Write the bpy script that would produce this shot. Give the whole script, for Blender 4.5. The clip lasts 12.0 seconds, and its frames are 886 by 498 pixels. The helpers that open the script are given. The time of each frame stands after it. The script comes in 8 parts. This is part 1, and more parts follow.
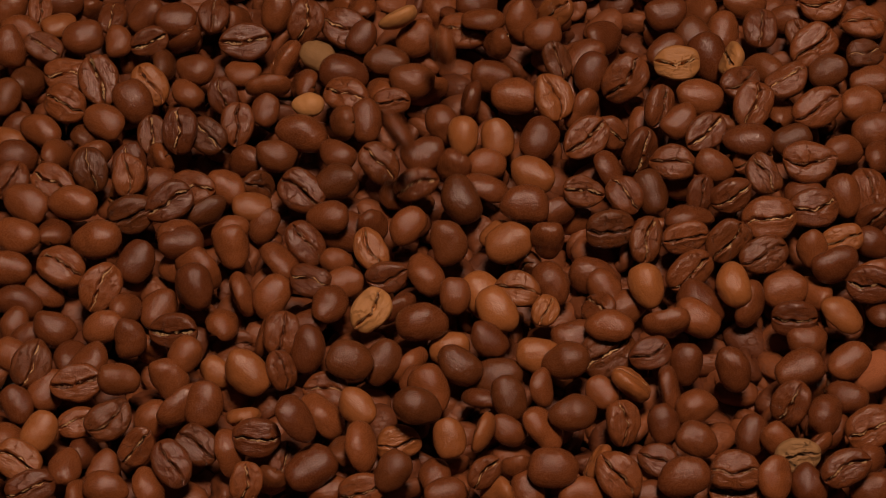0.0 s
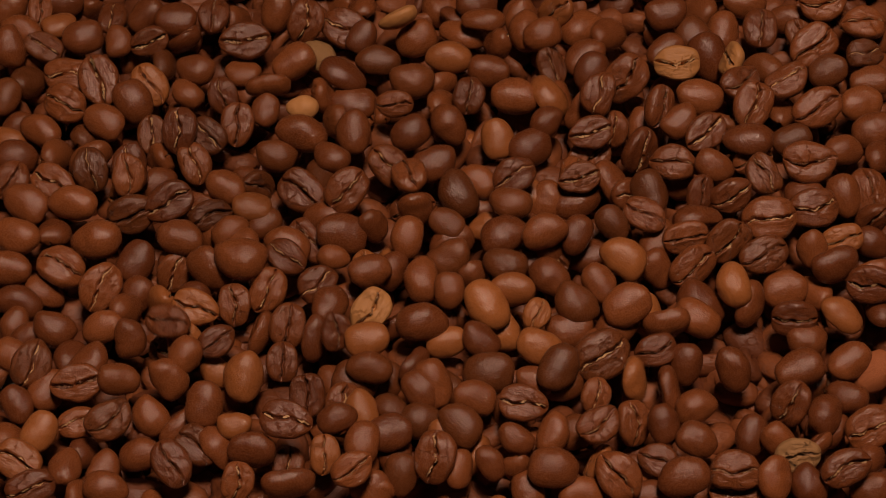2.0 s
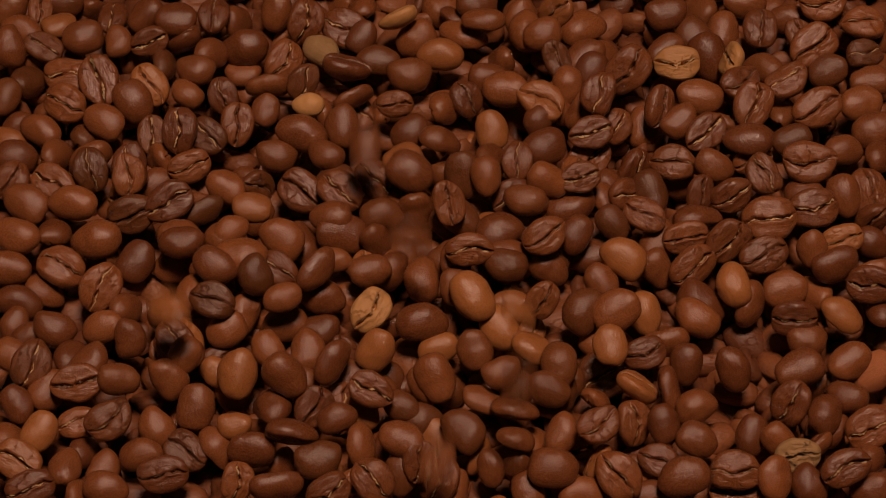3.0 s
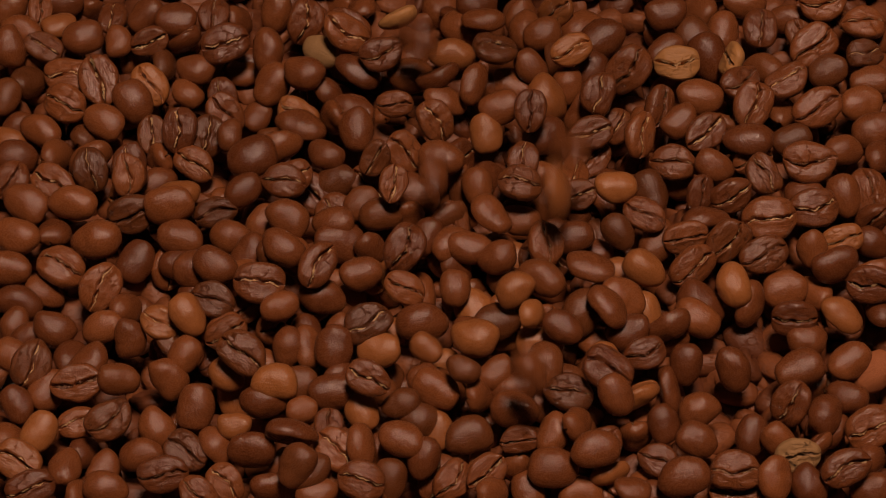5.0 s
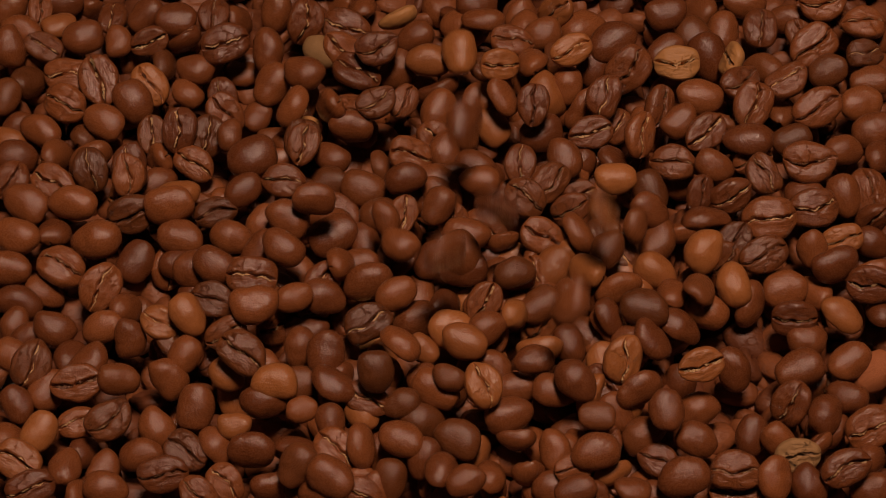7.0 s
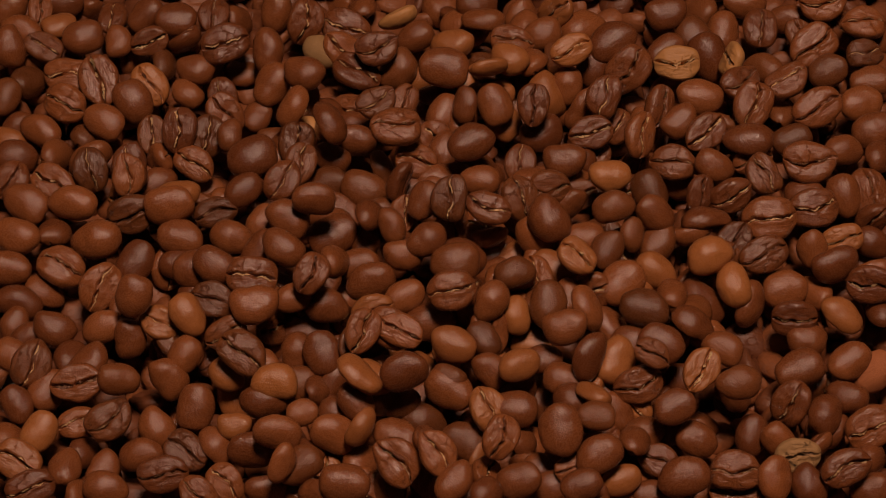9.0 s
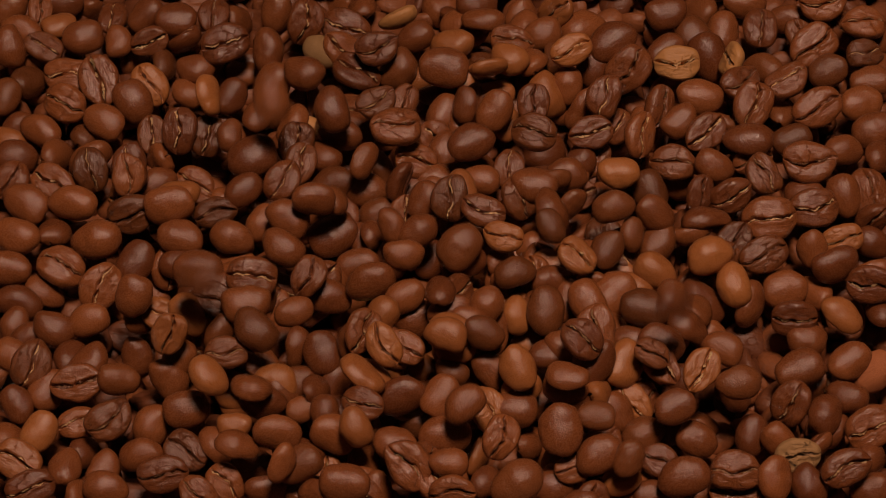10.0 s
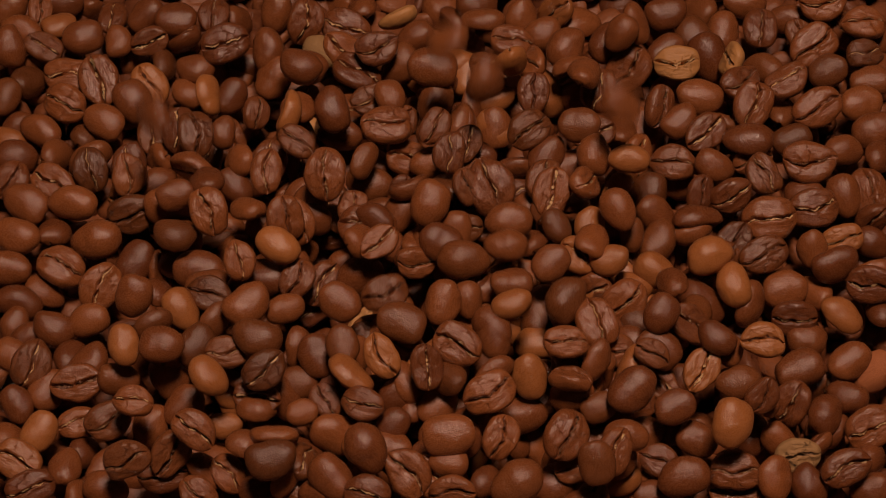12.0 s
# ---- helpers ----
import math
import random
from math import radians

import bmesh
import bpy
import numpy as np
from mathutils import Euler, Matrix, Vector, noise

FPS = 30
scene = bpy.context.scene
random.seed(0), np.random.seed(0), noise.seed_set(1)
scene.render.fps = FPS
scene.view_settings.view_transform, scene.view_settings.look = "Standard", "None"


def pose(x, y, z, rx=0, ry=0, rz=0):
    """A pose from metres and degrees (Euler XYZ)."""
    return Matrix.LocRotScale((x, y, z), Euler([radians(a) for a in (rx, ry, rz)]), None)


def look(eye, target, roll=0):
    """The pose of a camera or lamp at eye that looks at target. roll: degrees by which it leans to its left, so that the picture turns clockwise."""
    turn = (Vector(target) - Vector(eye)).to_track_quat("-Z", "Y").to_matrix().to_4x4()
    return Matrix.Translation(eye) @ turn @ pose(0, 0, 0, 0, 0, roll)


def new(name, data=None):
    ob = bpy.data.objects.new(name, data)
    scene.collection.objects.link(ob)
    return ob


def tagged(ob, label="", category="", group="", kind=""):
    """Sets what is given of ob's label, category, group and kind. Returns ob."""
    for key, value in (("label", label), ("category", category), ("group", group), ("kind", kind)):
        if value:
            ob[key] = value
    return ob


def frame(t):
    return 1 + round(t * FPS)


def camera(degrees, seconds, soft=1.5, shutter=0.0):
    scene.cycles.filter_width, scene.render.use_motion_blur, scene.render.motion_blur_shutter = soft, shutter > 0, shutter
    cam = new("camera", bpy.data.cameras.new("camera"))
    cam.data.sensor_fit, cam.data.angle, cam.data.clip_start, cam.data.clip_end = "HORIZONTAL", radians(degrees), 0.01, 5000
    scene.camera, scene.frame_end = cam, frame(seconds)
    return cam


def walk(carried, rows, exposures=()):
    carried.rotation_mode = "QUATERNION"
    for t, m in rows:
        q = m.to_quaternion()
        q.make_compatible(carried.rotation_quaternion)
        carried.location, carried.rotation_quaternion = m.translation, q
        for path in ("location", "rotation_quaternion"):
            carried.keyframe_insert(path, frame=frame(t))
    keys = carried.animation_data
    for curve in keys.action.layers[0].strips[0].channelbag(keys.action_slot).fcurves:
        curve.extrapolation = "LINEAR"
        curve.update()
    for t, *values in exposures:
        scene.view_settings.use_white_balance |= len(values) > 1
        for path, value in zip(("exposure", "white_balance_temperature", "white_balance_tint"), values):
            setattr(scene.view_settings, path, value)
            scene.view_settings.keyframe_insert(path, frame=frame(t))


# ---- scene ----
# A heap of roasted coffee beans on a pale table; more beans rain down on its middle.
cam = camera(24, 12.0, soft=1.0, shutter=0.5)
EYE = (0.0000, -0.2810, 0.3121)
walk(cam, [(0.0, look(EYE, (0, 0, 0))), (12.0, look(EYE, (0, 0, 0)))], exposures=[(0.0, 0.0), (12.0, 0.0)])

# ---- light: one broad soft lamp over the table, faint warm room light ----
world = bpy.data.worlds.new("room_light")
scene.world = world
world.use_nodes = True
world.node_tree.nodes["Background"].inputs[0].default_value = (1.0, 0.78, 0.6, 1)
world.node_tree.nodes["Background"].inputs[1].default_value = 0.03
lamp = bpy.data.lights.new("overhead_lamp", "AREA")
lamp.shape, lamp.size, lamp.energy, lamp.color = "DISK", 0.17, 6.45, (1.0, 0.728, 0.58)
new("overhead_lamp", lamp).matrix_world = look((0.05, -0.19, 0.86), (0.01, -0.01, 0))

# ---- materials ----
MEDIUM, DARK, LIGHT, PALE, GREENISH, ROUGH = range(6)
TONE_NAMES = ("medium brown", "dark brown", "light reddish brown", "pale tan brown", "greenish tan mottled", "rough reddish brown")
# darker and lighter roast colour of each tone
TONES = (((0.112, 0.0305, 0.0098), (0.236, 0.0700, 0.0205)), ((0.098, 0.0290, 0.0090), (0.185, 0.054, 0.0160)), ((0.228, 0.0710, 0.0200), (0.335, 0.113, 0.0310)),
         ((0.37, 0.155, 0.046), (0.49, 0.22, 0.070)), ((0.25, 0.125, 0.042), (0.38, 0.19, 0.072)), ((0.23, 0.062, 0.018), (0.36, 0.105, 0.030)))


def link(tree, a, b):
    tree.links.new(a, b)


def roast(name, low, high, rough, relief, ways="Object Info", spread=0.85, shift_by=-0.85):
    """Roasted bean skin: a tone of its own for each bean, cloudy patches, fine wrinkles and a dull oily sheen."""
    m = bpy.data.materials.new(name)
    m.use_nodes = True
    t = m.node_tree
    n = t.nodes
    bsdf = n["Principled BSDF"]
    coords, info = n.new("ShaderNodeTexCoord"), n.new("ShaderNodeObjectInfo")
    chance = info.outputs["Random"]
    if ways == "Island":
        chance = n.new("ShaderNodeNewGeometry").outputs["Random Per Island"]
    shift = n.new("ShaderNodeVectorMath")
    shift.operation = "MULTIPLY_ADD"
    link(t, chance, shift.inputs[0])
    shift.inputs[1].default_value = (3.1, 1.7, 2.3)
    link(t, coords.outputs["Object"], shift.inputs[2])
    spots = []
    for scale, detail in ((240, 4), (1500, 5), (3800, 3)):
        s = n.new("ShaderNodeTexNoise")
        s.inputs["Scale"].default_value, s.inputs["Detail"].default_value, s.inputs["Roughness"].default_value = scale, detail, 0.6
        link(t, shift.outputs[0], s.inputs["Vector"])
        spots.append(s)
    a = n.new("ShaderNodeMath")
    a.operation = "MULTIPLY_ADD"
    link(t, spots[0].outputs["Fac"], a.inputs[0])
    a.inputs[1].default_value = 0.85
    b = n.new("ShaderNodeMath")
    b.operation = "MULTIPLY_ADD"
    link(t, spots[1].outputs["Fac"], b.inputs[0])
    b.inputs[1].default_value = 0.85
    b.inputs[2].default_value = shift_by
    link(t, b.outputs[0], a.inputs[2])
    c = n.new("ShaderNodeMath")
    c.operation = "MULTIPLY_ADD"
    link(t, chance, c.inputs[0])
    c.inputs[1].default_value = spread
    speck = n.new("ShaderNodeMath")
    speck.operation = "MULTIPLY_ADD"
    link(t, spots[2].outputs["Fac"], speck.inputs[0])
    speck.inputs[1].default_value = 1.3
    link(t, a.outputs[0], speck.inputs[2])
    specks = n.new("ShaderNodeMath")
    specks.operation = "SUBTRACT"
    link(t, speck.outputs[0], specks.inputs[0])
    specks.inputs[1].default_value = 0.65
    link(t, specks.outputs[0], c.inputs[2])
    mix = n.new("ShaderNodeMix")
    mix.data_type = "RGBA"
    link(t, c.outputs[0], mix.inputs["Factor"])
    mix.inputs[6].default_value, mix.inputs[7].default_value = (*low, 1), (*high, 1)
    link(t, mix.outputs[2], bsdf.inputs["Base Color"])
    r = n.new("ShaderNodeMapRange")
    r.inputs["To Min"].default_value, r.inputs["To Max"].default_value = max(0.1, rough - 0.17), rough + 0.13
    r.inputs["From Min"].default_value, r.inputs["From Max"].default_value = 0.25, 0.75
    link(t, spots[2].outputs["Fac"], r.inputs["Value"])
    link(t, r.outputs[0], bsdf.inputs["Roughness"])
    bsdf.inputs["Specular IOR Level"].default_value = 0.46
    bsdf.inputs["Specular Tint"].default_value = (1.0, 0.97, 0.94, 1)
    bump, fine = n.new("ShaderNodeBump"), n.new("ShaderNodeBump")
    bump.inputs["Strength"].default_value, bump.inputs["Distance"].default_value = relief, 0.00015
    fine.inputs["Strength"].default_value, fine.inputs["Distance"].default_value = relief, 0.00024
    link(t, spots[1].outputs["Fac"], bump.inputs["Height"])
    link(t, spots[2].outputs["Fac"], fine.inputs["Height"])
    link(t, bump.outputs[0], fine.inputs["Normal"])
    # long wrinkles and a few short cracks on the flat face
    stretch, wrinkle, cells = n.new("ShaderNodeMapping"), n.new("ShaderNodeTexNoise"), n.new("ShaderNodeTexVoronoi")
    stretch.inputs["Scale"].default_value = (0.35, 1.0, 0.8)
    link(t, shift.outputs[0], stretch.inputs["Vector"])
    link(t, stretch.outputs[0], wrinkle.inputs["Vector"])
    wrinkle.inputs["Scale"].default_value, wrinkle.inputs["Detail"].default_value, wrinkle.inputs["Distortion"].default_value = 1500, 4, 0.3
    bend = n.new("ShaderNodeVectorMath")
    bend.operation = "MULTIPLY_ADD"
    link(t, spots[1].outputs["Color"], bend.inputs[0])
    bend.inputs[1].default_value = (0.0022, 0.0022, 0.0022)
    link(t, shift.outputs[0], bend.inputs[2])
    cells.feature = "DISTANCE_TO_EDGE"
    cells.inputs["Scale"].default_value = 230
    link(t, bend.outputs[0], cells.inputs["Vector"])
    split, face, axes = n.new("ShaderNodeMapRange"), n.new("ShaderNodeMapRange"), n.new("ShaderNodeSeparateXYZ")
    split.inputs["From Max"].default_value, split.inputs["To Min"].default_value, split.inputs["To Max"].default_value = 0.028, 2.4, 0.0
    link(t, cells.outputs["Distance"], split.inputs["Value"])
    link(t, coords.outputs["Object"], axes.inputs[0])
    face.inputs["From Min"].default_value, face.inputs["From Max"].default_value = -0.0011, -0.0017
    link(t, axes.outputs["Z"], face.inputs["Value"])
    some = n.new("ShaderNodeMapRange")
    some.inputs["From Min"].default_value, some.inputs["From Max"].default_value = 0.47, 0.56
    link(t, spots[0].outputs["Fac"], some.inputs["Value"])
    where, cut, height = n.new("ShaderNodeMath"), n.new("ShaderNodeMath"), n.new("ShaderNodeMath")
    where.operation = cut.operation = "MULTIPLY"
    link(t, face.outputs[0], where.inputs[0])
    link(t, some.outputs[0], where.inputs[1])
    link(t, where.outputs[0], cut.inputs[0])
    link(t, split.outputs[0], cut.inputs[1])
    height.operation = "SUBTRACT"
    # the back is smoother than the face
    less, folded = n.new("ShaderNodeMapRange"), n.new("ShaderNodeMath")
    less.inputs["To Min"].default_value = 0.35
    link(t, face.outputs[0], less.inputs["Value"])
    folded.operation = "MULTIPLY"
    link(t, wrinkle.outputs["Fac"], folded.inputs[0])
    link(t, less.outputs[0], folded.inputs[1])
    link(t, folded.outputs[0], height.inputs[0])
    link(t, cut.outputs[0], height.inputs[1])
    folds = n.new("ShaderNodeBump")
    folds.inputs["Strength"].default_value, folds.inputs["Distance"].default_value = min(1.0, relief * 1.3), 0.00042
    link(t, height.outputs[0], folds.inputs["Height"])
    link(t, fine.outputs[0], folds.inputs["Normal"])
    link(t, folds.outputs[0], bsdf.inputs["Normal"])
    return m


SKINS = [roast("bean_skin", *TONES[MEDIUM], 0.30, 0.44), roast("dark_bean_skin", *TONES[DARK], 0.31, 0.50),
         roast("light_bean_skin", *TONES[LIGHT], 0.33, 0.40), roast("pale_bean_skin", *TONES[PALE], 0.55, 0.45),
         roast("greenish_bean_skin", *TONES[GREENISH], 0.62, 0.9), roast("rough_bean_skin", *TONES[ROUGH], 0.66, 1.0)]
BED_SKIN = roast("bed_bean_skin", *TONES[MEDIUM], 0.52, 0.35, "Island")
CHAFF = roast("papery_chaff", (0.105, 0.032, 0.012), (0.56, 0.335, 0.155), 0.45, 0.9, spread=1.5, shift_by=-1.02)
WALL = roast("dim_wall_paint", (0.42, 0.37, 0.31), (0.48, 0.43, 0.36), 0.8, 0.02)
TABLE = roast("pale_table_top", (0.34, 0.33, 0.31), (0.42, 0.41, 0.39), 0.5, 0.05)


# ---- bean meshes ----
class Shape:
    """The measures of one kind of bean, in mm for a bean 10 mm long."""

    def __init__(self, k):
        rng = random.Random(40 + k)
        self.k = k
        self.wide, self.high, self.low = rng.uniform(3.55, 4.15), rng.uniform(2.8, 3.4), rng.uniform(1.1, 1.6)
        self.taper, self.bow, self.lean = rng.uniform(-0.13, 0.13), rng.uniform(-0.025, 0.035), rng.uniform(-0.06, 0.06)
        self.gape, self.deep = rng.uniform(0.15, 0.27), rng.uniform(1.3, 2.1)
        self.flat = rng.uniform(4.5, 9.0)
        self.blunt = rng.uniform(0.78, 0.95)
        self.dish = rng.uniform(-0.25, 0.35)
        self.seed = Vector((k * 7.3, k * 2.1, 0))
        self.amp, self.rate, self.turn = rng.uniform(0.15, 0.5), rng.uniform(0.45, 0.8), rng.uniform(0, 6)

    def girth(self, x):
        s = max(0.0, 1 - (x / 5.0) ** 2) ** 0.5
        return s ** self.blunt * (1 + self.taper * x / 5)

    def crack(self, x):
        wander = noise.noise(Vector((x * 0.9, 7.7, 1.3)) + self.seed) * 0.34 + noise.noise(Vector((x * 2.6, 2.2, 5.1)) + self.seed) * 0.08
        return self.amp * math.sin(x * self.rate + self.turn) + wander

    def slit(self, x):
        """Half the width of the crack: it opens and closes along its length."""
        return self.gape * (0.95 + 1.3 * noise.noise(Vector((x * 0.55, 4.4, 8.2)) + self.seed) + 0.5 * noise.noise(Vector((x * 2.1, 1.4, 3.3)) + self.seed))

    def face(self, x):
        """Depth of the flat face: level along the middle, rounded off at both ends."""
        return -self.low * max(0.0, 1 - (abs(x) / 5.0) ** 4.5) ** 0.6

    def shaped(self, x, y, z):
        """Bows and dents a point of the plain form."""
        p = Vector((x, y + self.lean * x * x * 0.4, z + self.bow * x * x - 0.7))
        lump = noise.noise(p * 0.22 + self.seed) * 0.46 + noise.noise(p * 0.55 + self.seed) * 0.15
        return p * (1 + lump / max(p.length, 2.2))


SHAPES = 14
FORMS = [Shape(k) for k in range(SHAPES)]


def bean_mesh(k, above=14, below=34, along=32):
    """A bean: domed back up, flat face below with a rounded rim, lips and a crooked crack."""
    f = FORMS[k]
    bm = bmesh.new()
    rings = []
    around = above + below
    for i in range(1, along):
        x = -5.0 * math.cos(math.pi * i / along)
        s = f.girth(x)
        ring = []
        for j in range(around):
            # closer steps round the crack at the middle of the flat face
            if j < above:
                ph = math.pi * j / above
            else:
                q = (j - above) / below
                ph = math.pi * (1 + q - 0.066 * math.sin(4 * math.pi * q) * (1 - 4 * (q - 0.5) ** 2))
            cy, sz = math.cos(ph), math.sin(ph)
            y = f.wide * s * cy
            if sz >= 0:
                z = f.high * s * sz
            else:
                z = f.face(x) * (1 - abs(cy) ** f.flat) ** 0.55
                off = y - f.crack(x)
                ends = max(0.0, 1 - (abs(x) / 4.95) ** 10)
                # a shallow dish towards the crack, then the crack itself with steep sides
                z += ends * (f.dish * math.exp(-(off / 1.3) ** 2) + f.deep * math.exp(-abs(off / max(f.slit(x), 0.05)) ** 2.6))
                z += 0.16 * noise.noise(Vector((x * 0.5, y * 0.9, 3.0)) + f.seed) * s + 0.07 * noise.noise(Vector((x * 1.9, y * 1.5, 9.0)) + f.seed) * s
                # one lip stands a little higher than the other
                z -= (0.20 if off > 0 else 0.08) * ends * math.exp(-((abs(off) - 0.55) / 0.35) ** 2)
            ring.append(bm.verts.new(f.shaped(x, y, z) * 0.001))
        rings.append(ring)
    for a, b in zip(rings, rings[1:]):
        for j in range(around):
            bm.faces.new((a[j], a[(j + 1) % around], b[(j + 1) % around], b[j]))
    for ring, flip in ((rings[0], True), (rings[-1], False)):
        tip = bm.verts.new(sum((v.co for v in ring), Vector()) / around * 1.012)
        for j in range(around):
            a, b = ring[j], ring[(j + 1) % around]
            bm.faces.new((b, a, tip) if flip else (a, b, tip))
    bmesh.ops.recalc_face_normals(bm, faces=bm.faces[:])
    for face in bm.faces:
        face.smooth = True
    return bm


def crease_mesh(k):
    """Torn strips of papery chaff along the lips of the crack, crooked and uneven, with thickness."""
    f = FORMS[k]
    rng = random.Random(90 + k)
    bm = bmesh.new()
    x, end = -4.5 + rng.uniform(0, 0.8), 4.5 - rng.uniform(0, 0.8)
    plenty = rng.uniform(0.6, 1.6)
    while x < end - 0.5:
        steps = rng.randint(5, 20)
        side = rng.choice((-1, 1)) * rng.uniform(0.5, 1.1)
        row = []
        for i in range(steps + 1):
            if x > end:
                break
            half = 0.03 + plenty * 0.24 * math.sin(math.pi * i / steps) * rng.uniform(0.25, 1.0)
            y = f.crack(x) + side * max(f.slit(x), 0.08) + 0.05 * rng.uniform(-1, 1)
            z = f.face(x) + max(0.0, f.dish) + 0.02 + 0.16 * rng.uniform(-1, 1)
            row.append([bm.verts.new(f.shaped(x, y + dy, z + dz) * 0.001) for dy, dz in ((-half, 0.05 * side), (half, -0.05 * side), (half * 0.6, 0.5), (-half * 0.6, 0.5))])
            x += 0.22
        for a, b in zip(row, row[1:]):
            for j in range(4):
                bm.faces.new((a[j], a[(j + 1) % 4], b[(j + 1) % 4], b[j]))
        if len(row) > 1:
            bm.faces.new(row[0][::-1])
            bm.faces.new(row[-1])
        x += rng.uniform(0.1, 1.3)
    bmesh.ops.recalc_face_normals(bm, faces=bm.faces[:])
    return bm


def finish(bm, name, material):
    me = bpy.data.meshes.new(name)
    bm.to_mesh(me)
    bm.free()
    me.materials.append(material)
    return me


BODIES = [[finish(bean_mesh(k), "bean", skin) for k in range(SHAPES)] for skin in SKINS]
CREASES = [finish(crease_mesh(k), "crease", CHAFF) for k in range(SHAPES)]

# ---- the setting: table and the deep bed of the heap ----
def box(name, x0, x1, y0, y1, z0, z1, material, bevel, label, category):
    bm = bmesh.new()
    size = Matrix.Diagonal((x1 - x0, y1 - y0, z1 - z0, 1))
    bmesh.ops.create_cube(bm, size=1, matrix=Matrix.Translation(((x0 + x1) / 2, (y0 + y1) / 2, (z0 + z1) / 2)) @ size)
    if bevel:
        bmesh.ops.bevel(bm, geom=bm.edges[:], offset=bevel, segments=2, affect="EDGES")
    return tagged(new(name, finish(bm, name, material)), label, category, kind="structure")


box("counter", -0.6, 0.6, -0.45, 0.45, -0.90, -0.0185, TABLE, 0.003, "pale grey smooth counter top under the coffee beans", "counter")
# plain walls that close the room
box("floor", -2.2, 2.2, -2.2, 2.2, -1.0, -0.90, WALL, 0, "plain dim floor of the room", "floor")
box("ceiling", -2.2, 2.2, -2.2, 2.2, 1.7, 1.8, WALL, 0, "plain dim ceiling of the room", "ceiling")
box("wall_north", -2.2, 2.2, 2.2, 2.3, -1.0, 1.8, WALL, 0, "plain dim wall of the room", "wall")
box("wall_south", -2.2, 2.2, -2.3, -2.2, -1.0, 1.8, WALL, 0, "plain dim wall of the room", "wall")
box("wall_east", 2.2, 2.3, -2.3, 2.3, -1.0, 1.8, WALL, 0, "plain dim wall of the room", "wall")
box("wall_west", -2.3, -2.2, -2.3, 2.3, -1.0, 1.8, WALL, 0, "plain dim wall of the room", "wall")


def bed():
    """The beans under and around the ones that lie open, too many to count."""
    rng = random.Random(3)
    shapes = []
    for k in range(5):
        bm = bean_mesh(k, 7, 7, 9)
        bm.verts.ensure_lookup_table()
        bm.faces.ensure_lookup_table()
        shapes.append((np.array([v.co[:] for v in bm.verts]), [[v.index for v in f.verts] for f in bm.faces]))
        bm.free()
    verts, faces = [], []
    count = 0
    for layer, (z, pitch) in enumerate(((-0.0150, 0.0066), (-0.0115, 0.0064), (-0.0080, 0.0072), (-0.0015, 0.0086))):
        nx, ny = int(0.30 / pitch), int(0.33 / pitch)
        for i in range(nx):
            for j in range(ny):
                x, y = -0.15 + (i + rng.uniform(-0.3, 0.3)) * pitch, -0.14 + (j + rng.uniform(-0.3, 0.3)) * pitch
                edge = 1 - max(abs(x) / 0.15, abs(y - 0.025) / 0.165)
                if edge < 0.03 * layer + rng.uniform(0, 0.04):
                    continue
                half = 0.079 + (y + 0.07) * 0.19
                seen = abs(x) < half + 0.008 and -0.068 < y < 0.082
                # a gap in the heap where the counter shows
                if layer < 3 and math.hypot(x + 0.0861 - 0.26 * (z + 0.0185), y + 0.0206 + 0.79 * (z + 0.0185)) < 0.0062:
                    continue
                if layer == 3 and seen:
                    continue
                if layer == 2 and seen and rng.random() < 0.15:
                    continue
                co, fs = shapes[rng.randrange(5)]
                turn = Euler((rng.choice((0, 180)) + 0.6 * rng.uniform(-1, 1), 0.6 * rng.uniform(-1, 1), rng.uniform(0, 6.3))).to_matrix()
                pts = co @ np.array(turn).T * rng.uniform(0.85, 1.05) + np.array((x, y, z + rng.uniform(-0.0008, 0.0008)))
                base = count
                verts.extend(pts.tolist())
                faces.extend([[base + q for q in f] for f in fs])
                count += len(co)
    me = bpy.data.meshes.new("coffee_bean_bed")
    me.from_pydata(verts, [], faces)
    me.polygons.foreach_set("use_smooth", [True] * len(me.polygons))
    me.materials.append(BED_SKIN)
    tagged(new("coffee_bean_bed", me), "deep bed of roasted brown coffee beans on the table", "coffee beans", kind="stuff")


bed()

# ---- the beans that lie open, one by one ----
MOVES = []
COUNT = [0]


def bean(x, y, z, rx, ry, rz, size, tone, lands=None, seen=None, shoves=(), buried=None):
    """A bean resting at x, y, z (mm), turned by rx, ry, rz. lands: when it drops in; seen: a time and place of its fall;
    shoves: times and offsets (mm) of knocks from its neighbours; buried: when others push it down."""
    k = COUNT[0] % SHAPES
    COUNT[0] += 1
    ob = new("coffee_bean")
    ob.empty_display_size = 0.004
    m = pose(x / 1000, y / 1000, z / 1000, rx, ry, rz)
    ob.matrix_world = m
    ob.scale = (size, size, size)
    up = m.to_3x3()[2][2]
    lie = "with its domed back up" if up > 0.45 else "with its creased flat face up" if up < -0.45 else "resting on its edge"
    tagged(ob, TONE_NAMES[tone] + " roasted coffee bean " + lie, "coffee bean", "coffee beans in the heap")
    new("body", BODIES[tone][k]).parent = ob
    crease = new("crease", CREASES[k])
    crease.parent = ob
    tagged(crease, "papery tan chaff in the crease")
    if lands is not None or shoves or buried is not None:
        MOVES.append((ob, m, lands, seen, shoves, buried))
    return ob


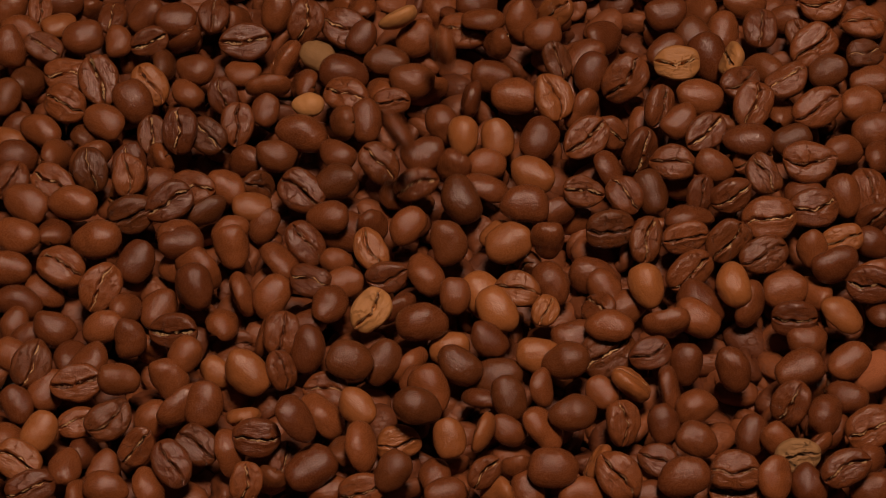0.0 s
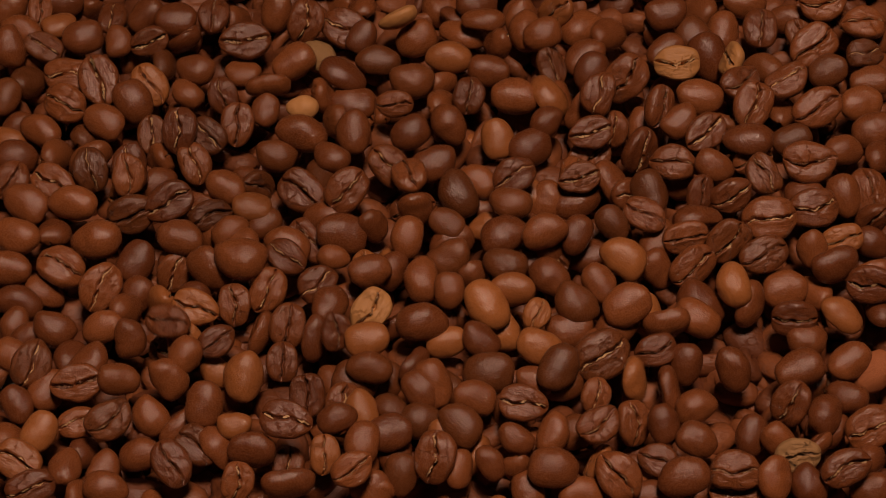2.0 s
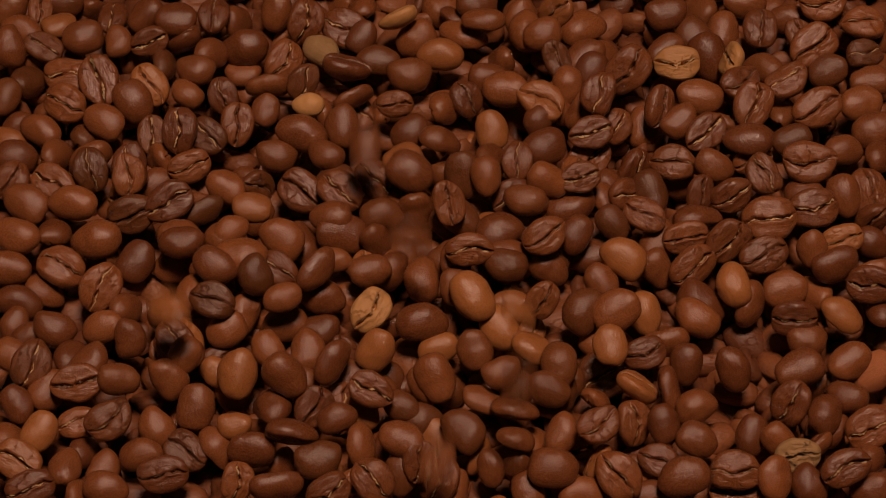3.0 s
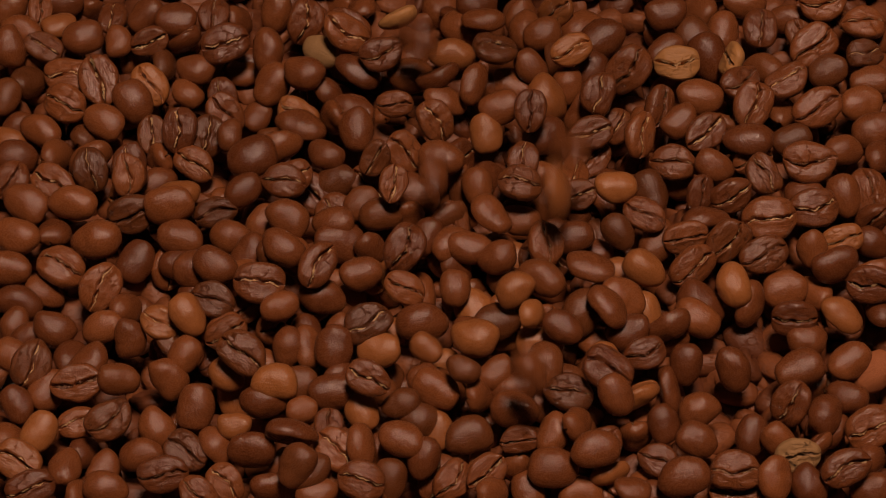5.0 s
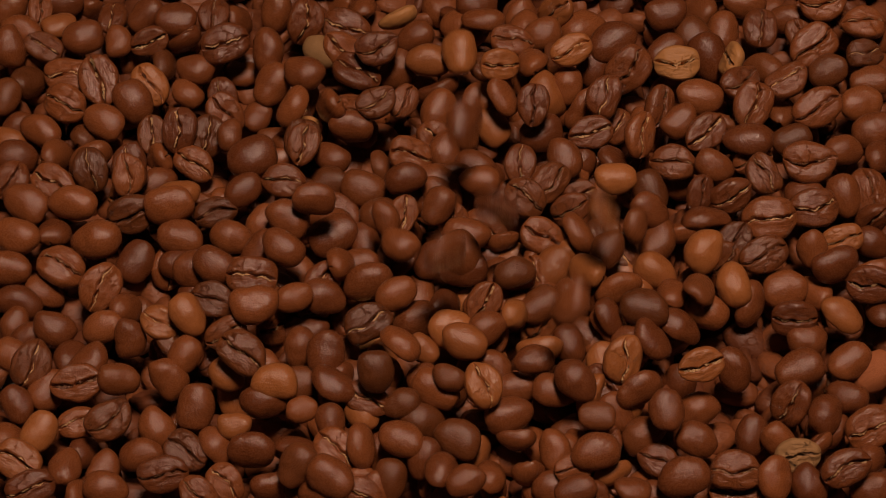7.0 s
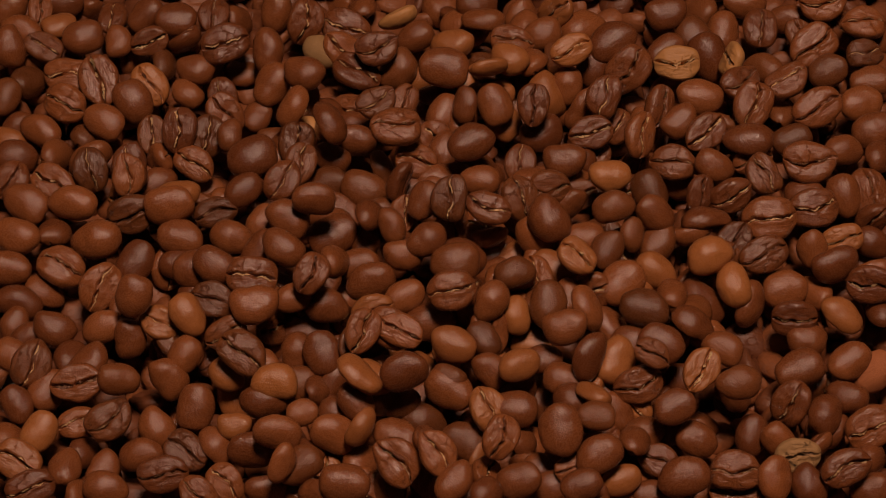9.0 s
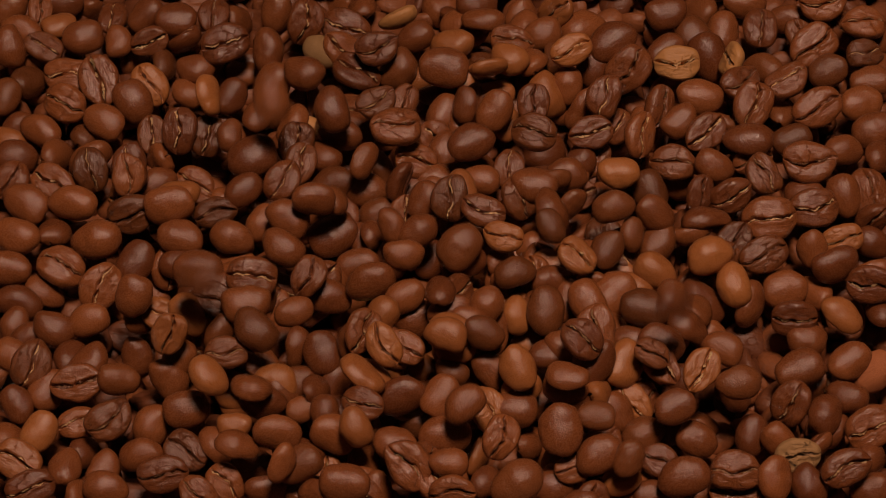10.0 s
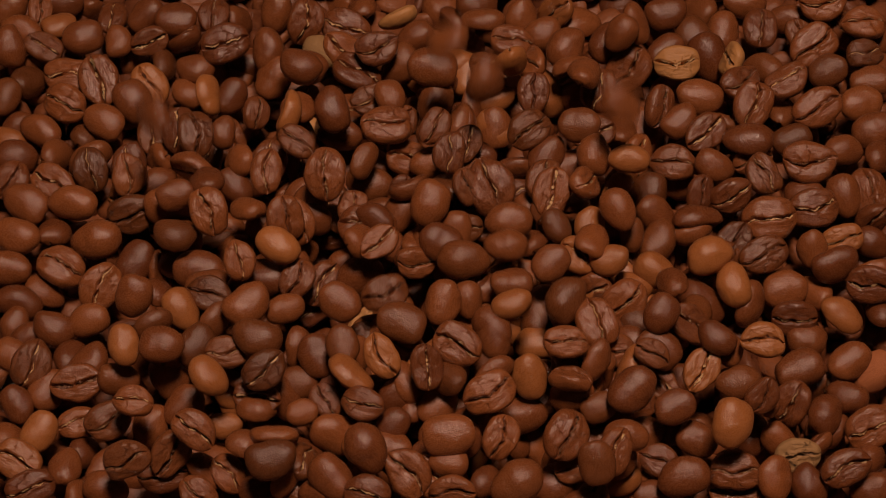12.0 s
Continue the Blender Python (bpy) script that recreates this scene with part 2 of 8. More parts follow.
bean(-97.2, 71.0, 1.7, 37, -31, 27, 0.97, MEDIUM)
bean(-90.1, 69.9, 1.8, -148, -26, 85, 0.76, MEDIUM)
bean(-85.0, 64.9, 2.5, 7, 3, 28, 0.78, LIGHT)
bean(-93.1, 64.1, 1.6, -17, -7, 159, 0.95, MEDIUM)
bean(-95.2, 56.0, 3.5, -6, -54, 98, 0.98, MEDIUM)
bean(-87.2, 57.5, 2.0, 164, -12, 151, 0.92, DARK)
bean(-79.1, 59.0, 4.0, 36, -6, 8, 0.94, MEDIUM)
bean(-86.3, 76.5, -1.2, 42, 2, 8, 0.98, MEDIUM)
bean(-81.6, 79.6, -6.8, 136, -66, -45, 0.99, MEDIUM)
bean(-73.3, 66.7, 2.4, -179, -5, 84, 0.90, MEDIUM)
bean(-71.2, 59.1, 2.8, 0, -25, 90, 0.77, MEDIUM)
bean(-64.4, 59.2, 2.5, -122, -18, 11, 0.87, MEDIUM)
bean(-59.4, 67.7, 1.7, 22, 0, 0, 0.96, MEDIUM)
bean(-67.1, 73.1, -2.4, 36, -30, 29, 0.91, MEDIUM)
bean(-51.2, 69.3, 1.1, -172, -10, 77, 0.91, MEDIUM)
bean(-57.5, 62.5, -0.4, 160, -47, -16, 0.97, MEDIUM)
bean(-46.0, 73.2, -4.6, 68, 44, 60, 0.98, MEDIUM)
bean(-37.3, 71.4, 0.5, 11, -51, 74, 0.98, MEDIUM)
bean(-53.5, 48.5, 3.7, -41, -3, 169, 0.89, MEDIUM)
bean(-55.1, 43.6, 1.5, -27, -15, 153, 0.78, MEDIUM)
bean(-66.4, 41.0, 1.7, -24, -35, 128, 1.00, MEDIUM)
bean(-63.3, 47.5, 0.5, 165, -32, 129, 0.99, LIGHT)
bean(-68.8, 62.2, -6.2, 67, 43, 58, 0.97, DARK)
bean(-61.1, 55.7, -1.3, 71, 26, 84, 0.96, DARK)
bean(-81.3, 49.7, 0.4, 143, 3, 175, 1.08, MEDIUM)
bean(-73.9, 46.1, 2.6, 166, -30, 111, 1.17, MEDIUM)
bean(-80.8, 40.5, 1.8, 133, -4, 151, 1.02, MEDIUM)
bean(-90.6, 50.7, -1.7, 41, 29, 61, 0.95, DARK)
bean(-90.8, 58.8, -4.3, 133, -23, 6, 1.11, DARK)
bean(-93.9, 42.8, 1.6, 7, -24, 79, 0.87, DARK)
bean(-72.0, 34.8, 1.8, -36, -12, 151, 0.91, MEDIUM)
bean(-85.2, 33.5, 0.6, -36, -8, 148, 0.94, MEDIUM)
bean(-91.6, 38.1, -3.6, 38, -40, 26, 0.87, MEDIUM)
bean(-92.9, 32.8, -2.4, -41, -3, 169, 0.86, LIGHT)
bean(-88.7, 23.5, 2.5, -43, -13, 178, 0.88, MEDIUM)
bean(-76.1, 35.7, -3.3, 22, 29, 78, 0.93, DARK)
bean(-81.1, 27.0, -0.5, 71, 29, 61, 0.92, DARK)
bean(-73.9, 25.0, 0.2, 97, -24, 26, 1.05, DARK)
bean(-64.9, 20.9, 2.7, 172, -47, 102, 0.95, MEDIUM)
bean(-61.9, 34.1, -1.7, 180, -37, 90, 0.86, DARK)
bean(-59.9, 27.7, -2.9, 94, -54, -57, 0.92, MEDIUM)
bean(-30.6, 65.4, 2.4, -155, -49, 67, 1.02, MEDIUM)
bean(-21.9, 66.6, -0.7, 152, -13, 158, 1.16, MEDIUM)
bean(-9.8, 63.6, 5.4, 142, -25, 11, 0.92, PALE)
bean(-23.9, 81.3, -7.4, 67, -51, -23, 0.99, MEDIUM)
bean(-18.4, 75.6, -2.4, -22, 29, 102, 0.99, MEDIUM)
bean(-0.5, 76.6, -4.1, -37, -16, 154, 0.99, MEDIUM)
bean(3.9, 70.4, -2.9, 56, -47, 144, 1.07, MEDIUM)
bean(7.7, 70.5, 3.8, 42, 8, 14, 0.97, MEDIUM)
bean(8.8, 63.2, 5.5, 18, 0, 178, 0.97, MEDIUM)
bean(17.9, 70.1, -0.9, 18, -55, 107, 1.02, MEDIUM)
bean(25.3, 69.2, 2.4, -119, -48, -15, 0.97, LIGHT)
bean(49.6, 66.7, 3.8, 41, -4, 10, 0.95, MEDIUM)
bean(47.8, 69.4, -3.7, 68, 44, 60, 0.98, MEDIUM)
bean(57.9, 75.8, -3.5, -38, 19, 128, 0.99, DARK)
bean(56.5, 63.6, -0.7, 4, -24, 128, 1.07, DARK)
bean(62.8, 67.9, -2.3, 8, -33, 78, 0.95, MEDIUM)
bean(68.4, 75.5, -0.6, 43, 12, 11, 1.03, MEDIUM)
bean(70.0, 63.0, 2.9, -179, -21, 88, 0.95, MEDIUM)
bean(78.1, 70.2, -1.0, -40, -5, 165, 0.98, MEDIUM)
bean(84.1, 68.6, 4.9, -138, -9, -2, 1.07, MEDIUM)
bean(79.6, 62.5, -0.0, 178, -25, 123, 0.97, DARK)
bean(80.6, 56.2, 3.7, -145, -25, 32, 1.11, MEDIUM)
bean(88.8, 68.5, -2.0, 145, -41, 147, 1.02, DARK)
bean(92.3, 62.4, 4.8, 159, -6, 179, 0.99, MEDIUM)
bean(97.8, 64.8, -2.0, 38, 19, 52, 0.97, DARK)
bean(91.7, 54.9, 2.6, -154, 5, 17, 0.84, DARK)
bean(96.2, 54.9, -0.6, 0, 27, 90, 0.95, DARK)
bean(83.3, 49.4, 2.8, 43, -23, 6, 0.89, DARK)
bean(50.7, 51.6, 3.0, -138, -7, -4, 0.99, PALE)
bean(49.2, 58.0, 0.7, 33, -22, 35, 0.91, MEDIUM)
bean(58.6, 57.6, -0.6, -22, -40, 124, 1.15, MEDIUM)
bean(63.0, 52.7, 3.1, 116, 27, 92, 0.95, PALE)
bean(70.0, 53.8, -0.4, -42, 19, 138, 0.96, DARK)
bean(63.7, 44.6, 3.2, -151, 0, 38, 0.97, MEDIUM)
bean(73.9, 45.1, 3.1, -173, -11, 30, 1.02, MEDIUM)
bean(65.7, 37.6, 3.8, -164, -40, 66, 1.03, MEDIUM)
bean(79.5, 37.1, 3.4, -144, -17, 22, 1.10, MEDIUM)
bean(54.7, 41.2, 2.8, -36, -6, 172, 1.01, MEDIUM)
bean(45.8, 37.5, 3.5, -130, -36, 71, 0.98, MEDIUM)
bean(50.2, 33.5, 3.1, 33, -20, 36, 0.85, MEDIUM)
bean(54.9, 30.2, 3.0, -143, -17, 38, 0.99, MEDIUM)
bean(89.5, 40.4, 1.8, 41, -1, 12, 0.95, MEDIUM)
bean(92.4, 47.4, 1.4, 42, -6, 1, 0.90, MEDIUM)
bean(73.7, 30.4, 0.6, 39, -17, 11, 0.88, DARK)
bean(64.0, 28.1, 3.6, -2, 0, 4, 1.09, MEDIUM)
bean(60.1, 37.2, -3.0, 129, -65, -65, 0.94, DARK)
bean(64.9, 26.7, -1.1, -121, -7, 20, 0.87, MEDIUM)
bean(75.6, 20.8, 3.3, -144, 0, 0, 1.15, MEDIUM)
bean(83.9, 25.8, 2.4, 41, 5, 17, 0.89, MEDIUM)
bean(91.4, 32.7, 1.1, 41, -3, 11, 0.99, MEDIUM)
bean(92.1, 26.5, -0.0, 38, 19, 52, 0.92, MEDIUM)
bean(47.6, 22.0, 2.5, 144, 1, 166, 0.97, MEDIUM)
bean(55.9, 18.6, 4.7, -41, -29, 165, 0.90, MEDIUM)
bean(43.3, 38.9, -3.9, 4, -36, 84, 0.89, MEDIUM)
bean(73.5, 42.8, -3.5, 22, 29, 78, 0.94, DARK)
bean(-89.1, 17.3, 1.8, -157, -32, 54, 0.90, MEDIUM)
bean(-86.0, 23.6, -3.3, -147, 2, 75, 0.92, MEDIUM)
bean(-72.9, 19.4, 3.1, -179, -41, 103, 0.95, DARK)
bean(-80.4, 16.9, 1.5, 149, -12, 151, 0.99, MEDIUM)
bean(-85.2, 10.6, 2.2, -36, -12, 151, 0.96, MEDIUM)
bean(-75.1, 9.3, 3.9, -42, 3, 167, 1.02, MEDIUM)
bean(-64.2, 16.2, 4.7, 175, -43, 97, 0.90, MEDIUM)
bean(-60.2, 21.2, -3.1, 33, -21, 35, 0.91, MEDIUM)
bean(-67.0, 17.3, -3.6, -112, -44, -60, 0.90, LIGHT)
bean(-66.1, 8.6, -3.3, 43, -4, 21, 0.81, DARK)
bean(-62.7, 6.6, 3.4, -122, -13, 8, 1.03, DARK)
bean(-85.5, 0.6, 3.2, -40, -1, 161, 1.01, MEDIUM)
bean(-78.9, 5.2, -0.1, 4, 25, 88, 0.89, MEDIUM)
bean(-69.5, -1.2, 4.0, 43, -15, 0, 1.05, MEDIUM)
bean(-75.6, -7.6, 3.1, 168, -17, 160, 1.01, MEDIUM)
bean(-86.5, -6.2, 1.2, -42, -11, 176, 0.91, MEDIUM)
bean(-67.2, -13.0, 3.4, -150, -31, 52, 1.03, MEDIUM)
bean(-78.9, -10.5, -0.7, 18, -30, 166, 0.86, MEDIUM)
bean(-61.5, -3.8, 0.7, 20, -31, 55, 0.90, MEDIUM)
bean(-83.3, -14.3, 0.3, -41, -16, 167, 0.94, MEDIUM)
bean(-75.1, -23.7, 2.9, -40, -27, 163, 0.88, MEDIUM)
bean(-83.9, -19.7, -1.1, 0, -50, 90, 0.81, MEDIUM)
bean(48.8, 22.4, -3.5, -40, -14, 166, 0.92, MEDIUM)
bean(52.6, 13.5, 2.2, -145, -47, 68, 0.79, MEDIUM)
bean(59.2, 13.1, 2.1, -120, -20, 16, 0.91, MEDIUM)
bean(56.7, 21.3, -0.6, 37, 14, 48, 0.91, MEDIUM)
bean(65.6, 17.3, 3.5, 168, -28, 124, 0.90, DARK)
bean(58.4, 1.2, 0.9, -158, -30, 42, 0.89, DARK)
bean(66.0, 5.3, 3.2, -141, -6, 8, 1.14, MEDIUM)
bean(75.3, 9.4, 2.0, -143, -3, 13, 1.06, MEDIUM)
bean(74.9, 15.7, -0.7, -41, 4, 164, 0.90, MEDIUM)
bean(82.5, 13.5, 1.6, -16, -34, 114, 0.94, MEDIUM)
bean(87.7, 15.4, -0.3, -172, -35, 108, 1.12, MEDIUM)
bean(87.1, 7.7, 0.3, -96, -68, 4, 0.89, MEDIUM)
bean(50.4, -14.7, -0.1, -22, -29, 130, 1.08, MEDIUM)
bean(56.7, -14.1, 5.1, -16, -32, 114, 0.92, LIGHT)
bean(60.7, -14.9, 0.1, 75, -29, 68, 0.97, MEDIUM)
bean(64.0, -4.0, 2.6, -146, -13, 18, 0.99, DARK)
bean(73.7, -2.8, 3.2, -12, -57, 108, 0.81, MEDIUM)
bean(80.0, -0.0, 2.7, -138, -14, 8, 0.89, LIGHT)
bean(77.8, -7.7, 3.4, 73, -12, 16, 0.96, MEDIUM)
bean(87.1, 2.3, -0.7, -39, -21, 158, 0.82, MEDIUM)
bean(67.9, -10.1, -0.7, 42, -7, 7, 0.94, MEDIUM)
bean(74.1, -8.9, -3.5, -38, 19, 128, 0.87, MEDIUM)
bean(85.8, -6.6, -0.1, 101, -1, 12, 0.91, MEDIUM)
bean(83.8, -13.3, 4.5, 121, -7, 176, 1.04, MEDIUM)
bean(68.1, -20.8, 3.3, -118, -2, 1, 0.90, MEDIUM)
bean(77.8, -19.3, 2.5, 6, -27, 152, 0.92, LIGHT)
bean(70.7, -24.4, 0.3, -44, -18, -177, 0.84, MEDIUM)
bean(86.3, -15.7, -0.7, 0, 18, 90, 0.86, MEDIUM)
bean(-82.7, -29.1, 1.8, -37, -17, 155, 0.79, MEDIUM)
bean(-80.6, -23.1, -0.4, 40, -26, 18, 0.85, MEDIUM)
bean(-77.9, -32.6, 3.8, -150, -33, 60, 0.96, DARK)
bean(-71.5, -28.5, 1.0, 20, 10, 70, 0.84, MEDIUM)
bean(-67.7, -31.2, 2.6, -4, -20, 42, 0.88, MEDIUM)
bean(-68.8, -37.6, 4.2, -141, -6, 8, 0.98, MEDIUM)
bean(-74.8, -36.6, 0.9, 27, -16, 50, 0.87, MEDIUM)
bean(-60.8, -37.6, 5.2, -44, -18, -176, 0.80, DARK)
bean(-80.2, -40.2, 1.1, -25, -38, 129, 0.78, MEDIUM)
bean(-76.8, -36.7, -5.2, 52, 38, 65, 0.83, MEDIUM)
bean(-74.7, -47.9, 3.0, 24, -28, 56, 0.79, LIGHT)
bean(-68.3, -43.3, -0.6, -156, -4, 10, 0.85, MEDIUM)
bean(-61.7, -46.2, 3.7, -149, -20, 30, 0.94, DARK)
bean(-81.0, -47.0, 0.4, 22, 29, 78, 0.82, MEDIUM)
bean(-77.2, -55.4, 3.9, 152, -17, 157, 0.90, LIGHT)
bean(-74.4, -61.3, 3.5, -140, -5, 16, 0.89, MEDIUM)
bean(-69.5, -54.4, 0.9, 7, 1, 83, 0.80, MEDIUM)
bean(-67.2, -47.7, -3.9, 41, 29, 61, 0.82, MEDIUM)
bean(-62.5, -53.8, -0.9, 22, -24, 58, 0.74, MEDIUM)
bean(-61.0, -61.8, 4.1, -41, -3, 169, 0.85, MEDIUM)
bean(-66.2, -60.8, 0.0, 68, 44, 60, 0.79, MEDIUM)
bean(67.5, -33.9, 3.5, 41, -15, 14, 0.95, MEDIUM)
bean(77.3, -32.3, 4.0, 36, -21, 29, 0.89, MEDIUM)
bean(82.4, -33.1, 1.6, 30, -31, 41, 0.93, ROUGH)
bean(65.4, -41.0, 2.6, -171, -52, 49, 0.89, MEDIUM)
bean(72.8, -33.2, -3.5, 112, -83, -175, 0.84, DARK)
bean(71.6, -43.7, 2.7, 34, -14, 62, 0.86, MEDIUM)
bean(76.1, -39.4, 1.9, -41, 3, 164, 0.82, MEDIUM)
bean(46.9, -50.5, 3.4, -39, -23, 160, 0.80, MEDIUM)
bean(57.6, -46.6, -0.1, 9, -43, 76, 0.81, MEDIUM)
bean(39.8, -52.4, -0.1, 152, -13, 158, 0.81, MEDIUM)
bean(43.5, -59.7, 4.7, 42, -15, 7, 1.01, MEDIUM)
bean(53.3, -56.9, 3.1, -144, 0, 0, 0.95, MEDIUM)
bean(53.5, -58.4, -1.9, -150, 0, 0, 0.94, MEDIUM)
bean(60.5, -58.7, 3.1, 32, -41, 87, 0.86, MEDIUM)
bean(62.4, -48.9, 1.2, -32, -36, 142, 0.75, MEDIUM)
bean(65.1, -53.2, 2.7, -128, -7, 0, 0.86, GREENISH)
bean(69.3, -49.5, 0.3, 123, -20, 36, 0.75, MEDIUM)
bean(79.4, -47.1, 3.0, -142, -18, 22, 0.98, MEDIUM)
bean(72.8, -57.7, 5.0, -146, -15, 21, 0.94, MEDIUM)
bean(66.5, -59.1, 1.2, -17, -38, 116, 0.82, MEDIUM)
bean(79.6, -51.6, -0.3, 49, 28, 42, 0.81, MEDIUM)
bean(78.1, -59.1, -0.6, 44, -25, 4, 0.80, MEDIUM)
bean(37.4, -54.3, -5.2, 38, 19, 52, 0.80, MEDIUM)
bean(38.4, -59.2, -2.2, -42, -11, 176, 0.79, MEDIUM)
bean(73.8, -44.8, -1.6, 113, -31, 54, 0.75, MEDIUM)
bean(-51.6, -36.1, 3.6, -31, -50, 138, 0.86, MEDIUM)

# ---- the beans of the middle, which drop in, are knocked about and covered ----
bean(-43.4, 59.7, 1.7, -144, -3, 4, 1.14, MEDIUM, shoves=((2.08, -0.4, -2.8, 0.1, 74, -22, 0),), buried=3.67)
bean(-44.0, 54.4, -2.3, -5, -1, 168, 0.82, MEDIUM, shoves=((10.74, -1.5, 0.9, -2.0),))
bean(-34.7, 56.5, -0.6, 133, -29, 55, 0.98, MEDIUM, shoves=((0.41, 2.2, -3.8, 2.9, 38, -20, 23), (2.15, -0.5, -0.9, 0.5, -137, -29, 55),), buried=3.45)
bean(-27.3, 55.5, 1.4, -36, -11, 150, 0.88, GREENISH, shoves=((2.24, 0.6, 1.7, 0.1),))
bean(-21.6, 49.4, 2.1, -42, -8, 177, 1.10, MEDIUM, shoves=((0.75, -0.1, 2.0, -1.9), (1.62, 0.0, -0.6, 0.5, 20, -19, 164), (2.31, 0.6, 1.2, 0.5, -152, -13, 171), (4.49, 3.4, 0.3, 0.5, -21, 23, -21), (6.67, 2.8, -0.6, 0.5, 172, -17, 155),))
bean(-18.0, 62.8, 0.6, 24, -35, 52, 0.78, MEDIUM, buried=4.61)
bean(-12.2, 56.3, -0.2, -12, -1, 174, 0.99, DARK, shoves=((1.74, -1.9, -0.0, 0.0),), buried=4.61)
bean(-6.6, 46.7, 2.1, -42, -12, 178, 1.01, DARK, shoves=((2.13, -0.6, 1.7, 0.1), (6.26, -0.7, 5.1, -2.3), (6.66, -3.2, 6.0, -2.3, -33, 37, -143), (8.64, -3.1, 3.5, 0.1), (10.84, -2.5, 5.2, 0.1)))
bean(-3.6, 49.0, -3.5, 102, -20, 9, 0.99, MEDIUM, shoves=((0.47, 1.9, 1.2, 0.5),), buried=2.23)
bean(-6.1, 62.9, -0.3, 41, -27, 16, 0.97, MEDIUM, buried=4.61)
bean(4.5, 65.1, 0.1, 150, 2, 158, 1.11, MEDIUM, shoves=((0.32, 0.0, 0.4, -0.4, -40, 2, 158), (1.85, 0.0, -0.2, -0.4, 21, -1, 154), (4.36, 0.0, 1.3, -0.4, -39, -1, 154)), buried=10.85)
bean(-14.1, 49.2, -2.8, -22, 29, 102, 0.95, MEDIUM, buried=0.30)
bean(-20.4, 41.9, 2.5, 151, -2, 156, 1.07, MEDIUM, buried=0.30)
bean(-30.6, 49.3, -1.2, -52, 38, 115, 0.95, MEDIUM, buried=0.30)
bean(-28.5, 35.9, 5.7, 36, 0, 0, 0.69, PALE, shoves=((1.76, -1.2, -0.3, -0.5), (2.18, -0.0, 0.5, -0.5)), buried=3.96)
bean(-37.9, 38.7, 1.4, 12, -33, 72, 0.75, MEDIUM, shoves=((4.41, -2.0, 0.7, -2.4, 12, -21, 59), (10.33, -2.0, -0.9, 0.0, -147, -35, 85),))
bean(-37.8, 46.6, 1.3, 132, 6, 12, 0.99, MEDIUM, shoves=((4.80, 1.2, -2.3, 2.2, 24, -35, 52), (10.25, 1.4, -0.2, 2.2),))
bean(-47.0, 41.4, 2.9, 166, -46, 112, 0.85, MEDIUM, shoves=((4.32, -0.4, 2.4, -2.3), (9.15, 1.8, -0.1, 0.1, 24, -35, 52),))
bean(-43.7, 34.8, 1.0, -170, -41, 83, 0.96, MEDIUM, shoves=((4.86, -2.8, 3.2, 0.2, 155, -41, 147),), buried=9.25)
bean(-49.6, 30.6, 1.8, 148, -13, 139, 0.90, DARK, shoves=((4.45, 0.0, -0.2, 0.2, -166, -40, 77),), buried=10.21)
bean(-29.4, 28.9, 4.3, -40, -13, 165, 1.09, MEDIUM, shoves=((4.55, -0.1, 2.0, 0.2, 21, -7, 159),), buried=5.30)
bean(-34.7, 24.8, 1.3, -43, -20, 178, 0.90, DARK, shoves=((4.46, -0.8, 9.1, -5.3),), buried=9.73)
bean(-22.1, 22.5, 4.1, -39, -3, 157, 0.84, MEDIUM, shoves=((0.62, -1.2, -0.6, -0.2), (2.20, -2.4, 0.2, -0.2), (5.13, -1.3, 1.7, -2.6), (9.73, -3.1, 1.7, -2.6), (10.88, -3.3, 4.9, -5.0)), buried=11.30)
bean(-21.6, 33.1, 3.0, 71, -45, -57, 0.92, DARK, shoves=((0.52, -1.9, 5.4, -4.8),), buried=2.32)
bean(-10.8, 42.0, 0.7, -128, -5, -5, 0.79, MEDIUM, shoves=((0.76, 0.7, -3.6, 2.7), (5.27, 2.5, -2.8, 2.7, -151, -25, 57),), buried=10.85)
bean(-16.7, 35.8, 1.3, 0, -39, 90, 0.95, MEDIUM, shoves=((0.51, -2.2, -6.1, 2.7), (2.36, -4.6, -4.4, 2.7), (4.35, -1.6, -5.3, 2.7), (5.28, -2.8, -5.3, 2.7, -79, -12, 178), (8.41, -2.2, -7.0, 0.3), (9.85, -5.2, -5.4, 0.3),))
bean(-13.3, 24.8, -0.8, 156, -39, 145, 1.05, DARK, shoves=((0.41, 2.2, -2.7, 2.0), (2.20, 0.5, -2.7, 2.0), (2.70, -0.6, -6.8, 2.0), (4.50, -1.9, -6.2, -0.4), (5.19, -3.5, -8.5, 2.0), (6.78, -2.9, -9.3, 2.0, -40, -13, 165), (10.30, -1.8, -7.7, 2.0),))
bean(-4.0, 23.7, 2.9, 40, -13, 15, 0.94, MEDIUM, shoves=((0.83, 2.4, -3.0, 0.5),), buried=2.23)
bean(0.1, 35.0, 0.7, -24, -35, 128, 0.93, MEDIUM, shoves=((0.60, -0.0, -2.9, 2.0), (1.72, 1.2, -2.0, 2.0), (2.23, 1.2, -6.2, 2.0), (2.65, -0.6, -6.2, 2.0, 16, -21, 179)), buried=4.64)
bean(6.2, 43.9, -0.3, 114, -46, 68, 0.85, MEDIUM, shoves=((0.78, -0.6, -1.8, 2.6, -174, -36, 80), (2.27, -1.3, -2.7, 2.6, 174, -41, 131),), buried=4.12)
bean(10.6, 49.4, 1.2, -42, -7, 173, 0.91, MEDIUM, shoves=((0.79, -0.6, 1.8, -0.0), (2.14, -0.6, -0.9, -0.0), (4.78, 0.6, -1.0, -2.4)), buried=5.33)
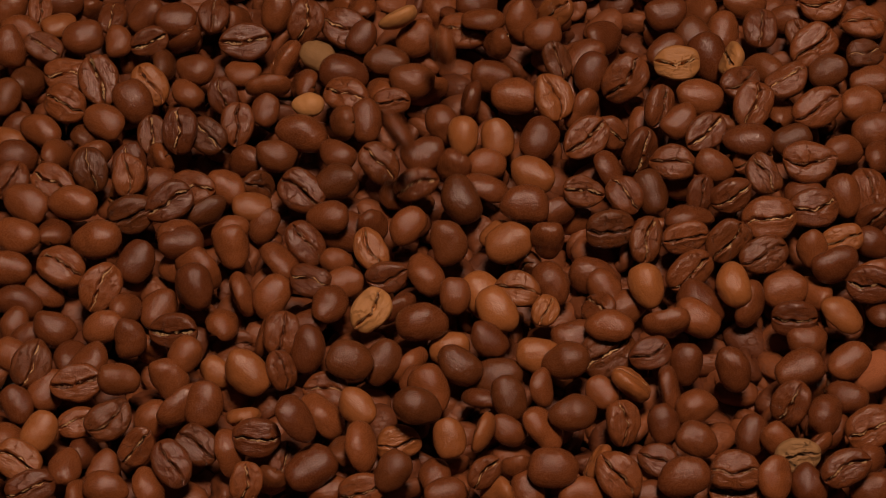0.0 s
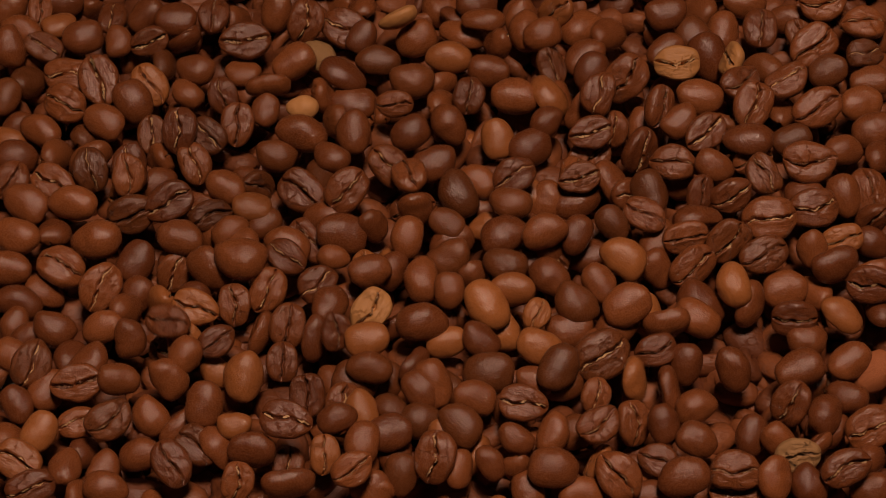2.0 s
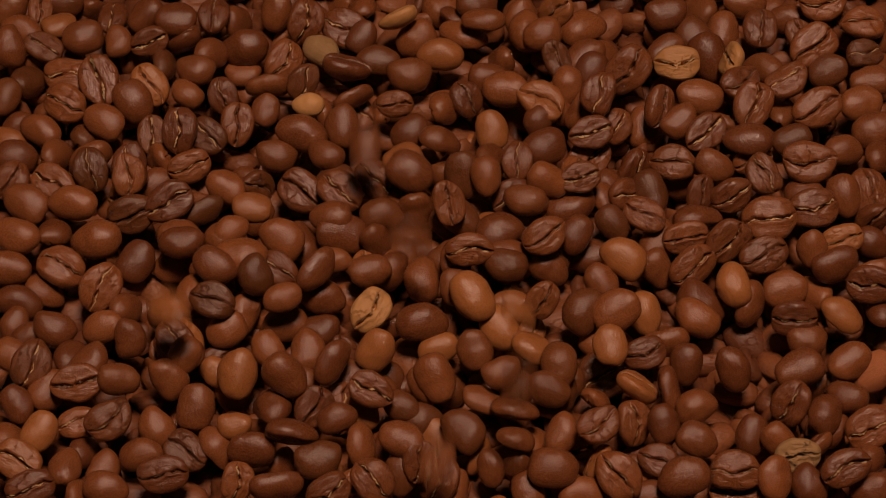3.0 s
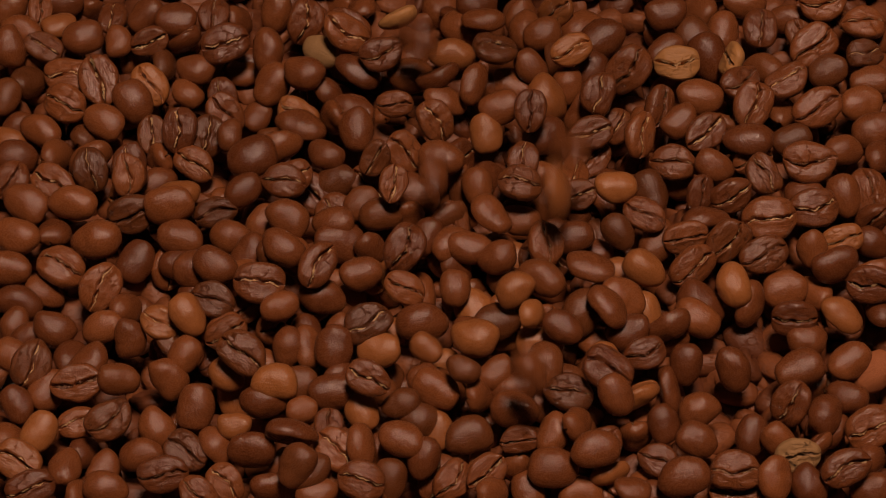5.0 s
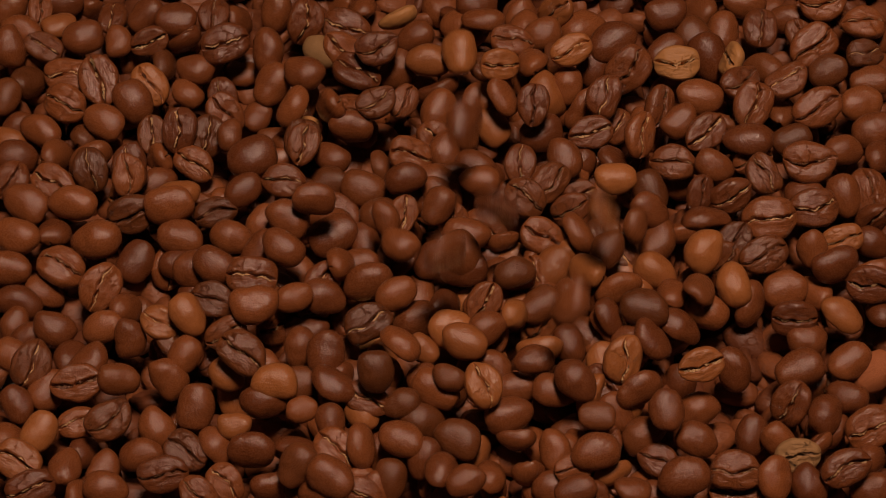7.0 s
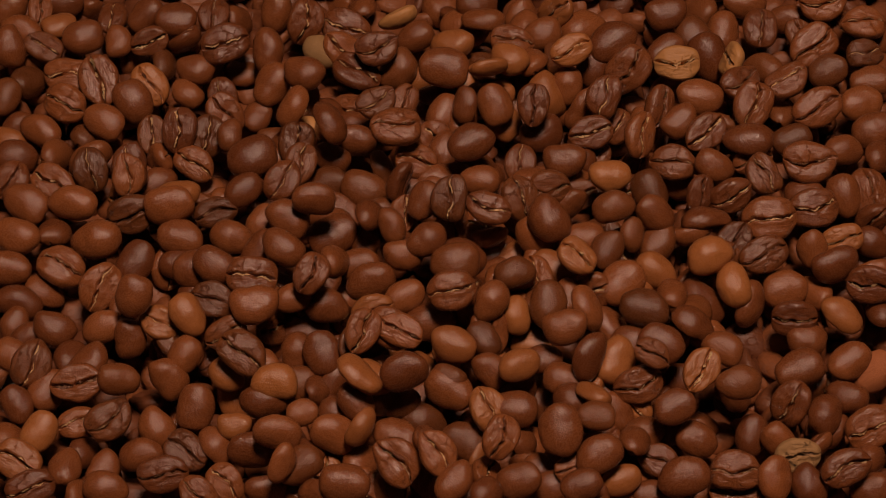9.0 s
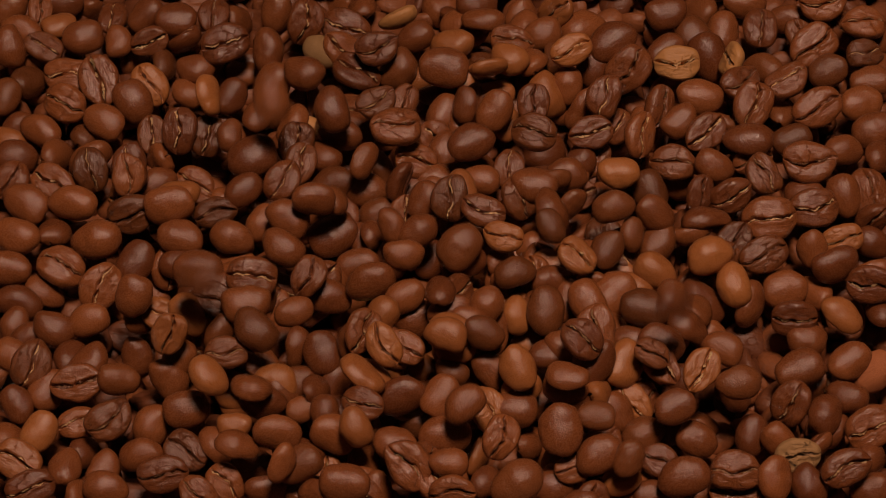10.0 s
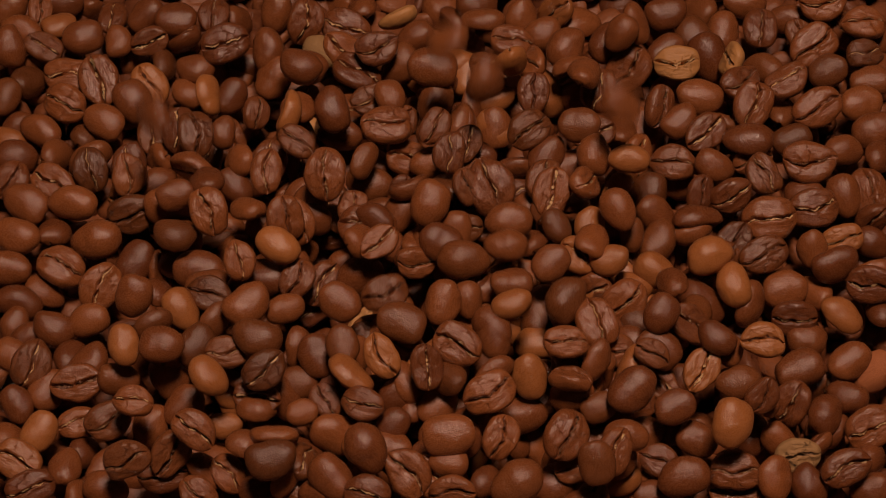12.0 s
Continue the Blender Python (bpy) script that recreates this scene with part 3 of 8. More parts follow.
bean(15.3, 42.5, 1.9, -42, -3, 176, 1.04, MEDIUM, shoves=((2.21, -1.8, 2.1, 0.0), (4.47, -0.4, 5.4, -2.4, -37, -16, 154)), buried=5.33)
bean(4.3, 30.3, 2.1, -4, -39, 96, 0.87, LIGHT, shoves=((0.34, 1.3, 5.9, -5.0),), buried=1.10)
bean(11.4, 30.3, 1.2, -9, -39, 103, 0.87, LIGHT, shoves=((2.30, -1.2, 2.0, 0.5), (4.54, -2.4, 1.2, 0.5), (5.11, -2.4, 2.0, 0.5, 22, -18, 156), (6.77, -1.1, 5.3, -1.9, -30, -29, 137), (8.49, 1.4, 7.0, -1.9), (10.87, 0.0, 2.9, 0.5), (11.11, -0.5, 5.3, -1.9)))
bean(11.9, 58.2, 2.3, 83, -51, -55, 0.96, MEDIUM, buried=2.15)
bean(23.5, 39.1, 4.3, -175, -29, 112, 1.09, LIGHT, shoves=((0.32, -0.4, 3.5, -2.5, 38, -25, 123), (2.33, -2.4, -0.8, -0.1, 164, -11, 150), (4.63, -1.2, 0.1, -0.1, 7, -50, 121), (5.30, -1.0, 3.5, -2.5), (10.68, -0.3, 5.2, -2.5), (11.28, -1.0, 3.5, -2.5),))
bean(24.7, 52.8, 2.6, -178, -43, 118, 0.88, DARK, shoves=((1.58, -1.3, -1.7, -0.4), (2.30, 0.0, 0.9, -0.4), (4.51, 0.2, 3.5, -2.8, 50, -46, 104), (10.37, 0.9, 4.5, -2.8, -26, -40, 130)), buried=10.60)
bean(20.2, 28.2, 3.3, 21, -21, 59, 0.98, MEDIUM, shoves=((0.51, -1.7, 0.3, -2.8, 39, -1, 25), (2.14, 1.1, -2.1, -0.4), (4.71, 1.4, 3.6, -2.8), (5.35, -0.4, 3.6, -2.8), (6.59, 0.8, 4.5, -2.8)), buried=9.71)
bean(27.4, 50.2, -4.6, -9, -42, 104, 0.95, MEDIUM, shoves=((0.56, 0.8, 5.0, -0.5),), buried=1.84)
bean(31.1, 55.8, 1.1, 29, -22, 34, 0.99, MEDIUM, buried=4.39)
bean(32.0, 49.6, 1.9, 16, -50, 66, 1.00, MEDIUM, shoves=((5.16, 0.7, 1.7, 0.0), (11.10, 2.0, 2.6, 0.0)))
bean(30.3, 39.4, 0.6, 92, -51, 41, 0.98, MEDIUM, shoves=((10.69, 0.5, 0.7, 1.8, 44, -23, -1), (11.20, -0.6, 2.4, 1.8)))
bean(29.8, 28.9, 2.6, -143, -17, 38, 1.10, MEDIUM, buried=0.62)
bean(35.6, 34.7, -1.4, 137, -32, 168, 0.84, MEDIUM, shoves=((0.58, 0.6, 0.8, 0.1, -168, -57, 72), (2.32, 1.3, 1.6, 0.1, -152, -33, 54), (11.22, 2.4, 0.8, 0.1, -7, -7, -97),))
bean(39.1, 47.2, 2.5, -139, -44, 31, 1.15, MEDIUM, shoves=((2.23, 0.7, 2.2, 0.5),))
bean(41.2, 28.2, 0.0, -119, -51, 58, 1.03, MEDIUM, buried=2.35)
bean(34.9, 22.7, -0.4, 36, -34, 127, 0.91, MEDIUM, buried=0.62)
bean(35.8, 63.2, 0.2, 42, 19, 42, 0.97, MEDIUM, buried=0.15)
bean(-5.7, 15.4, 3.1, -129, -15, 14, 0.94, MEDIUM, buried=0.10)
bean(-9.9, 18.4, -2.7, 0, 6, 90, 0.91, MEDIUM, buried=0.10)
bean(3.6, 12.4, 1.2, -24, -35, 128, 1.07, DARK, shoves=((0.51, -0.6, 1.9, -0.4),), buried=2.24)
bean(1.9, 21.6, 0.8, 79, -70, -12, 0.91, MEDIUM, buried=0.10)
bean(8.9, 17.6, -0.1, 19, -17, 168, 0.99, MEDIUM, buried=0.13)
bean(18.1, 16.6, 4.3, -37, -13, 152, 0.97, LIGHT, buried=0.82)
bean(9.0, 24.3, -0.3, 42, 6, 6, 0.91, MEDIUM, shoves=((0.60, -0.0, -2.9, -0.4, 36, 13, -29), (1.58, -1.8, -4.5, -0.4), (2.18, -3.1, -10.0, 2.0, 41, 0, 13)), buried=2.64)
bean(16.6, 7.1, 5.9, -42, -9, 174, 1.00, MEDIUM, shoves=((0.43, -1.6, 1.6, -2.6, 18, -3, -180),), buried=1.60)
bean(28.4, 11.8, 4.3, 141, -17, -177, 0.88, DARK, shoves=((0.35, -0.4, 4.5, -0.5, -139, -10, 11),), buried=4.79)
bean(37.1, 12.1, 3.1, 162, -23, 134, 0.89, MEDIUM, shoves=((1.27, 0.9, 2.7, -2.9, -22, -27, 124), (1.77, 0.9, 2.7, -2.9, -126, 28, 42), (2.20, 0.1, 0.4, -0.5), (4.51, 2.1, 3.5, -2.9), (11.38, -0.1, 5.9, -2.9)))
bean(42.4, 13.3, 2.7, -16, -32, 114, 0.94, DARK, shoves=((10.60, 0.3, 1.8, -2.7, 8, -34, 78),))
bean(22.7, 9.5, -0.0, 99, -3, 24, 1.00, MEDIUM, buried=0.26)
bean(26.4, 11.6, -4.8, 102, -12, 3, 1.01, MEDIUM, buried=0.26)
bean(33.8, 4.0, 1.8, -118, 2, 12, 1.01, DARK, shoves=((0.73, 0.1, 1.0, -0.3, 178, 32, -78),), buried=1.34)
bean(40.7, 2.4, 0.1, -149, -27, 74, 0.99, DARK, shoves=((0.80, 0.0, 0.5, 0.3, 81, -23, 58), (1.83, 2.8, -1.0, 0.3, 21, -23, 58)))
bean(49.4, 6.6, 2.2, -58, 5, 11, 1.06, MEDIUM, shoves=((1.71, 1.8, 0.5, -0.5), (4.76, 3.5, 0.0, -0.5), (10.81, 1.8, 0.5, -0.5)))
bean(48.4, 1.0, 2.5, -119, -3, 13, 0.94, MEDIUM, shoves=((5.15, 1.1, 3.9, -2.6, 130, -5, 15), (8.74, 2.2, 3.2, -2.6)))
bean(56.6, -1.0, 3.8, -125, -42, 33, 0.98, DARK, buried=5.18)
bean(49.0, -7.1, 1.4, -125, -23, 31, 1.03, MEDIUM, shoves=((1.72, 0.7, 1.7, -0.3),), buried=5.18)
bean(42.7, 10.2, -5.1, 127, -51, -23, 0.90, MEDIUM, buried=0.26)
bean(-7.2, 3.3, 3.3, 29, -29, 43, 0.91, MEDIUM, shoves=((0.65, 0.0, -3.0, -0.1, 9, -41, 77),), buried=2.16)
bean(1.2, -2.6, 4.7, -12, -56, 107, 0.94, DARK, shoves=((0.32, 0.6, 0.6, 0.2, 43, -31, 12),), buried=1.74)
bean(11.1, 5.2, -1.3, 29, -10, 18, 0.76, LIGHT, shoves=((0.88, -2.3, 2.2, 0.1),), buried=3.72)
bean(13.1, -1.4, 3.4, 41, -18, 11, 1.00, LIGHT, buried=0.37)
bean(20.9, -2.5, 5.5, 0, -84, 90, 0.87, MEDIUM, buried=1.15)
bean(-14.2, 5.3, 1.2, -64, -68, 176, 0.80, MEDIUM, shoves=((2.32, 0.7, -4.4, 0.5), (4.31, -0.4, -6.7, 0.5), (5.28, -1.7, -2.2, -1.9, -4, -24, 100), (10.32, -0.6, -3.1, -4.3, 43, -23, 6),), buried=10.76)
bean(-23.3, 5.6, 3.3, 43, -12, -4, 0.90, MEDIUM, shoves=((0.37, -0.8, 2.3, -2.4), (2.29, 0.6, 0.0, -0.0), (4.83, 1.2, -1.5, -0.0), (5.18, 0.4, 1.5, -2.4, -2, 0, 0), (10.17, 0.2, 4.5, -4.8, 41, -29, 15),), buried=10.65)
bean(-20.1, 6.5, -1.9, -43, -15, 180, 1.05, MEDIUM, shoves=((0.44, -0.4, -3.4, 2.9), (4.66, -0.8, -5.7, 2.9), (5.29, -2.7, -2.6, 2.9), (5.63, -2.4, -3.4, 2.9, -130, -31, 20), (6.61, -2.1, -3.4, 2.9, 34, -15, 21), (10.87, -1.5, -1.9, 2.9, -117, -15, 0),))
bean(-14.5, -3.3, 3.0, 169, -29, 122, 0.93, LIGHT, buried=0.41)
bean(-11.1, -9.5, 2.3, -119, -11, 10, 0.86, MEDIUM, shoves=((0.34, 1.0, 4.0, -2.8, 60, -36, 52),), buried=3.10)
bean(-3.3, -7.8, 1.3, 6, -22, 127, 0.97, MEDIUM, shoves=((0.87, -1.1, -1.0, -0.5, -8, -28, 101),), buried=3.10)
bean(-29.0, 15.6, 0.3, 149, -20, 150, 1.05, MEDIUM, shoves=((4.62, 2.1, 1.9, -2.9),), buried=5.30)
bean(-27.8, 1.0, 0.6, 174, -34, 134, 0.99, MEDIUM, shoves=((0.53, 0.3, 3.5, -2.9), (2.28, -0.3, 2.7, -2.9, 45, -30, 113)), buried=3.90)
bean(-22.0, 16.6, 2.6, 44, -24, 5, 0.94, DARK, shoves=((0.71, -0.8, 4.0, -2.5), (1.77, -3.2, 4.0, -2.5, 30, -48, 43), (2.18, -0.2, 2.4, -2.5, 44, -24, 5), (6.75, -1.9, 1.6, -2.5), (9.84, -0.6, -0.7, -0.1)), buried=10.65)
bean(-37.0, 9.0, -2.9, 30, -47, 44, 0.84, MEDIUM, shoves=((0.77, -1.2, 0.5, 0.3), (1.78, -0.0, 0.5, 0.3, 32, -17, 25), (2.33, -1.3, 2.1, 0.3, 30, -47, 44),), buried=5.12)
bean(-32.2, -2.8, -0.1, 33, -17, 130, 0.92, MEDIUM, buried=0.84)
bean(-21.4, -3.9, 1.0, -36, -6, 172, 0.67, MEDIUM, shoves=((0.58, -0.4, -1.5, 2.6), (2.21, 0.0, -0.1, 0.2)), buried=3.90)
bean(-25.8, 0.7, -5.7, -49, 28, 138, 0.88, MEDIUM, buried=1.65)
bean(-42.2, -2.1, 3.0, -10, -50, 106, 0.91, MEDIUM, shoves=((1.09, 1.1, 0.3, -0.0, 43, -14, 1),), buried=2.71)
bean(-44.8, 16.4, 1.1, -32, -17, 155, 0.89, MEDIUM, buried=3.85)
bean(-51.5, 14.4, 2.4, 148, 6, 168, 1.00, MEDIUM, buried=0.73)
bean(-39.3, 12.0, -0.1, -12, -9, 175, 0.83, LIGHT, buried=3.85)
bean(-48.1, 8.2, 2.2, 96, -12, 29, 0.87, DARK, shoves=((0.77, 1.0, -2.8, 2.2, -131, -6, 22), (2.19, -0.6, 0.2, -0.2, 96, -12, 29), (4.38, 2.0, -2.0, 2.2, -139, -10, 11),), buried=10.25)
bean(-38.9, 20.6, -3.2, 123, -51, -157, 0.91, DARK, buried=3.85)
bean(-42.4, 28.3, -3.5, 63, -45, -28, 0.92, MEDIUM, buried=0.73)
bean(-48.9, -6.1, 0.2, -72, -39, 144, 1.03, MEDIUM, shoves=((0.73, 1.7, 0.6, 0.2), (1.27, 2.6, -2.3, 2.6), (2.29, 3.0, -2.4, 0.2)), buried=3.60)
bean(-49.4, -11.9, 1.8, -17, -37, 115, 0.94, MEDIUM, shoves=((1.09, 0.4, -4.5, 0.2),), buried=1.79)
bean(-39.7, -10.7, -1.4, 80, -47, 120, 0.93, MEDIUM, shoves=((0.83, -2.0, -1.4, 2.5, -128, -20, 9),), buried=1.23)
bean(-33.9, -12.8, 0.2, 24, -35, 52, 0.98, MEDIUM, shoves=((0.82, -0.4, -0.6, 2.4, 56, -42, 97), (1.21, -0.4, -0.6, 2.4, -159, -37, 58),), buried=2.66)
bean(-26.1, -12.3, 4.2, 145, 0, 160, 0.84, MEDIUM, shoves=((0.31, 1.3, -0.1, -0.2, -143, -22, 35),), buried=2.25)
bean(-21.9, -17.2, 3.6, 20, 10, 70, 0.95, MEDIUM, shoves=((2.34, -2.8, 1.9, -0.5, 103, -23, 6), (2.83, -1.7, 1.9, -0.5, -40, -13, 165), (8.88, -1.1, -0.3, -0.5), (9.85, -0.6, 1.9, -0.5), (10.14, -2.9, 3.4, -0.5), (11.21, -3.1, 6.2, -2.9),), buried=11.66)
bean(-19.6, -8.6, -0.4, 41, -5, 9, 0.80, MEDIUM, buried=0.41)
bean(-14.2, -17.7, 1.7, -153, -33, 47, 0.93, PALE, buried=4.75)
bean(-9.3, -15.5, -0.0, 128, -21, 22, 0.90, MEDIUM, buried=1.64)
bean(-34.1, -20.9, -1.4, 116, -36, 65, 0.95, MEDIUM, shoves=((0.71, -1.2, 1.7, -0.3), (1.77, -1.7, 0.3, -0.3), (2.08, -0.3, 2.3, -2.7), (4.67, 0.4, 1.7, -0.3, -122, 32, 57)), buried=9.76)
bean(-31.0, -23.8, 2.1, -171, -41, 77, 0.88, MEDIUM, shoves=((1.59, 1.0, 2.4, -0.3), (2.13, 0.2, 4.4, -2.7, -42, -2, -171)), buried=4.28)
bean(-26.4, -19.7, -0.2, 42, -20, 9, 0.79, MEDIUM, shoves=((0.43, 1.5, 1.7, -2.9),), buried=1.82)
bean(-43.2, -17.7, -1.7, 21, 21, 75, 0.86, MEDIUM, buried=0.22)
bean(-4.2, -22.9, 4.5, 42, -5, 6, 1.03, MEDIUM, shoves=((5.09, -0.6, 2.8, -2.5), (8.36, 1.6, 0.1, -0.1), (9.60, -0.6, 2.8, -2.5), (10.79, -1.1, 0.1, -0.1), (11.13, -0.0, 1.4, -2.5, 30, -30, 42)), buried=11.60)
bean(2.3, -16.0, 4.0, 0, -42, 90, 0.76, MEDIUM, shoves=((0.73, -1.1, 3.7, -2.6), (2.25, 0.0, 4.5, -2.6), (4.56, 0.0, 2.4, -0.2, 0, -32, 90)), buried=5.24)
bean(7.9, -13.6, 1.2, -27, -33, 133, 1.06, LIGHT, shoves=((0.35, 0.5, -2.0, 2.3), (1.78, 0.5, -4.2, 2.3), (2.65, -2.3, -2.0, 2.3)), buried=3.81)
bean(14.5, -13.8, 3.8, 145, -4, 163, 0.91, LIGHT, shoves=((1.65, -1.1, -0.4, -0.3, -65, -5, 178),), buried=2.80)
bean(10.5, -19.0, 3.3, -27, -31, 132, 1.02, LIGHT, buried=0.45)
bean(17.2, -1.6, -2.4, -86, -54, -57, 0.87, DARK, buried=0.56)
bean(21.3, -9.7, 0.9, -21, -23, 122, 0.94, MEDIUM, shoves=((0.31, 0.1, 1.5, 0.0, -24, -19, 144), (2.27, -0.4, 4.5, 0.0),), buried=4.21)
bean(19.9, -19.2, 3.5, -157, -23, 64, 0.66, LIGHT, shoves=((0.38, -1.7, -0.6, -0.2),), buried=2.26)
bean(30.1, -5.9, -1.7, -39, -9, 161, 0.98, MEDIUM, shoves=((0.54, 0.1, 2.7, 0.3), (1.36, 1.5, 4.8, -2.1, -41, 2, -168)), buried=1.67)
bean(31.9, -11.6, 1.4, -24, -35, 128, 0.84, MEDIUM, shoves=((1.27, -0.3, -2.9, 2.5), (1.81, -1.3, -0.7, 2.5), (2.08, -0.5, 1.4, 0.1)), buried=4.05)
bean(39.8, -14.1, 5.1, -16, -34, 114, 0.92, LIGHT, shoves=((0.69, -1.7, -0.4, 0.4), (1.19, -0.7, -2.5, 0.4)), buried=1.75)
bean(30.6, -15.8, 0.3, 149, 29, 119, 0.86, MEDIUM, shoves=((0.54, -1.7, -0.2, 0.3), (1.20, -2.3, -2.4, 0.3, 26, -12, -64)), buried=1.75)
bean(32.1, -24.0, 5.0, -12, 7, 167, 0.93, MEDIUM, buried=0.56)
bean(35.8, -15.0, -0.6, 38, -20, 23, 0.92, DARK, shoves=((0.88, -2.0, -3.1, 1.9), (1.23, -1.9, -3.9, -0.5), (1.67, -2.2, -6.7, 1.9)), buried=2.26)
bean(49.7, -19.3, 1.0, -38, -20, 157, 0.96, MEDIUM, shoves=((6.86, 1.5, 0.5, 2.0),), buried=7.88)
bean(43.2, -22.4, 3.0, 102, -11, 4, 0.96, MEDIUM, buried=2.26)
bean(1.3, -24.8, -1.0, 40, -13, 15, 0.81, LIGHT, shoves=((1.75, -0.6, -0.1, 1.9), (2.29, -2.2, -1.6, 1.9)), buried=4.84)
bean(8.8, -24.7, 1.5, -8, -32, 153, 0.83, MEDIUM, shoves=((1.82, -1.6, -0.5, 0.6),), buried=2.31)
bean(18.6, -28.9, 1.4, -43, -15, -180, 0.97, LIGHT, shoves=((0.87, -1.1, 0.2, -0.2, -41, 28, -164), (1.63, 0.1, 2.3, -0.2, -43, -21, 172), (2.09, 0.2, 5.0, -2.6), (2.62, -0.9, 4.2, -2.6, 18, -25, 168), (4.37, 0.1, 3.0, -0.2, -43, -15, -180), (5.29, 0.2, 3.5, -2.6, -133, 15, 180), (6.20, 0.0, 0.9, -0.2, -153, -15, -180), (6.80, 0.1, 1.6, -0.2, -103, 15, 180), (8.37, -0.9, 5.7, -2.6, 18, -2, 5), (10.72, 1.4, 7.1, -2.6), (11.18, -0.4, 3.7, -0.2),))
bean(25.9, -23.0, -0.6, 41, -4, 10, 0.95, MEDIUM, shoves=((1.60, -1.0, 2.4, -0.3),), buried=2.26)
bean(23.2, -31.8, 3.4, 43, -19, 2, 0.95, DARK, buried=1.13)
bean(31.8, -26.1, -1.1, -149, -20, 30, 1.19, DARK, shoves=((1.59, -1.4, -2.8, 2.6),), buried=2.73)
bean(39.6, -29.1, 2.5, -145, -12, 16, 0.82, MEDIUM, shoves=((1.59, 1.1, 0.5, 0.3), (2.20, -1.1, -0.2, 0.3), (5.14, -0.1, -1.6, 0.3), (6.26, 0.0, -1.8, -2.1, 103, -22, 7)), buried=6.62)
bean(35.6, -36.3, 2.2, -149, -29, 158, 0.89, LIGHT, shoves=((1.87, 0.8, 1.6, -2.0, -27, 38, -36), (2.34, 1.0, -1.0, 0.4, -150, -26, 162), (4.63, 1.1, -1.2, -2.0, -130, 26, -162), (6.28, -0.7, -3.0, 0.4, -55, 50, -82), (6.88, -0.3, -5.1, 0.4, -79, 47, -119), (8.57, -0.3, -5.1, 0.4, 156, -28, 124),), buried=10.15)
bean(46.6, -30.8, 1.3, 0, -49, 90, 0.85, MEDIUM, buried=6.30)
bean(43.1, -35.9, -0.1, 81, -41, 103, 0.95, MEDIUM, shoves=((4.59, 0.3, 2.0, -2.5),), buried=6.62)
bean(55.2, -34.0, 3.6, -21, -50, 121, 0.91, MEDIUM, buried=8.79)
bean(47.4, -41.0, 1.3, 41, -15, 14, 0.84, MEDIUM, shoves=((4.75, 0.1, -2.8, 2.7), (5.29, 0.4, -0.9, 0.3)), buried=8.79)
bean(3.3, -32.2, 2.1, -41, -28, 164, 0.95, DARK, shoves=((0.61, -2.2, -0.7, 0.1),), buried=1.80)
bean(10.4, -31.8, -1.9, 42, 0, 0, 1.01, DARK, shoves=((0.45, -0.6, -3.2, 2.3), (1.37, 0.0, 0.1, -0.1), (1.68, -1.7, -0.4, 2.3)), buried=2.33)
bean(12.3, -40.1, 2.7, -19, -45, 119, 0.88, DARK, buried=1.68)
bean(18.9, -35.8, 0.6, 55, -43, 97, 0.76, MEDIUM, shoves=((1.86, -1.5, 2.9, -1.9, -29, -10, 162),), buried=2.33)
bean(7.1, -37.8, -0.3, 41, 28, 138, 0.83, MEDIUM, buried=0.45)
bean(19.1, -44.9, 0.3, 24, -43, 148, 0.98, MEDIUM, buried=1.60)
bean(24.2, -45.3, 4.8, 41, -3, 11, 0.91, DARK, buried=1.60)
bean(30.1, -36.5, -0.1, -28, -25, 135, 0.71, MEDIUM, shoves=((0.64, -0.5, 0.0, -0.0, 32, -25, 135), (1.72, -1.1, -0.7, -0.0, -166, -40, 77), (2.21, -1.1, -1.4, -0.0, 7, -54, -137),), buried=3.74)
bean(33.4, -44.9, 1.2, -161, -44, 97, 0.87, MEDIUM, shoves=((1.65, 2.3, 1.6, -2.1), (4.84, 2.7, -1.0, -2.1, 151, 76, 69)), buried=5.21)
bean(40.9, -46.8, 3.7, -10, -46, 104, 0.77, MEDIUM, shoves=((5.30, 1.7, 2.7, -5.3, 50, -46, 104), (8.81, 1.9, 0.9, -2.9, 36, -29, 29)))
bean(7.4, -48.1, 2.8, 105, -25, 69, 0.81, LIGHT, buried=1.21)
bean(1.1, -50.0, 3.6, -8, -38, 103, 0.76, LIGHT, shoves=((0.37, -1.0, 2.0, -2.7), (2.36, -2.6, 3.8, -5.1), (4.55, -2.1, 5.8, -5.1), (5.08, -2.6, 3.2, -5.1)), buried=6.78)
bean(7.3, -58.5, 4.7, -138, -36, 38, 0.72, MEDIUM, shoves=((0.55, 1.1, 2.4, -2.4, -9, -46, 135), (1.77, 1.6, 3.7, -2.4), (2.34, 1.6, 2.4, -2.4, -10, -47, 105),), buried=3.10)
bean(13.6, -54.3, -0.1, -161, -69, -100, 0.80, MEDIUM, shoves=((6.65, 1.9, -3.1, 2.5), (8.33, 1.7, 2.3, -2.3)), buried=9.81)
bean(12.3, -45.7, -0.4, -43, -32, 168, 0.75, MEDIUM, shoves=((0.53, -0.0, -1.8, -0.2), (1.86, 1.4, -3.6, 2.2), (2.09, 1.5, -3.0, 2.2, 16, -22, 180), (4.39, 2.0, -3.0, 2.2, 126, 18, 176), (5.15, 1.4, -3.6, 2.2, -104, 15, 173), (8.56, 3.1, -2.5, -0.2, -60, -41, -118), (9.68, 4.3, -1.3, -2.6), (10.75, 2.2, -1.3, -2.6)))
bean(20.1, -57.3, 4.0, -42, -3, 176, 0.94, MEDIUM, buried=5.31)
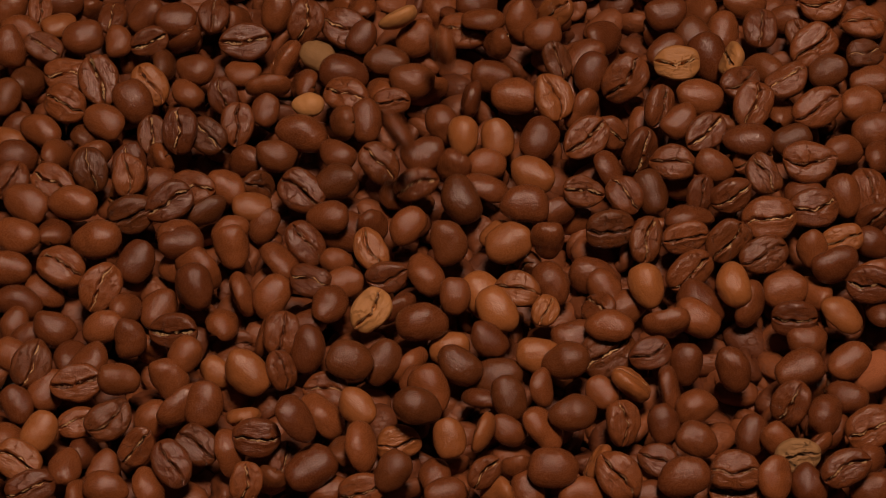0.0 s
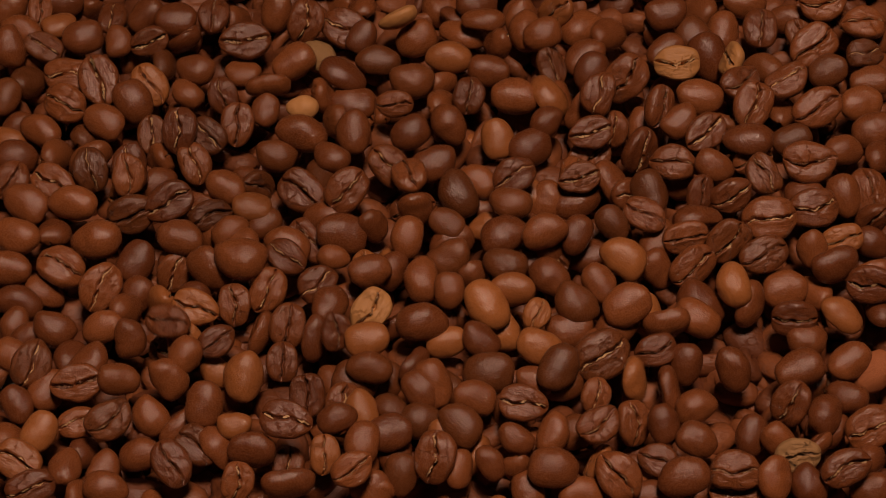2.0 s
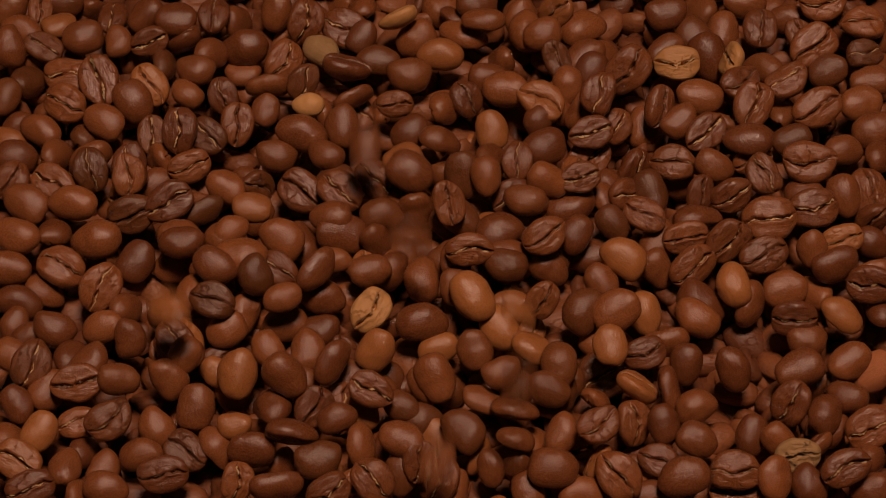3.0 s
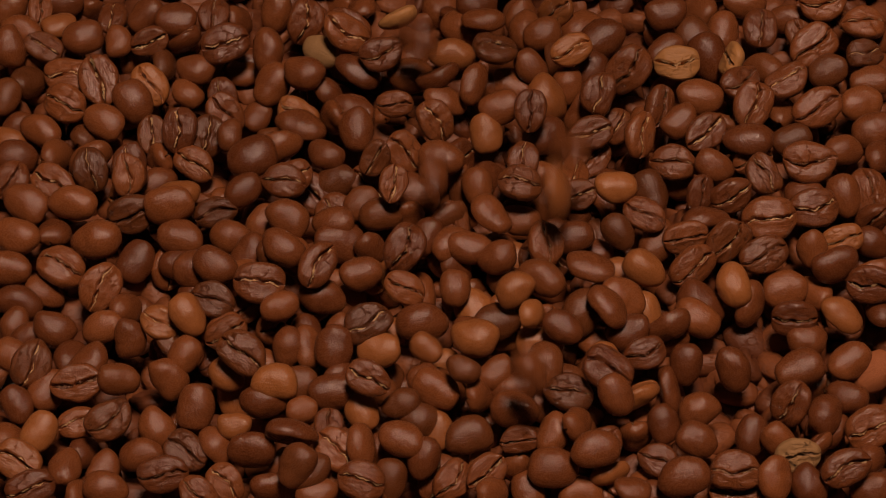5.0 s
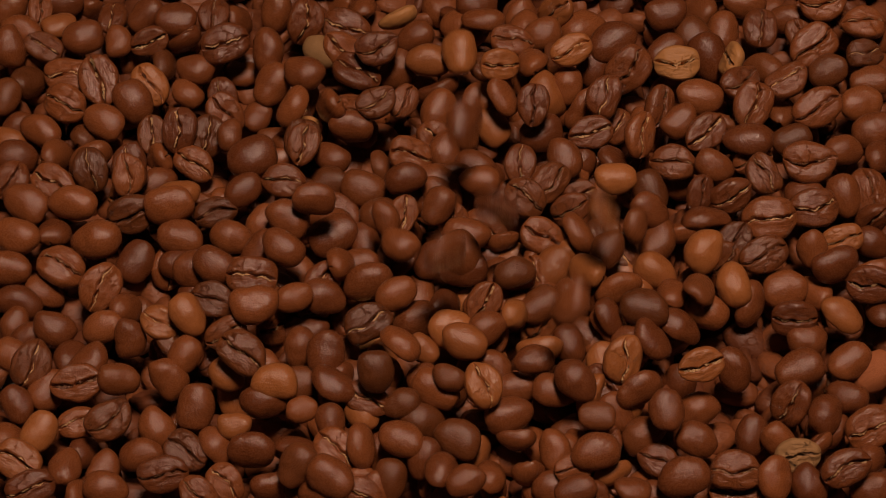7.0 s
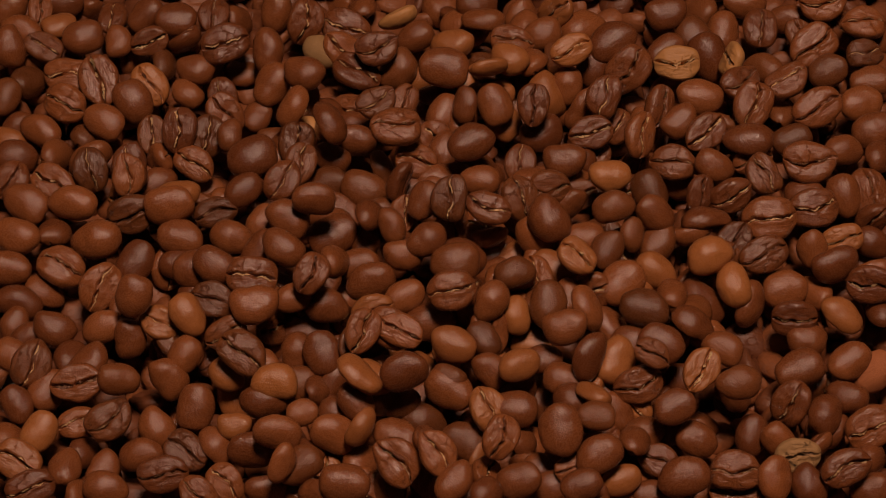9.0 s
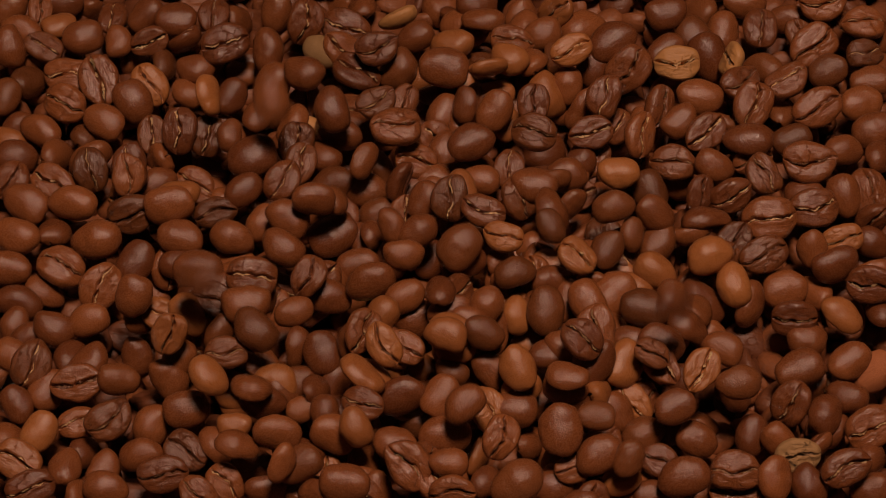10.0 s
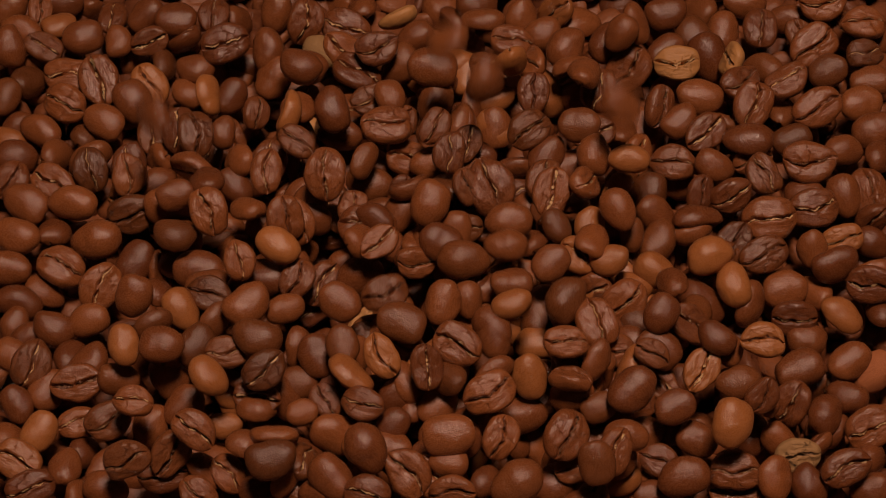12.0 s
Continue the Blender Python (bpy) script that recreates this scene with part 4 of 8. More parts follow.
bean(28.8, -53.2, 0.1, 121, -21, 59, 0.76, LIGHT, shoves=((4.86, 1.8, -3.9, 1.9, 100, 2, 21), (5.31, 3.1, -1.6, -0.5, 42, 8, 14), (6.60, 2.3, -3.9, 1.9, 99, -1, 25), (8.71, 3.7, -5.2, 1.9, 39, -16, 19),))
bean(32.0, -57.6, 2.6, 153, -33, 133, 1.01, MEDIUM, buried=4.14)
bean(15.6, -58.6, -1.3, -14, -34, 114, 0.83, MEDIUM, shoves=((6.82, 2.1, -0.1, 0.1), (8.76, 2.0, 2.0, 2.5), (9.27, 4.6, 0.8, 2.5), (9.82, 6.1, 0.8, 2.5, 32, 15, -39)))
bean(25.4, -59.8, -0.5, -43, -13, 179, 0.84, MEDIUM, buried=5.19)
bean(-1.5, -53.5, -3.1, 0, 6, 90, 0.81, MEDIUM, buried=0.71)
bean(9.9, -60.5, 0.6, 63, -45, -28, 0.80, LIGHT, buried=0.24)
bean(-2.5, -38.0, 2.7, -17, -39, 116, 0.96, MEDIUM, shoves=((1.88, 0.5, 1.7, -0.5), (2.19, 1.1, 1.2, 1.9), (4.70, 1.1, 0.4, -0.5, -37, -14, 152), (8.44, 3.7, -1.5, 1.9)), buried=9.22)
bean(0.6, -59.5, -0.9, 41, -2, 11, 0.80, MEDIUM, buried=0.24)
bean(-49.0, -32.4, 5.8, 20, -31, 55, 0.83, MEDIUM, shoves=((9.69, -1.0, -0.6, -0.2), (10.60, -1.3, 0.0, -2.6)), buried=11.29)
bean(-44.5, -43.1, 4.9, 9, -41, 77, 0.88, MEDIUM, shoves=((2.20, -1.5, -0.9, 0.3), (9.66, -3.0, -1.5, 0.3, 42, -7, 7), (10.69, -2.4, -2.2, 0.3, 24, -36, 52), (11.24, -3.9, 1.0, -2.1)))
bean(-49.1, -41.9, 2.4, 93, -21, 36, 1.03, MEDIUM, buried=1.83)
bean(-55.0, -40.7, -2.6, 39, -22, 21, 0.86, MEDIUM, shoves=((1.85, -0.5, -0.3, 0.4, -25, -38, 129), (2.18, 1.3, -4.8, 2.8), (9.63, 0.1, -4.1, 2.8, 18, -42, 63), (10.76, 1.9, -2.3, 0.4, -9, -44, 104), (11.12, 0.1, -4.1, 2.8, 18, -42, 63)))
bean(-55.9, -51.8, 3.4, -139, -42, 32, 0.84, MEDIUM, shoves=((1.60, -0.2, -0.4, -2.1, 43, -24, 5),), buried=11.28)
bean(-45.5, -49.6, 0.4, 162, -18, 149, 0.88, DARK, shoves=((2.27, -2.0, -1.1, -0.2),), buried=10.60)
bean(-49.5, -55.0, 2.6, 163, -25, 123, 0.93, MEDIUM, shoves=((2.15, -1.3, -2.8, 0.3, -138, -3, 4),))
bean(-37.6, -32.9, 1.4, -30, -32, 139, 0.99, LIGHT, shoves=((1.62, -0.5, -0.4, -0.4, 9, -41, 77), (2.18, -1.7, 0.3, -0.4),), buried=3.56)
bean(-43.6, -29.3, -3.3, -35, -25, 148, 0.77, LIGHT, shoves=((4.63, 2.4, -4.7, 5.1),), buried=9.75)
bean(-37.1, -45.7, 4.8, -56, -20, -2, 0.65, LIGHT, shoves=((1.85, -1.4, -2.4, -0.3, 42, 0, 0), (10.72, -3.3, -0.5, -2.7),))
bean(-39.0, -51.5, 1.2, 52, -36, 102, 0.91, MEDIUM, shoves=((1.81, -2.2, 1.6, -0.3, 34, -28, 130),), buried=10.60)
bean(-34.2, -50.7, 4.6, -132, 8, 7, 0.91, MEDIUM, shoves=((1.82, -0.8, -3.3, 0.1, -72, -2, 179),), buried=9.67)
bean(-35.7, -60.5, 4.0, -160, -46, 76, 0.78, MEDIUM, shoves=((1.74, -1.6, 0.3, -0.4), (4.40, -3.6, 0.3, -0.4, 162, -33, 140), (10.65, -3.2, 2.2, -0.4),))
bean(-31.6, -55.9, -1.5, 112, -69, -47, 0.80, DARK, buried=0.69)
bean(-26.6, -49.9, 9.5, 24, -43, 148, 0.99, MEDIUM, shoves=((0.72, -1.1, 1.0, -0.5), (1.32, -0.0, 0.4, -0.5, 162, -5, 164), (1.66, -2.1, -0.3, -0.5), (2.38, -0.9, -2.9, -0.5, 66, -17, -178),), buried=6.78)
bean(-31.1, -32.0, 1.0, -159, -46, 119, 0.78, MEDIUM, shoves=((0.73, 0.3, 3.0, -2.0, -79, 46, -119), (1.67, 0.2, 3.7, -2.0, -180, -36, 90),), buried=2.17)
bean(-26.0, -26.9, 0.7, 9, -45, 76, 0.96, MEDIUM, shoves=((1.81, 1.5, 3.2, -0.4, 69, -45, 76), (2.14, 1.2, 6.6, -2.8, 41, -16, 13), (4.66, -0.9, 5.1, -2.8, 9, -45, 76), (5.23, -1.2, 8.6, -5.2, 42, -9, 5)), buried=9.76)
bean(-21.9, -34.8, -1.5, 149, 1, 166, 0.92, MEDIUM, shoves=((0.41, 0.3, 3.4, -2.5, -16, -25, 161), (1.61, 1.9, 3.4, -2.5),), buried=2.17)
bean(-22.3, -41.0, -1.3, 28, -35, 141, 1.03, MEDIUM, buried=0.80)
bean(-17.5, -33.3, 5.3, -42, -19, 170, 0.93, DARK, buried=0.75)
bean(-11.8, -30.5, 1.7, 24, -36, 52, 0.93, DARK, buried=0.75)
bean(-16.2, -43.2, 4.1, -28, -23, 134, 0.81, LIGHT, shoves=((0.71, 1.6, -0.4, -0.4), (1.61, 0.9, 1.5, -2.8, -1, -32, 114),), buried=7.80)
bean(-14.9, -51.9, 3.5, 56, -26, 95, 1.00, MEDIUM, buried=0.80)
bean(-8.4, -45.2, -3.8, -129, -2, 12, 0.85, LIGHT, buried=0.39)
bean(-4.6, -44.4, 5.6, -42, -21, 172, 0.94, DARK, buried=0.75)
bean(-29.2, -51.6, -1.2, -174, -30, 79, 0.75, MEDIUM, shoves=((0.83, 0.6, -1.5, 0.3), (2.17, -0.4, -1.5, 0.3, 70, -46, 76)), buried=6.78)
bean(-24.3, -55.0, 0.8, 36, -11, 30, 1.00, MEDIUM, buried=0.80)
bean(-18.4, -48.8, -2.4, 21, 21, 75, 0.81, DARK, buried=0.80)
bean(-9.1, -57.5, 3.4, 25, -38, 51, 0.84, DARK, shoves=((0.40, 1.5, 1.2, -4.3, 0, -45, 90), (1.65, 1.5, 0.7, -1.9), (4.84, -0.5, -0.5, -1.9), (8.34, -0.5, -3.0, -1.9)), buried=9.81)
bean(-14.9, -58.7, -0.8, -128, -19, 10, 0.84, MEDIUM, shoves=((0.41, 2.1, -0.3, 0.0, 103, -9, -2),), buried=2.14)
bean(-21.3, -56.7, -3.9, 42, -9, 5, 0.80, MEDIUM, shoves=((0.86, -2.1, -0.4, 0.5, 36, -28, 30),), buried=1.76)
bean(-53.6, -58.7, -0.2, 43, -37, 115, 0.84, MEDIUM, buried=0.69)
bean(-6.4, -29.7, -0.9, 94, -25, 32, 0.88, MEDIUM, buried=0.75)
bean(-4.2, -35.0, 0.5, -40, -9, 161, 0.83, MEDIUM, shoves=((0.76, 0.0, -2.9, 2.0, -23, -30, 125), (2.20, 1.1, -1.6, 2.0)), buried=8.25)
bean(-61.8, -16.6, 1.2, 48, 32, 57, 0.86, MEDIUM, shoves=((9.60, 3.5, -4.5, 2.8),), buried=10.73)
bean(-56.3, -13.8, -2.1, 21, -21, 59, 0.90, MEDIUM, buried=1.28)
bean(-66.1, -22.2, 1.9, 43, -22, 7, 0.89, MEDIUM, shoves=((9.67, -2.5, 0.2, 1.9),))
bean(-60.2, -25.8, 2.8, 0, -57, 90, 0.80, MEDIUM, buried=9.64)
bean(-51.4, -25.1, 4.5, -127, -11, -10, 0.97, MEDIUM, buried=1.28)
bean(-57.2, -23.5, -3.4, 112, -69, -47, 0.85, MEDIUM, buried=0.52)
bean(-52.3, -1.9, 4.0, 42, 2, 9, 0.91, MEDIUM, buried=1.66)
bean(-52.8, -2.8, -1.7, 41, -29, 15, 0.89, MEDIUM, shoves=((1.63, -1.1, -1.2, -0.4, -141, -46, 45), (2.16, -1.2, 0.3, -0.4, 41, -29, 15), (4.47, -2.8, -0.5, -0.4, -146, -39, 84), (10.61, -3.7, -1.2, -0.4, -151, -53, 106),))
bean(-48.3, -14.8, 5.9, -16, -34, 114, 0.94, MEDIUM, buried=0.17)
bean(-19.4, 43.3, -0.6, -18, -2, 175, 0.97, MEDIUM, lands=0.30, shoves=((2.24, 0.1, -1.9, 2.7, 128, -5, 28), (4.30, 0.2, -6.3, 2.7, 39, 2, -24)), buried=5.29)
bean(0.2, 54.3, 1.6, -36, -3, 176, 1.01, LIGHT, lands=0.35, shoves=((1.85, 1.2, 0.6, 0.3), (2.15, -0.6, -1.1, 2.7), (4.77, 1.9, 1.5, 0.3), (5.24, -0.0, -0.2, 2.7), (6.69, -3.1, -2.9, 2.7)), buried=7.35)
bean(18.3, 63.6, 1.5, -8, -30, 101, 1.02, MEDIUM, lands=0.43, buried=11.27)
bean(31.0, 67.4, -0.2, 4, -3, 30, 1.11, MEDIUM, lands=0.15, shoves=((10.77, 0.2, 2.1, -1.9), (11.28, -1.0, 3.0, -1.9)))
bean(-7.0, 31.4, 1.8, 38, -20, 23, 0.88, MEDIUM, lands=0.47, buried=3.40)
bean(0.1, 43.0, -1.1, 48, 32, 57, 0.98, MEDIUM, lands=0.10, seen=(0.00, 0.1, 41.0, 17.1), shoves=((2.08, 0.6, -2.8, 1.9), (4.88, 0.6, -2.7, 4.3, -16, 24, -5), (5.32, 0.6, -0.2, 1.9, 17, -39, 64), (6.58, -1.2, -6.2, 4.3), (8.63, 0.0, -7.9, 4.3), (10.72, -1.2, -5.3, 4.3), (11.81, -1.8, -3.6, 4.3),))
bean(25.2, 44.9, -2.1, 52, -29, 101, 1.06, MEDIUM, lands=0.32, shoves=((2.36, -0.2, -2.0, 1.9), (4.66, 0.0, 0.5, -0.5)), buried=10.80)
bean(-51.9, 24.1, -0.1, 149, -2, 169, 0.95, MEDIUM, lands=0.73, shoves=((1.73, -0.0, 0.1, -0.1, 174, -34, 114), (2.10, -1.1, -0.7, -0.1, -130, -9, 19), (4.62, -0.0, 0.1, -0.1, 149, -20, 150),), buried=9.60)
bean(-30.9, -2.2, 3.4, -35, -25, 148, 0.97, MEDIUM, lands=0.84, shoves=((2.28, -1.2, 1.9, 0.4), (4.72, 0.1, -1.9, 0.4)), buried=5.14)
bean(-45.6, 2.1, 0.3, 10, -49, 75, 0.91, MEDIUM, lands=0.17, shoves=((2.11, 2.1, -2.6, 2.9, -35, -12, 164), (4.81, 3.2, -1.8, 2.9), (10.27, 2.2, -3.4, 2.9), (10.58, 1.2, 4.9, -1.9),))
bean(-5.6, 9.0, 2.2, -88, -83, -175, 0.88, MEDIUM, lands=0.50, shoves=((4.67, -1.7, -0.4, -2.1),), buried=5.10)
bean(-11.2, -0.9, 1.2, 85, -51, -57, 0.88, LIGHT, lands=0.60, buried=1.64)
bean(-14.4, -8.0, 2.3, 41, 0, 14, 0.88, MEDIUM, lands=0.41, shoves=((4.39, -1.7, -0.7, -0.0), (5.11, -0.6, 1.5, -0.0), (6.83, -2.3, 1.5, -0.0, 53, -8, 6), (11.10, -4.0, 1.8, -0.0),))
bean(-39.2, -5.0, -4.5, 20, 10, 70, 0.87, DARK, lands=0.20, buried=1.65)
bean(1.9, 8.4, 0.4, -27, -15, 153, 0.76, DARK, lands=0.77, shoves=((1.85, -1.2, -1.5, -0.1),), buried=3.38)
bean(27.6, 16.1, -1.9, -66, -25, 4, 1.08, MEDIUM, lands=0.26, shoves=((1.85, -0.0, -0.9, 0.1, 11, -5, 22), (2.15, -1.3, -2.5, 0.1),), buried=4.79)
bean(10.3, 1.2, 3.9, -126, -40, 35, 1.04, MEDIUM, lands=0.37, shoves=((1.74, 1.7, -0.3, 0.3, 9, -9, 18), (2.35, 0.6, 0.5, 0.3),), buried=3.72)
bean(12.4, -8.3, 4.4, -42, -3, 176, 0.91, DARK, lands=0.56, buried=4.82)
bean(6.2, -19.6, -1.3, 64, -41, 131, 0.85, LIGHT, lands=0.45, buried=1.74)
bean(3.5, 2.6, -1.0, 49, -24, 19, 0.97, MEDIUM, lands=0.67, shoves=((1.77, -1.7, 1.9, -2.1),), buried=2.28)
bean(-43.3, -26.6, 3.0, -148, -17, 25, 0.78, MEDIUM, lands=0.22, buried=2.19)
bean(-21.5, -54.8, 4.9, -178, -42, 87, 0.78, LIGHT, lands=0.80, buried=2.18)
bean(-28.0, -60.5, 3.1, 102, 3, 9, 0.99, MEDIUM, lands=0.69, shoves=((2.21, -2.0, -1.0, 0.5), (4.68, -2.2, 0.7, -1.9), (8.81, -3.2, 0.1, -1.9), (10.59, -4.2, 0.1, -1.9, 41, -1, 13)))
bean(-9.4, -40.4, 0.5, 24, -9, 148, 0.76, DARK, lands=0.75, shoves=((2.10, 1.6, -1.6, 2.1, -36, -9, 148), (4.76, 1.6, -1.0, 2.1, 40, -13, 15), (9.81, 2.2, -1.6, 2.1, -36, -9, 148), (10.17, 2.7, -0.4, -0.3), (10.80, 3.8, -2.3, 2.1, 11, -27, 74), (11.33, 2.4, -3.6, 2.1, 32, -14, 40),))
bean(-7.2, -45.6, 0.3, 34, -25, 33, 0.88, MEDIUM, lands=0.28, shoves=((1.80, -2.6, -2.3, 2.2, 36, -6, 8),), buried=2.27)
bean(-0.4, -56.4, 4.4, 178, -43, 76, 0.99, MEDIUM, lands=0.71, shoves=((1.64, -1.0, 1.4, -0.1),), buried=2.22)
bean(3.2, -55.5, 1.5, 44, -34, 78, 0.75, MEDIUM, lands=0.24, buried=2.22)
bean(-61.1, -10.9, -2.0, 24, -35, 52, 0.90, MEDIUM, lands=0.52, buried=2.20)
bean(-18.5, 11.9, 5.7, -69, -4, 9, 0.99, MEDIUM, lands=0.54, shoves=((1.14, -0.9, -1.0, 0.3, -150, -31, 42), (2.11, -2.3, -1.0, 0.3), (2.88, -2.4, 0.5, -2.1, -156, 23, -34),), buried=3.10)
bean(-4.5, 13.6, 1.6, 22, -20, 158, 0.89, MEDIUM, lands=0.10, seen=(0.00, -8.8, 12.4, 20.7), buried=1.10)
bean(19.0, 34.1, 3.4, 32, -28, 37, 0.79, MEDIUM, lands=0.58, shoves=((1.31, 2.6, -1.0, 0.1), (2.21, 1.2, -0.1, 0.1)), buried=3.78)
bean(27.1, 22.6, 3.9, -157, 8, 77, 0.90, MEDIUM, lands=0.62, buried=1.26)
bean(21.5, 15.1, 4.1, 27, -43, 47, 0.94, MEDIUM, lands=0.82, buried=1.10)
bean(14.2, 18.1, -0.7, 22, -26, 57, 0.95, MEDIUM, lands=0.13, buried=1.10)
bean(-13.1, -59.8, 5.7, 5, -48, 83, 0.89, MEDIUM, lands=0.65, buried=1.10)
bean(-7.7, -51.1, 2.5, 0, -35, 90, 0.90, MEDIUM, lands=0.39, shoves=((1.14, -0.0, 0.7, -2.7), (1.76, -1.2, 1.8, -5.1), (2.25, -2.2, 2.5, -5.1), (4.61, -1.1, 0.0, -2.7)), buried=7.31)
bean(32.6, 37.4, 7.6, -167, -40, 70, 0.93, MEDIUM, lands=1.30, shoves=((6.79, 1.2, -0.3, -0.5), (10.68, 3.2, 1.3, -2.9), (11.29, 0.1, 1.4, -0.5)))
bean(31.0, 30.0, 3.2, -139, -10, 11, 0.95, MEDIUM, lands=1.26, shoves=((10.78, 0.8, 1.9, -1.9),))
bean(-6.9, 16.7, 2.5, 170, 4, 112, 0.90, MEDIUM, lands=1.10, seen=(1.00, -9.3, 14.5, 29.5), shoves=((1.62, 0.0, -0.7, 2.4),), buried=2.25)
bean(-40.8, -16.3, 1.7, 176, -42, 97, 0.84, MEDIUM, lands=1.23, shoves=((2.34, 2.1, -0.5, -1.9, 71, -25, 74),), buried=3.36)
bean(16.4, 11.6, 6.1, -160, -47, 75, 0.94, MEDIUM, lands=1.10, seen=(1.00, 17.5, 10.6, 36.2), shoves=((1.63, -1.9, 2.9, 0.3, -146, -15, 21),), buried=2.67)
bean(35.1, 7.8, 2.7, 40, -36, 121, 0.81, DARK, lands=1.34, shoves=((1.63, -1.1, -5.7, 2.8, -30, -31, 138), (4.43, -0.1, -8.0, 2.8),), buried=5.15)
bean(19.8, -2.6, 5.6, 160, -9, 161, 1.05, DARK, lands=1.15, buried=1.72)
bean(28.9, -0.2, 3.8, 43, -11, -4, 0.99, MEDIUM, lands=1.24, buried=1.73)
bean(23.3, -16.9, 2.5, -24, -37, 143, 0.99, DARK, lands=1.13, shoves=((1.63, 2.7, -0.2, 0.2), (2.15, 3.6, -3.7, 2.6, 24, -35, 53), (5.10, 5.1, -5.1, 2.6), (6.10, 5.1, -5.1, 2.6, -38, -19, 156)), buried=6.63)
bean(-49.6, -25.1, 6.3, -165, -43, 97, 1.01, LIGHT, lands=1.28, buried=1.83)
bean(-28.3, -36.9, 1.2, 160, -32, 139, 0.85, MEDIUM, lands=1.32, shoves=((1.86, 2.8, -1.6, 0.3, 176, -42, 97), (2.22, 3.9, -4.3, 0.3, -145, -36, 52), (4.56, 2.1, -1.1, -2.1, 0, -43, 90),), buried=5.25)
bean(-20.1, -38.5, 3.2, -152, -38, 77, 1.02, MEDIUM, lands=1.10, seen=(1.00, -18.8, -47.9, 15.2), buried=1.76)
bean(-16.2, -59.4, 6.8, -142, -20, 23, 0.81, MEDIUM, lands=1.10, seen=(1.00, -14.3, -60.1, 18.8), buried=2.14)
bean(-13.4, -50.4, 3.2, 8, -35, 78, 0.91, MEDIUM, lands=1.19, shoves=((1.64, -1.5, -0.7, 0.0), (2.25, -1.4, -3.1, 2.4, 56, -35, 96), (8.67, -1.6, -2.8, -2.4, 38, 19, 52)), buried=9.81)
bean(5.9, -46.3, 3.9, 15, -29, 67, 0.91, DARK, lands=1.21, shoves=((1.70, -2.6, -0.7, 0.0, -28, -22, 133), (2.37, -2.1, -2.0, 0.0), (4.83, -1.1, -3.3, 0.0, -41, -1, -166), (5.23, -1.6, -2.6, 0.0, -15, -29, 113), (6.80, -3.2, -3.9, 0.0, -36, -11, 150), (8.43, -2.1, -1.0, -4.8)), buried=9.81)
bean(-54.8, -23.2, -0.3, 162, -23, 134, 0.84, DARK, lands=1.17, buried=1.83)
bean(-25.5, 44.6, -0.1, -40, -64, -137, 0.94, MEDIUM, lands=1.60, seen=(1.50, -21.2, 38.0, 11.9), buried=2.32)
bean(35.7, 62.2, 1.1, 42, 19, 42, 0.96, MEDIUM, lands=1.84, buried=2.15)
bean(-31.2, -6.5, 4.8, 167, -21, 145, 0.87, MEDIUM, lands=1.65, shoves=((2.33, -1.6, -2.7, -0.4),), buried=4.01)
bean(-48.0, -19.7, 4.9, 145, -12, 164, 0.94, LIGHT, lands=1.79, shoves=((2.27, -0.4, 2.2, -2.6, 22, -28, 56),), buried=2.60)
bean(-14.4, -28.4, 6.0, 36, -6, 8, 0.86, LIGHT, lands=1.64, shoves=((2.32, 0.5, -0.9, -0.5, 30, -48, 43), (2.76, 1.6, -2.3, -0.5), (4.73, 2.2, -2.3, -0.5, 43, -11, -10), (5.29, 3.3, -4.4, -0.5, 30, -48, 43)), buried=6.64)
bean(-13.8, -33.2, 3.4, -36, -6, 172, 0.88, DARK, lands=1.60, seen=(1.50, -13.4, -39.5, 15.4), buried=2.17)
bean(-20.0, -25.4, 4.0, -170, -50, 90, 0.78, MEDIUM, lands=1.82, buried=2.15)
bean(13.8, 7.5, 5.5, -36, -3, 176, 0.89, DARK, lands=1.60, seen=(1.50, 5.3, 1.3, 54.9), shoves=((2.27, 2.9, 0.5, 0.3),), buried=3.72)
bean(35.2, 18.0, 1.1, 37, -33, 126, 1.01, MEDIUM, lands=1.81, buried=2.35)
bean(40.5, 4.4, 5.5, 154, -10, 149, 0.91, MEDIUM, lands=1.71, shoves=((5.12, 1.2, 1.2, -0.5, -48, -45, 168), (8.59, 2.3, 0.4, -0.5), (11.21, 2.7, 2.6, -2.9),))
bean(20.3, -2.3, 7.7, 65, -15, 13, 0.94, MEDIUM, lands=1.72, shoves=((2.23, -0.0, -1.1, 0.0, -138, -16, 26), (4.69, -0.1, -3.1, 0.0, -174, -37, 96)), buried=5.34)
bean(26.6, -0.6, 5.0, 30, -33, 60, 0.88, MEDIUM, lands=1.73, shoves=((4.80, -0.6, -0.7, -0.1, 40, -12, 17), (5.33, 1.7, -0.7, -0.1, 24, -33, 53), (6.13, 1.7, -0.7, -0.1, 40, -12, 17)), buried=6.72)
bean(35.9, -6.2, 4.5, -35, -25, 148, 0.98, LIGHT, lands=1.67, buried=4.77)
bean(6.3, -7.2, -0.3, -100, -64, -137, 0.86, MEDIUM, lands=1.74, buried=2.28)
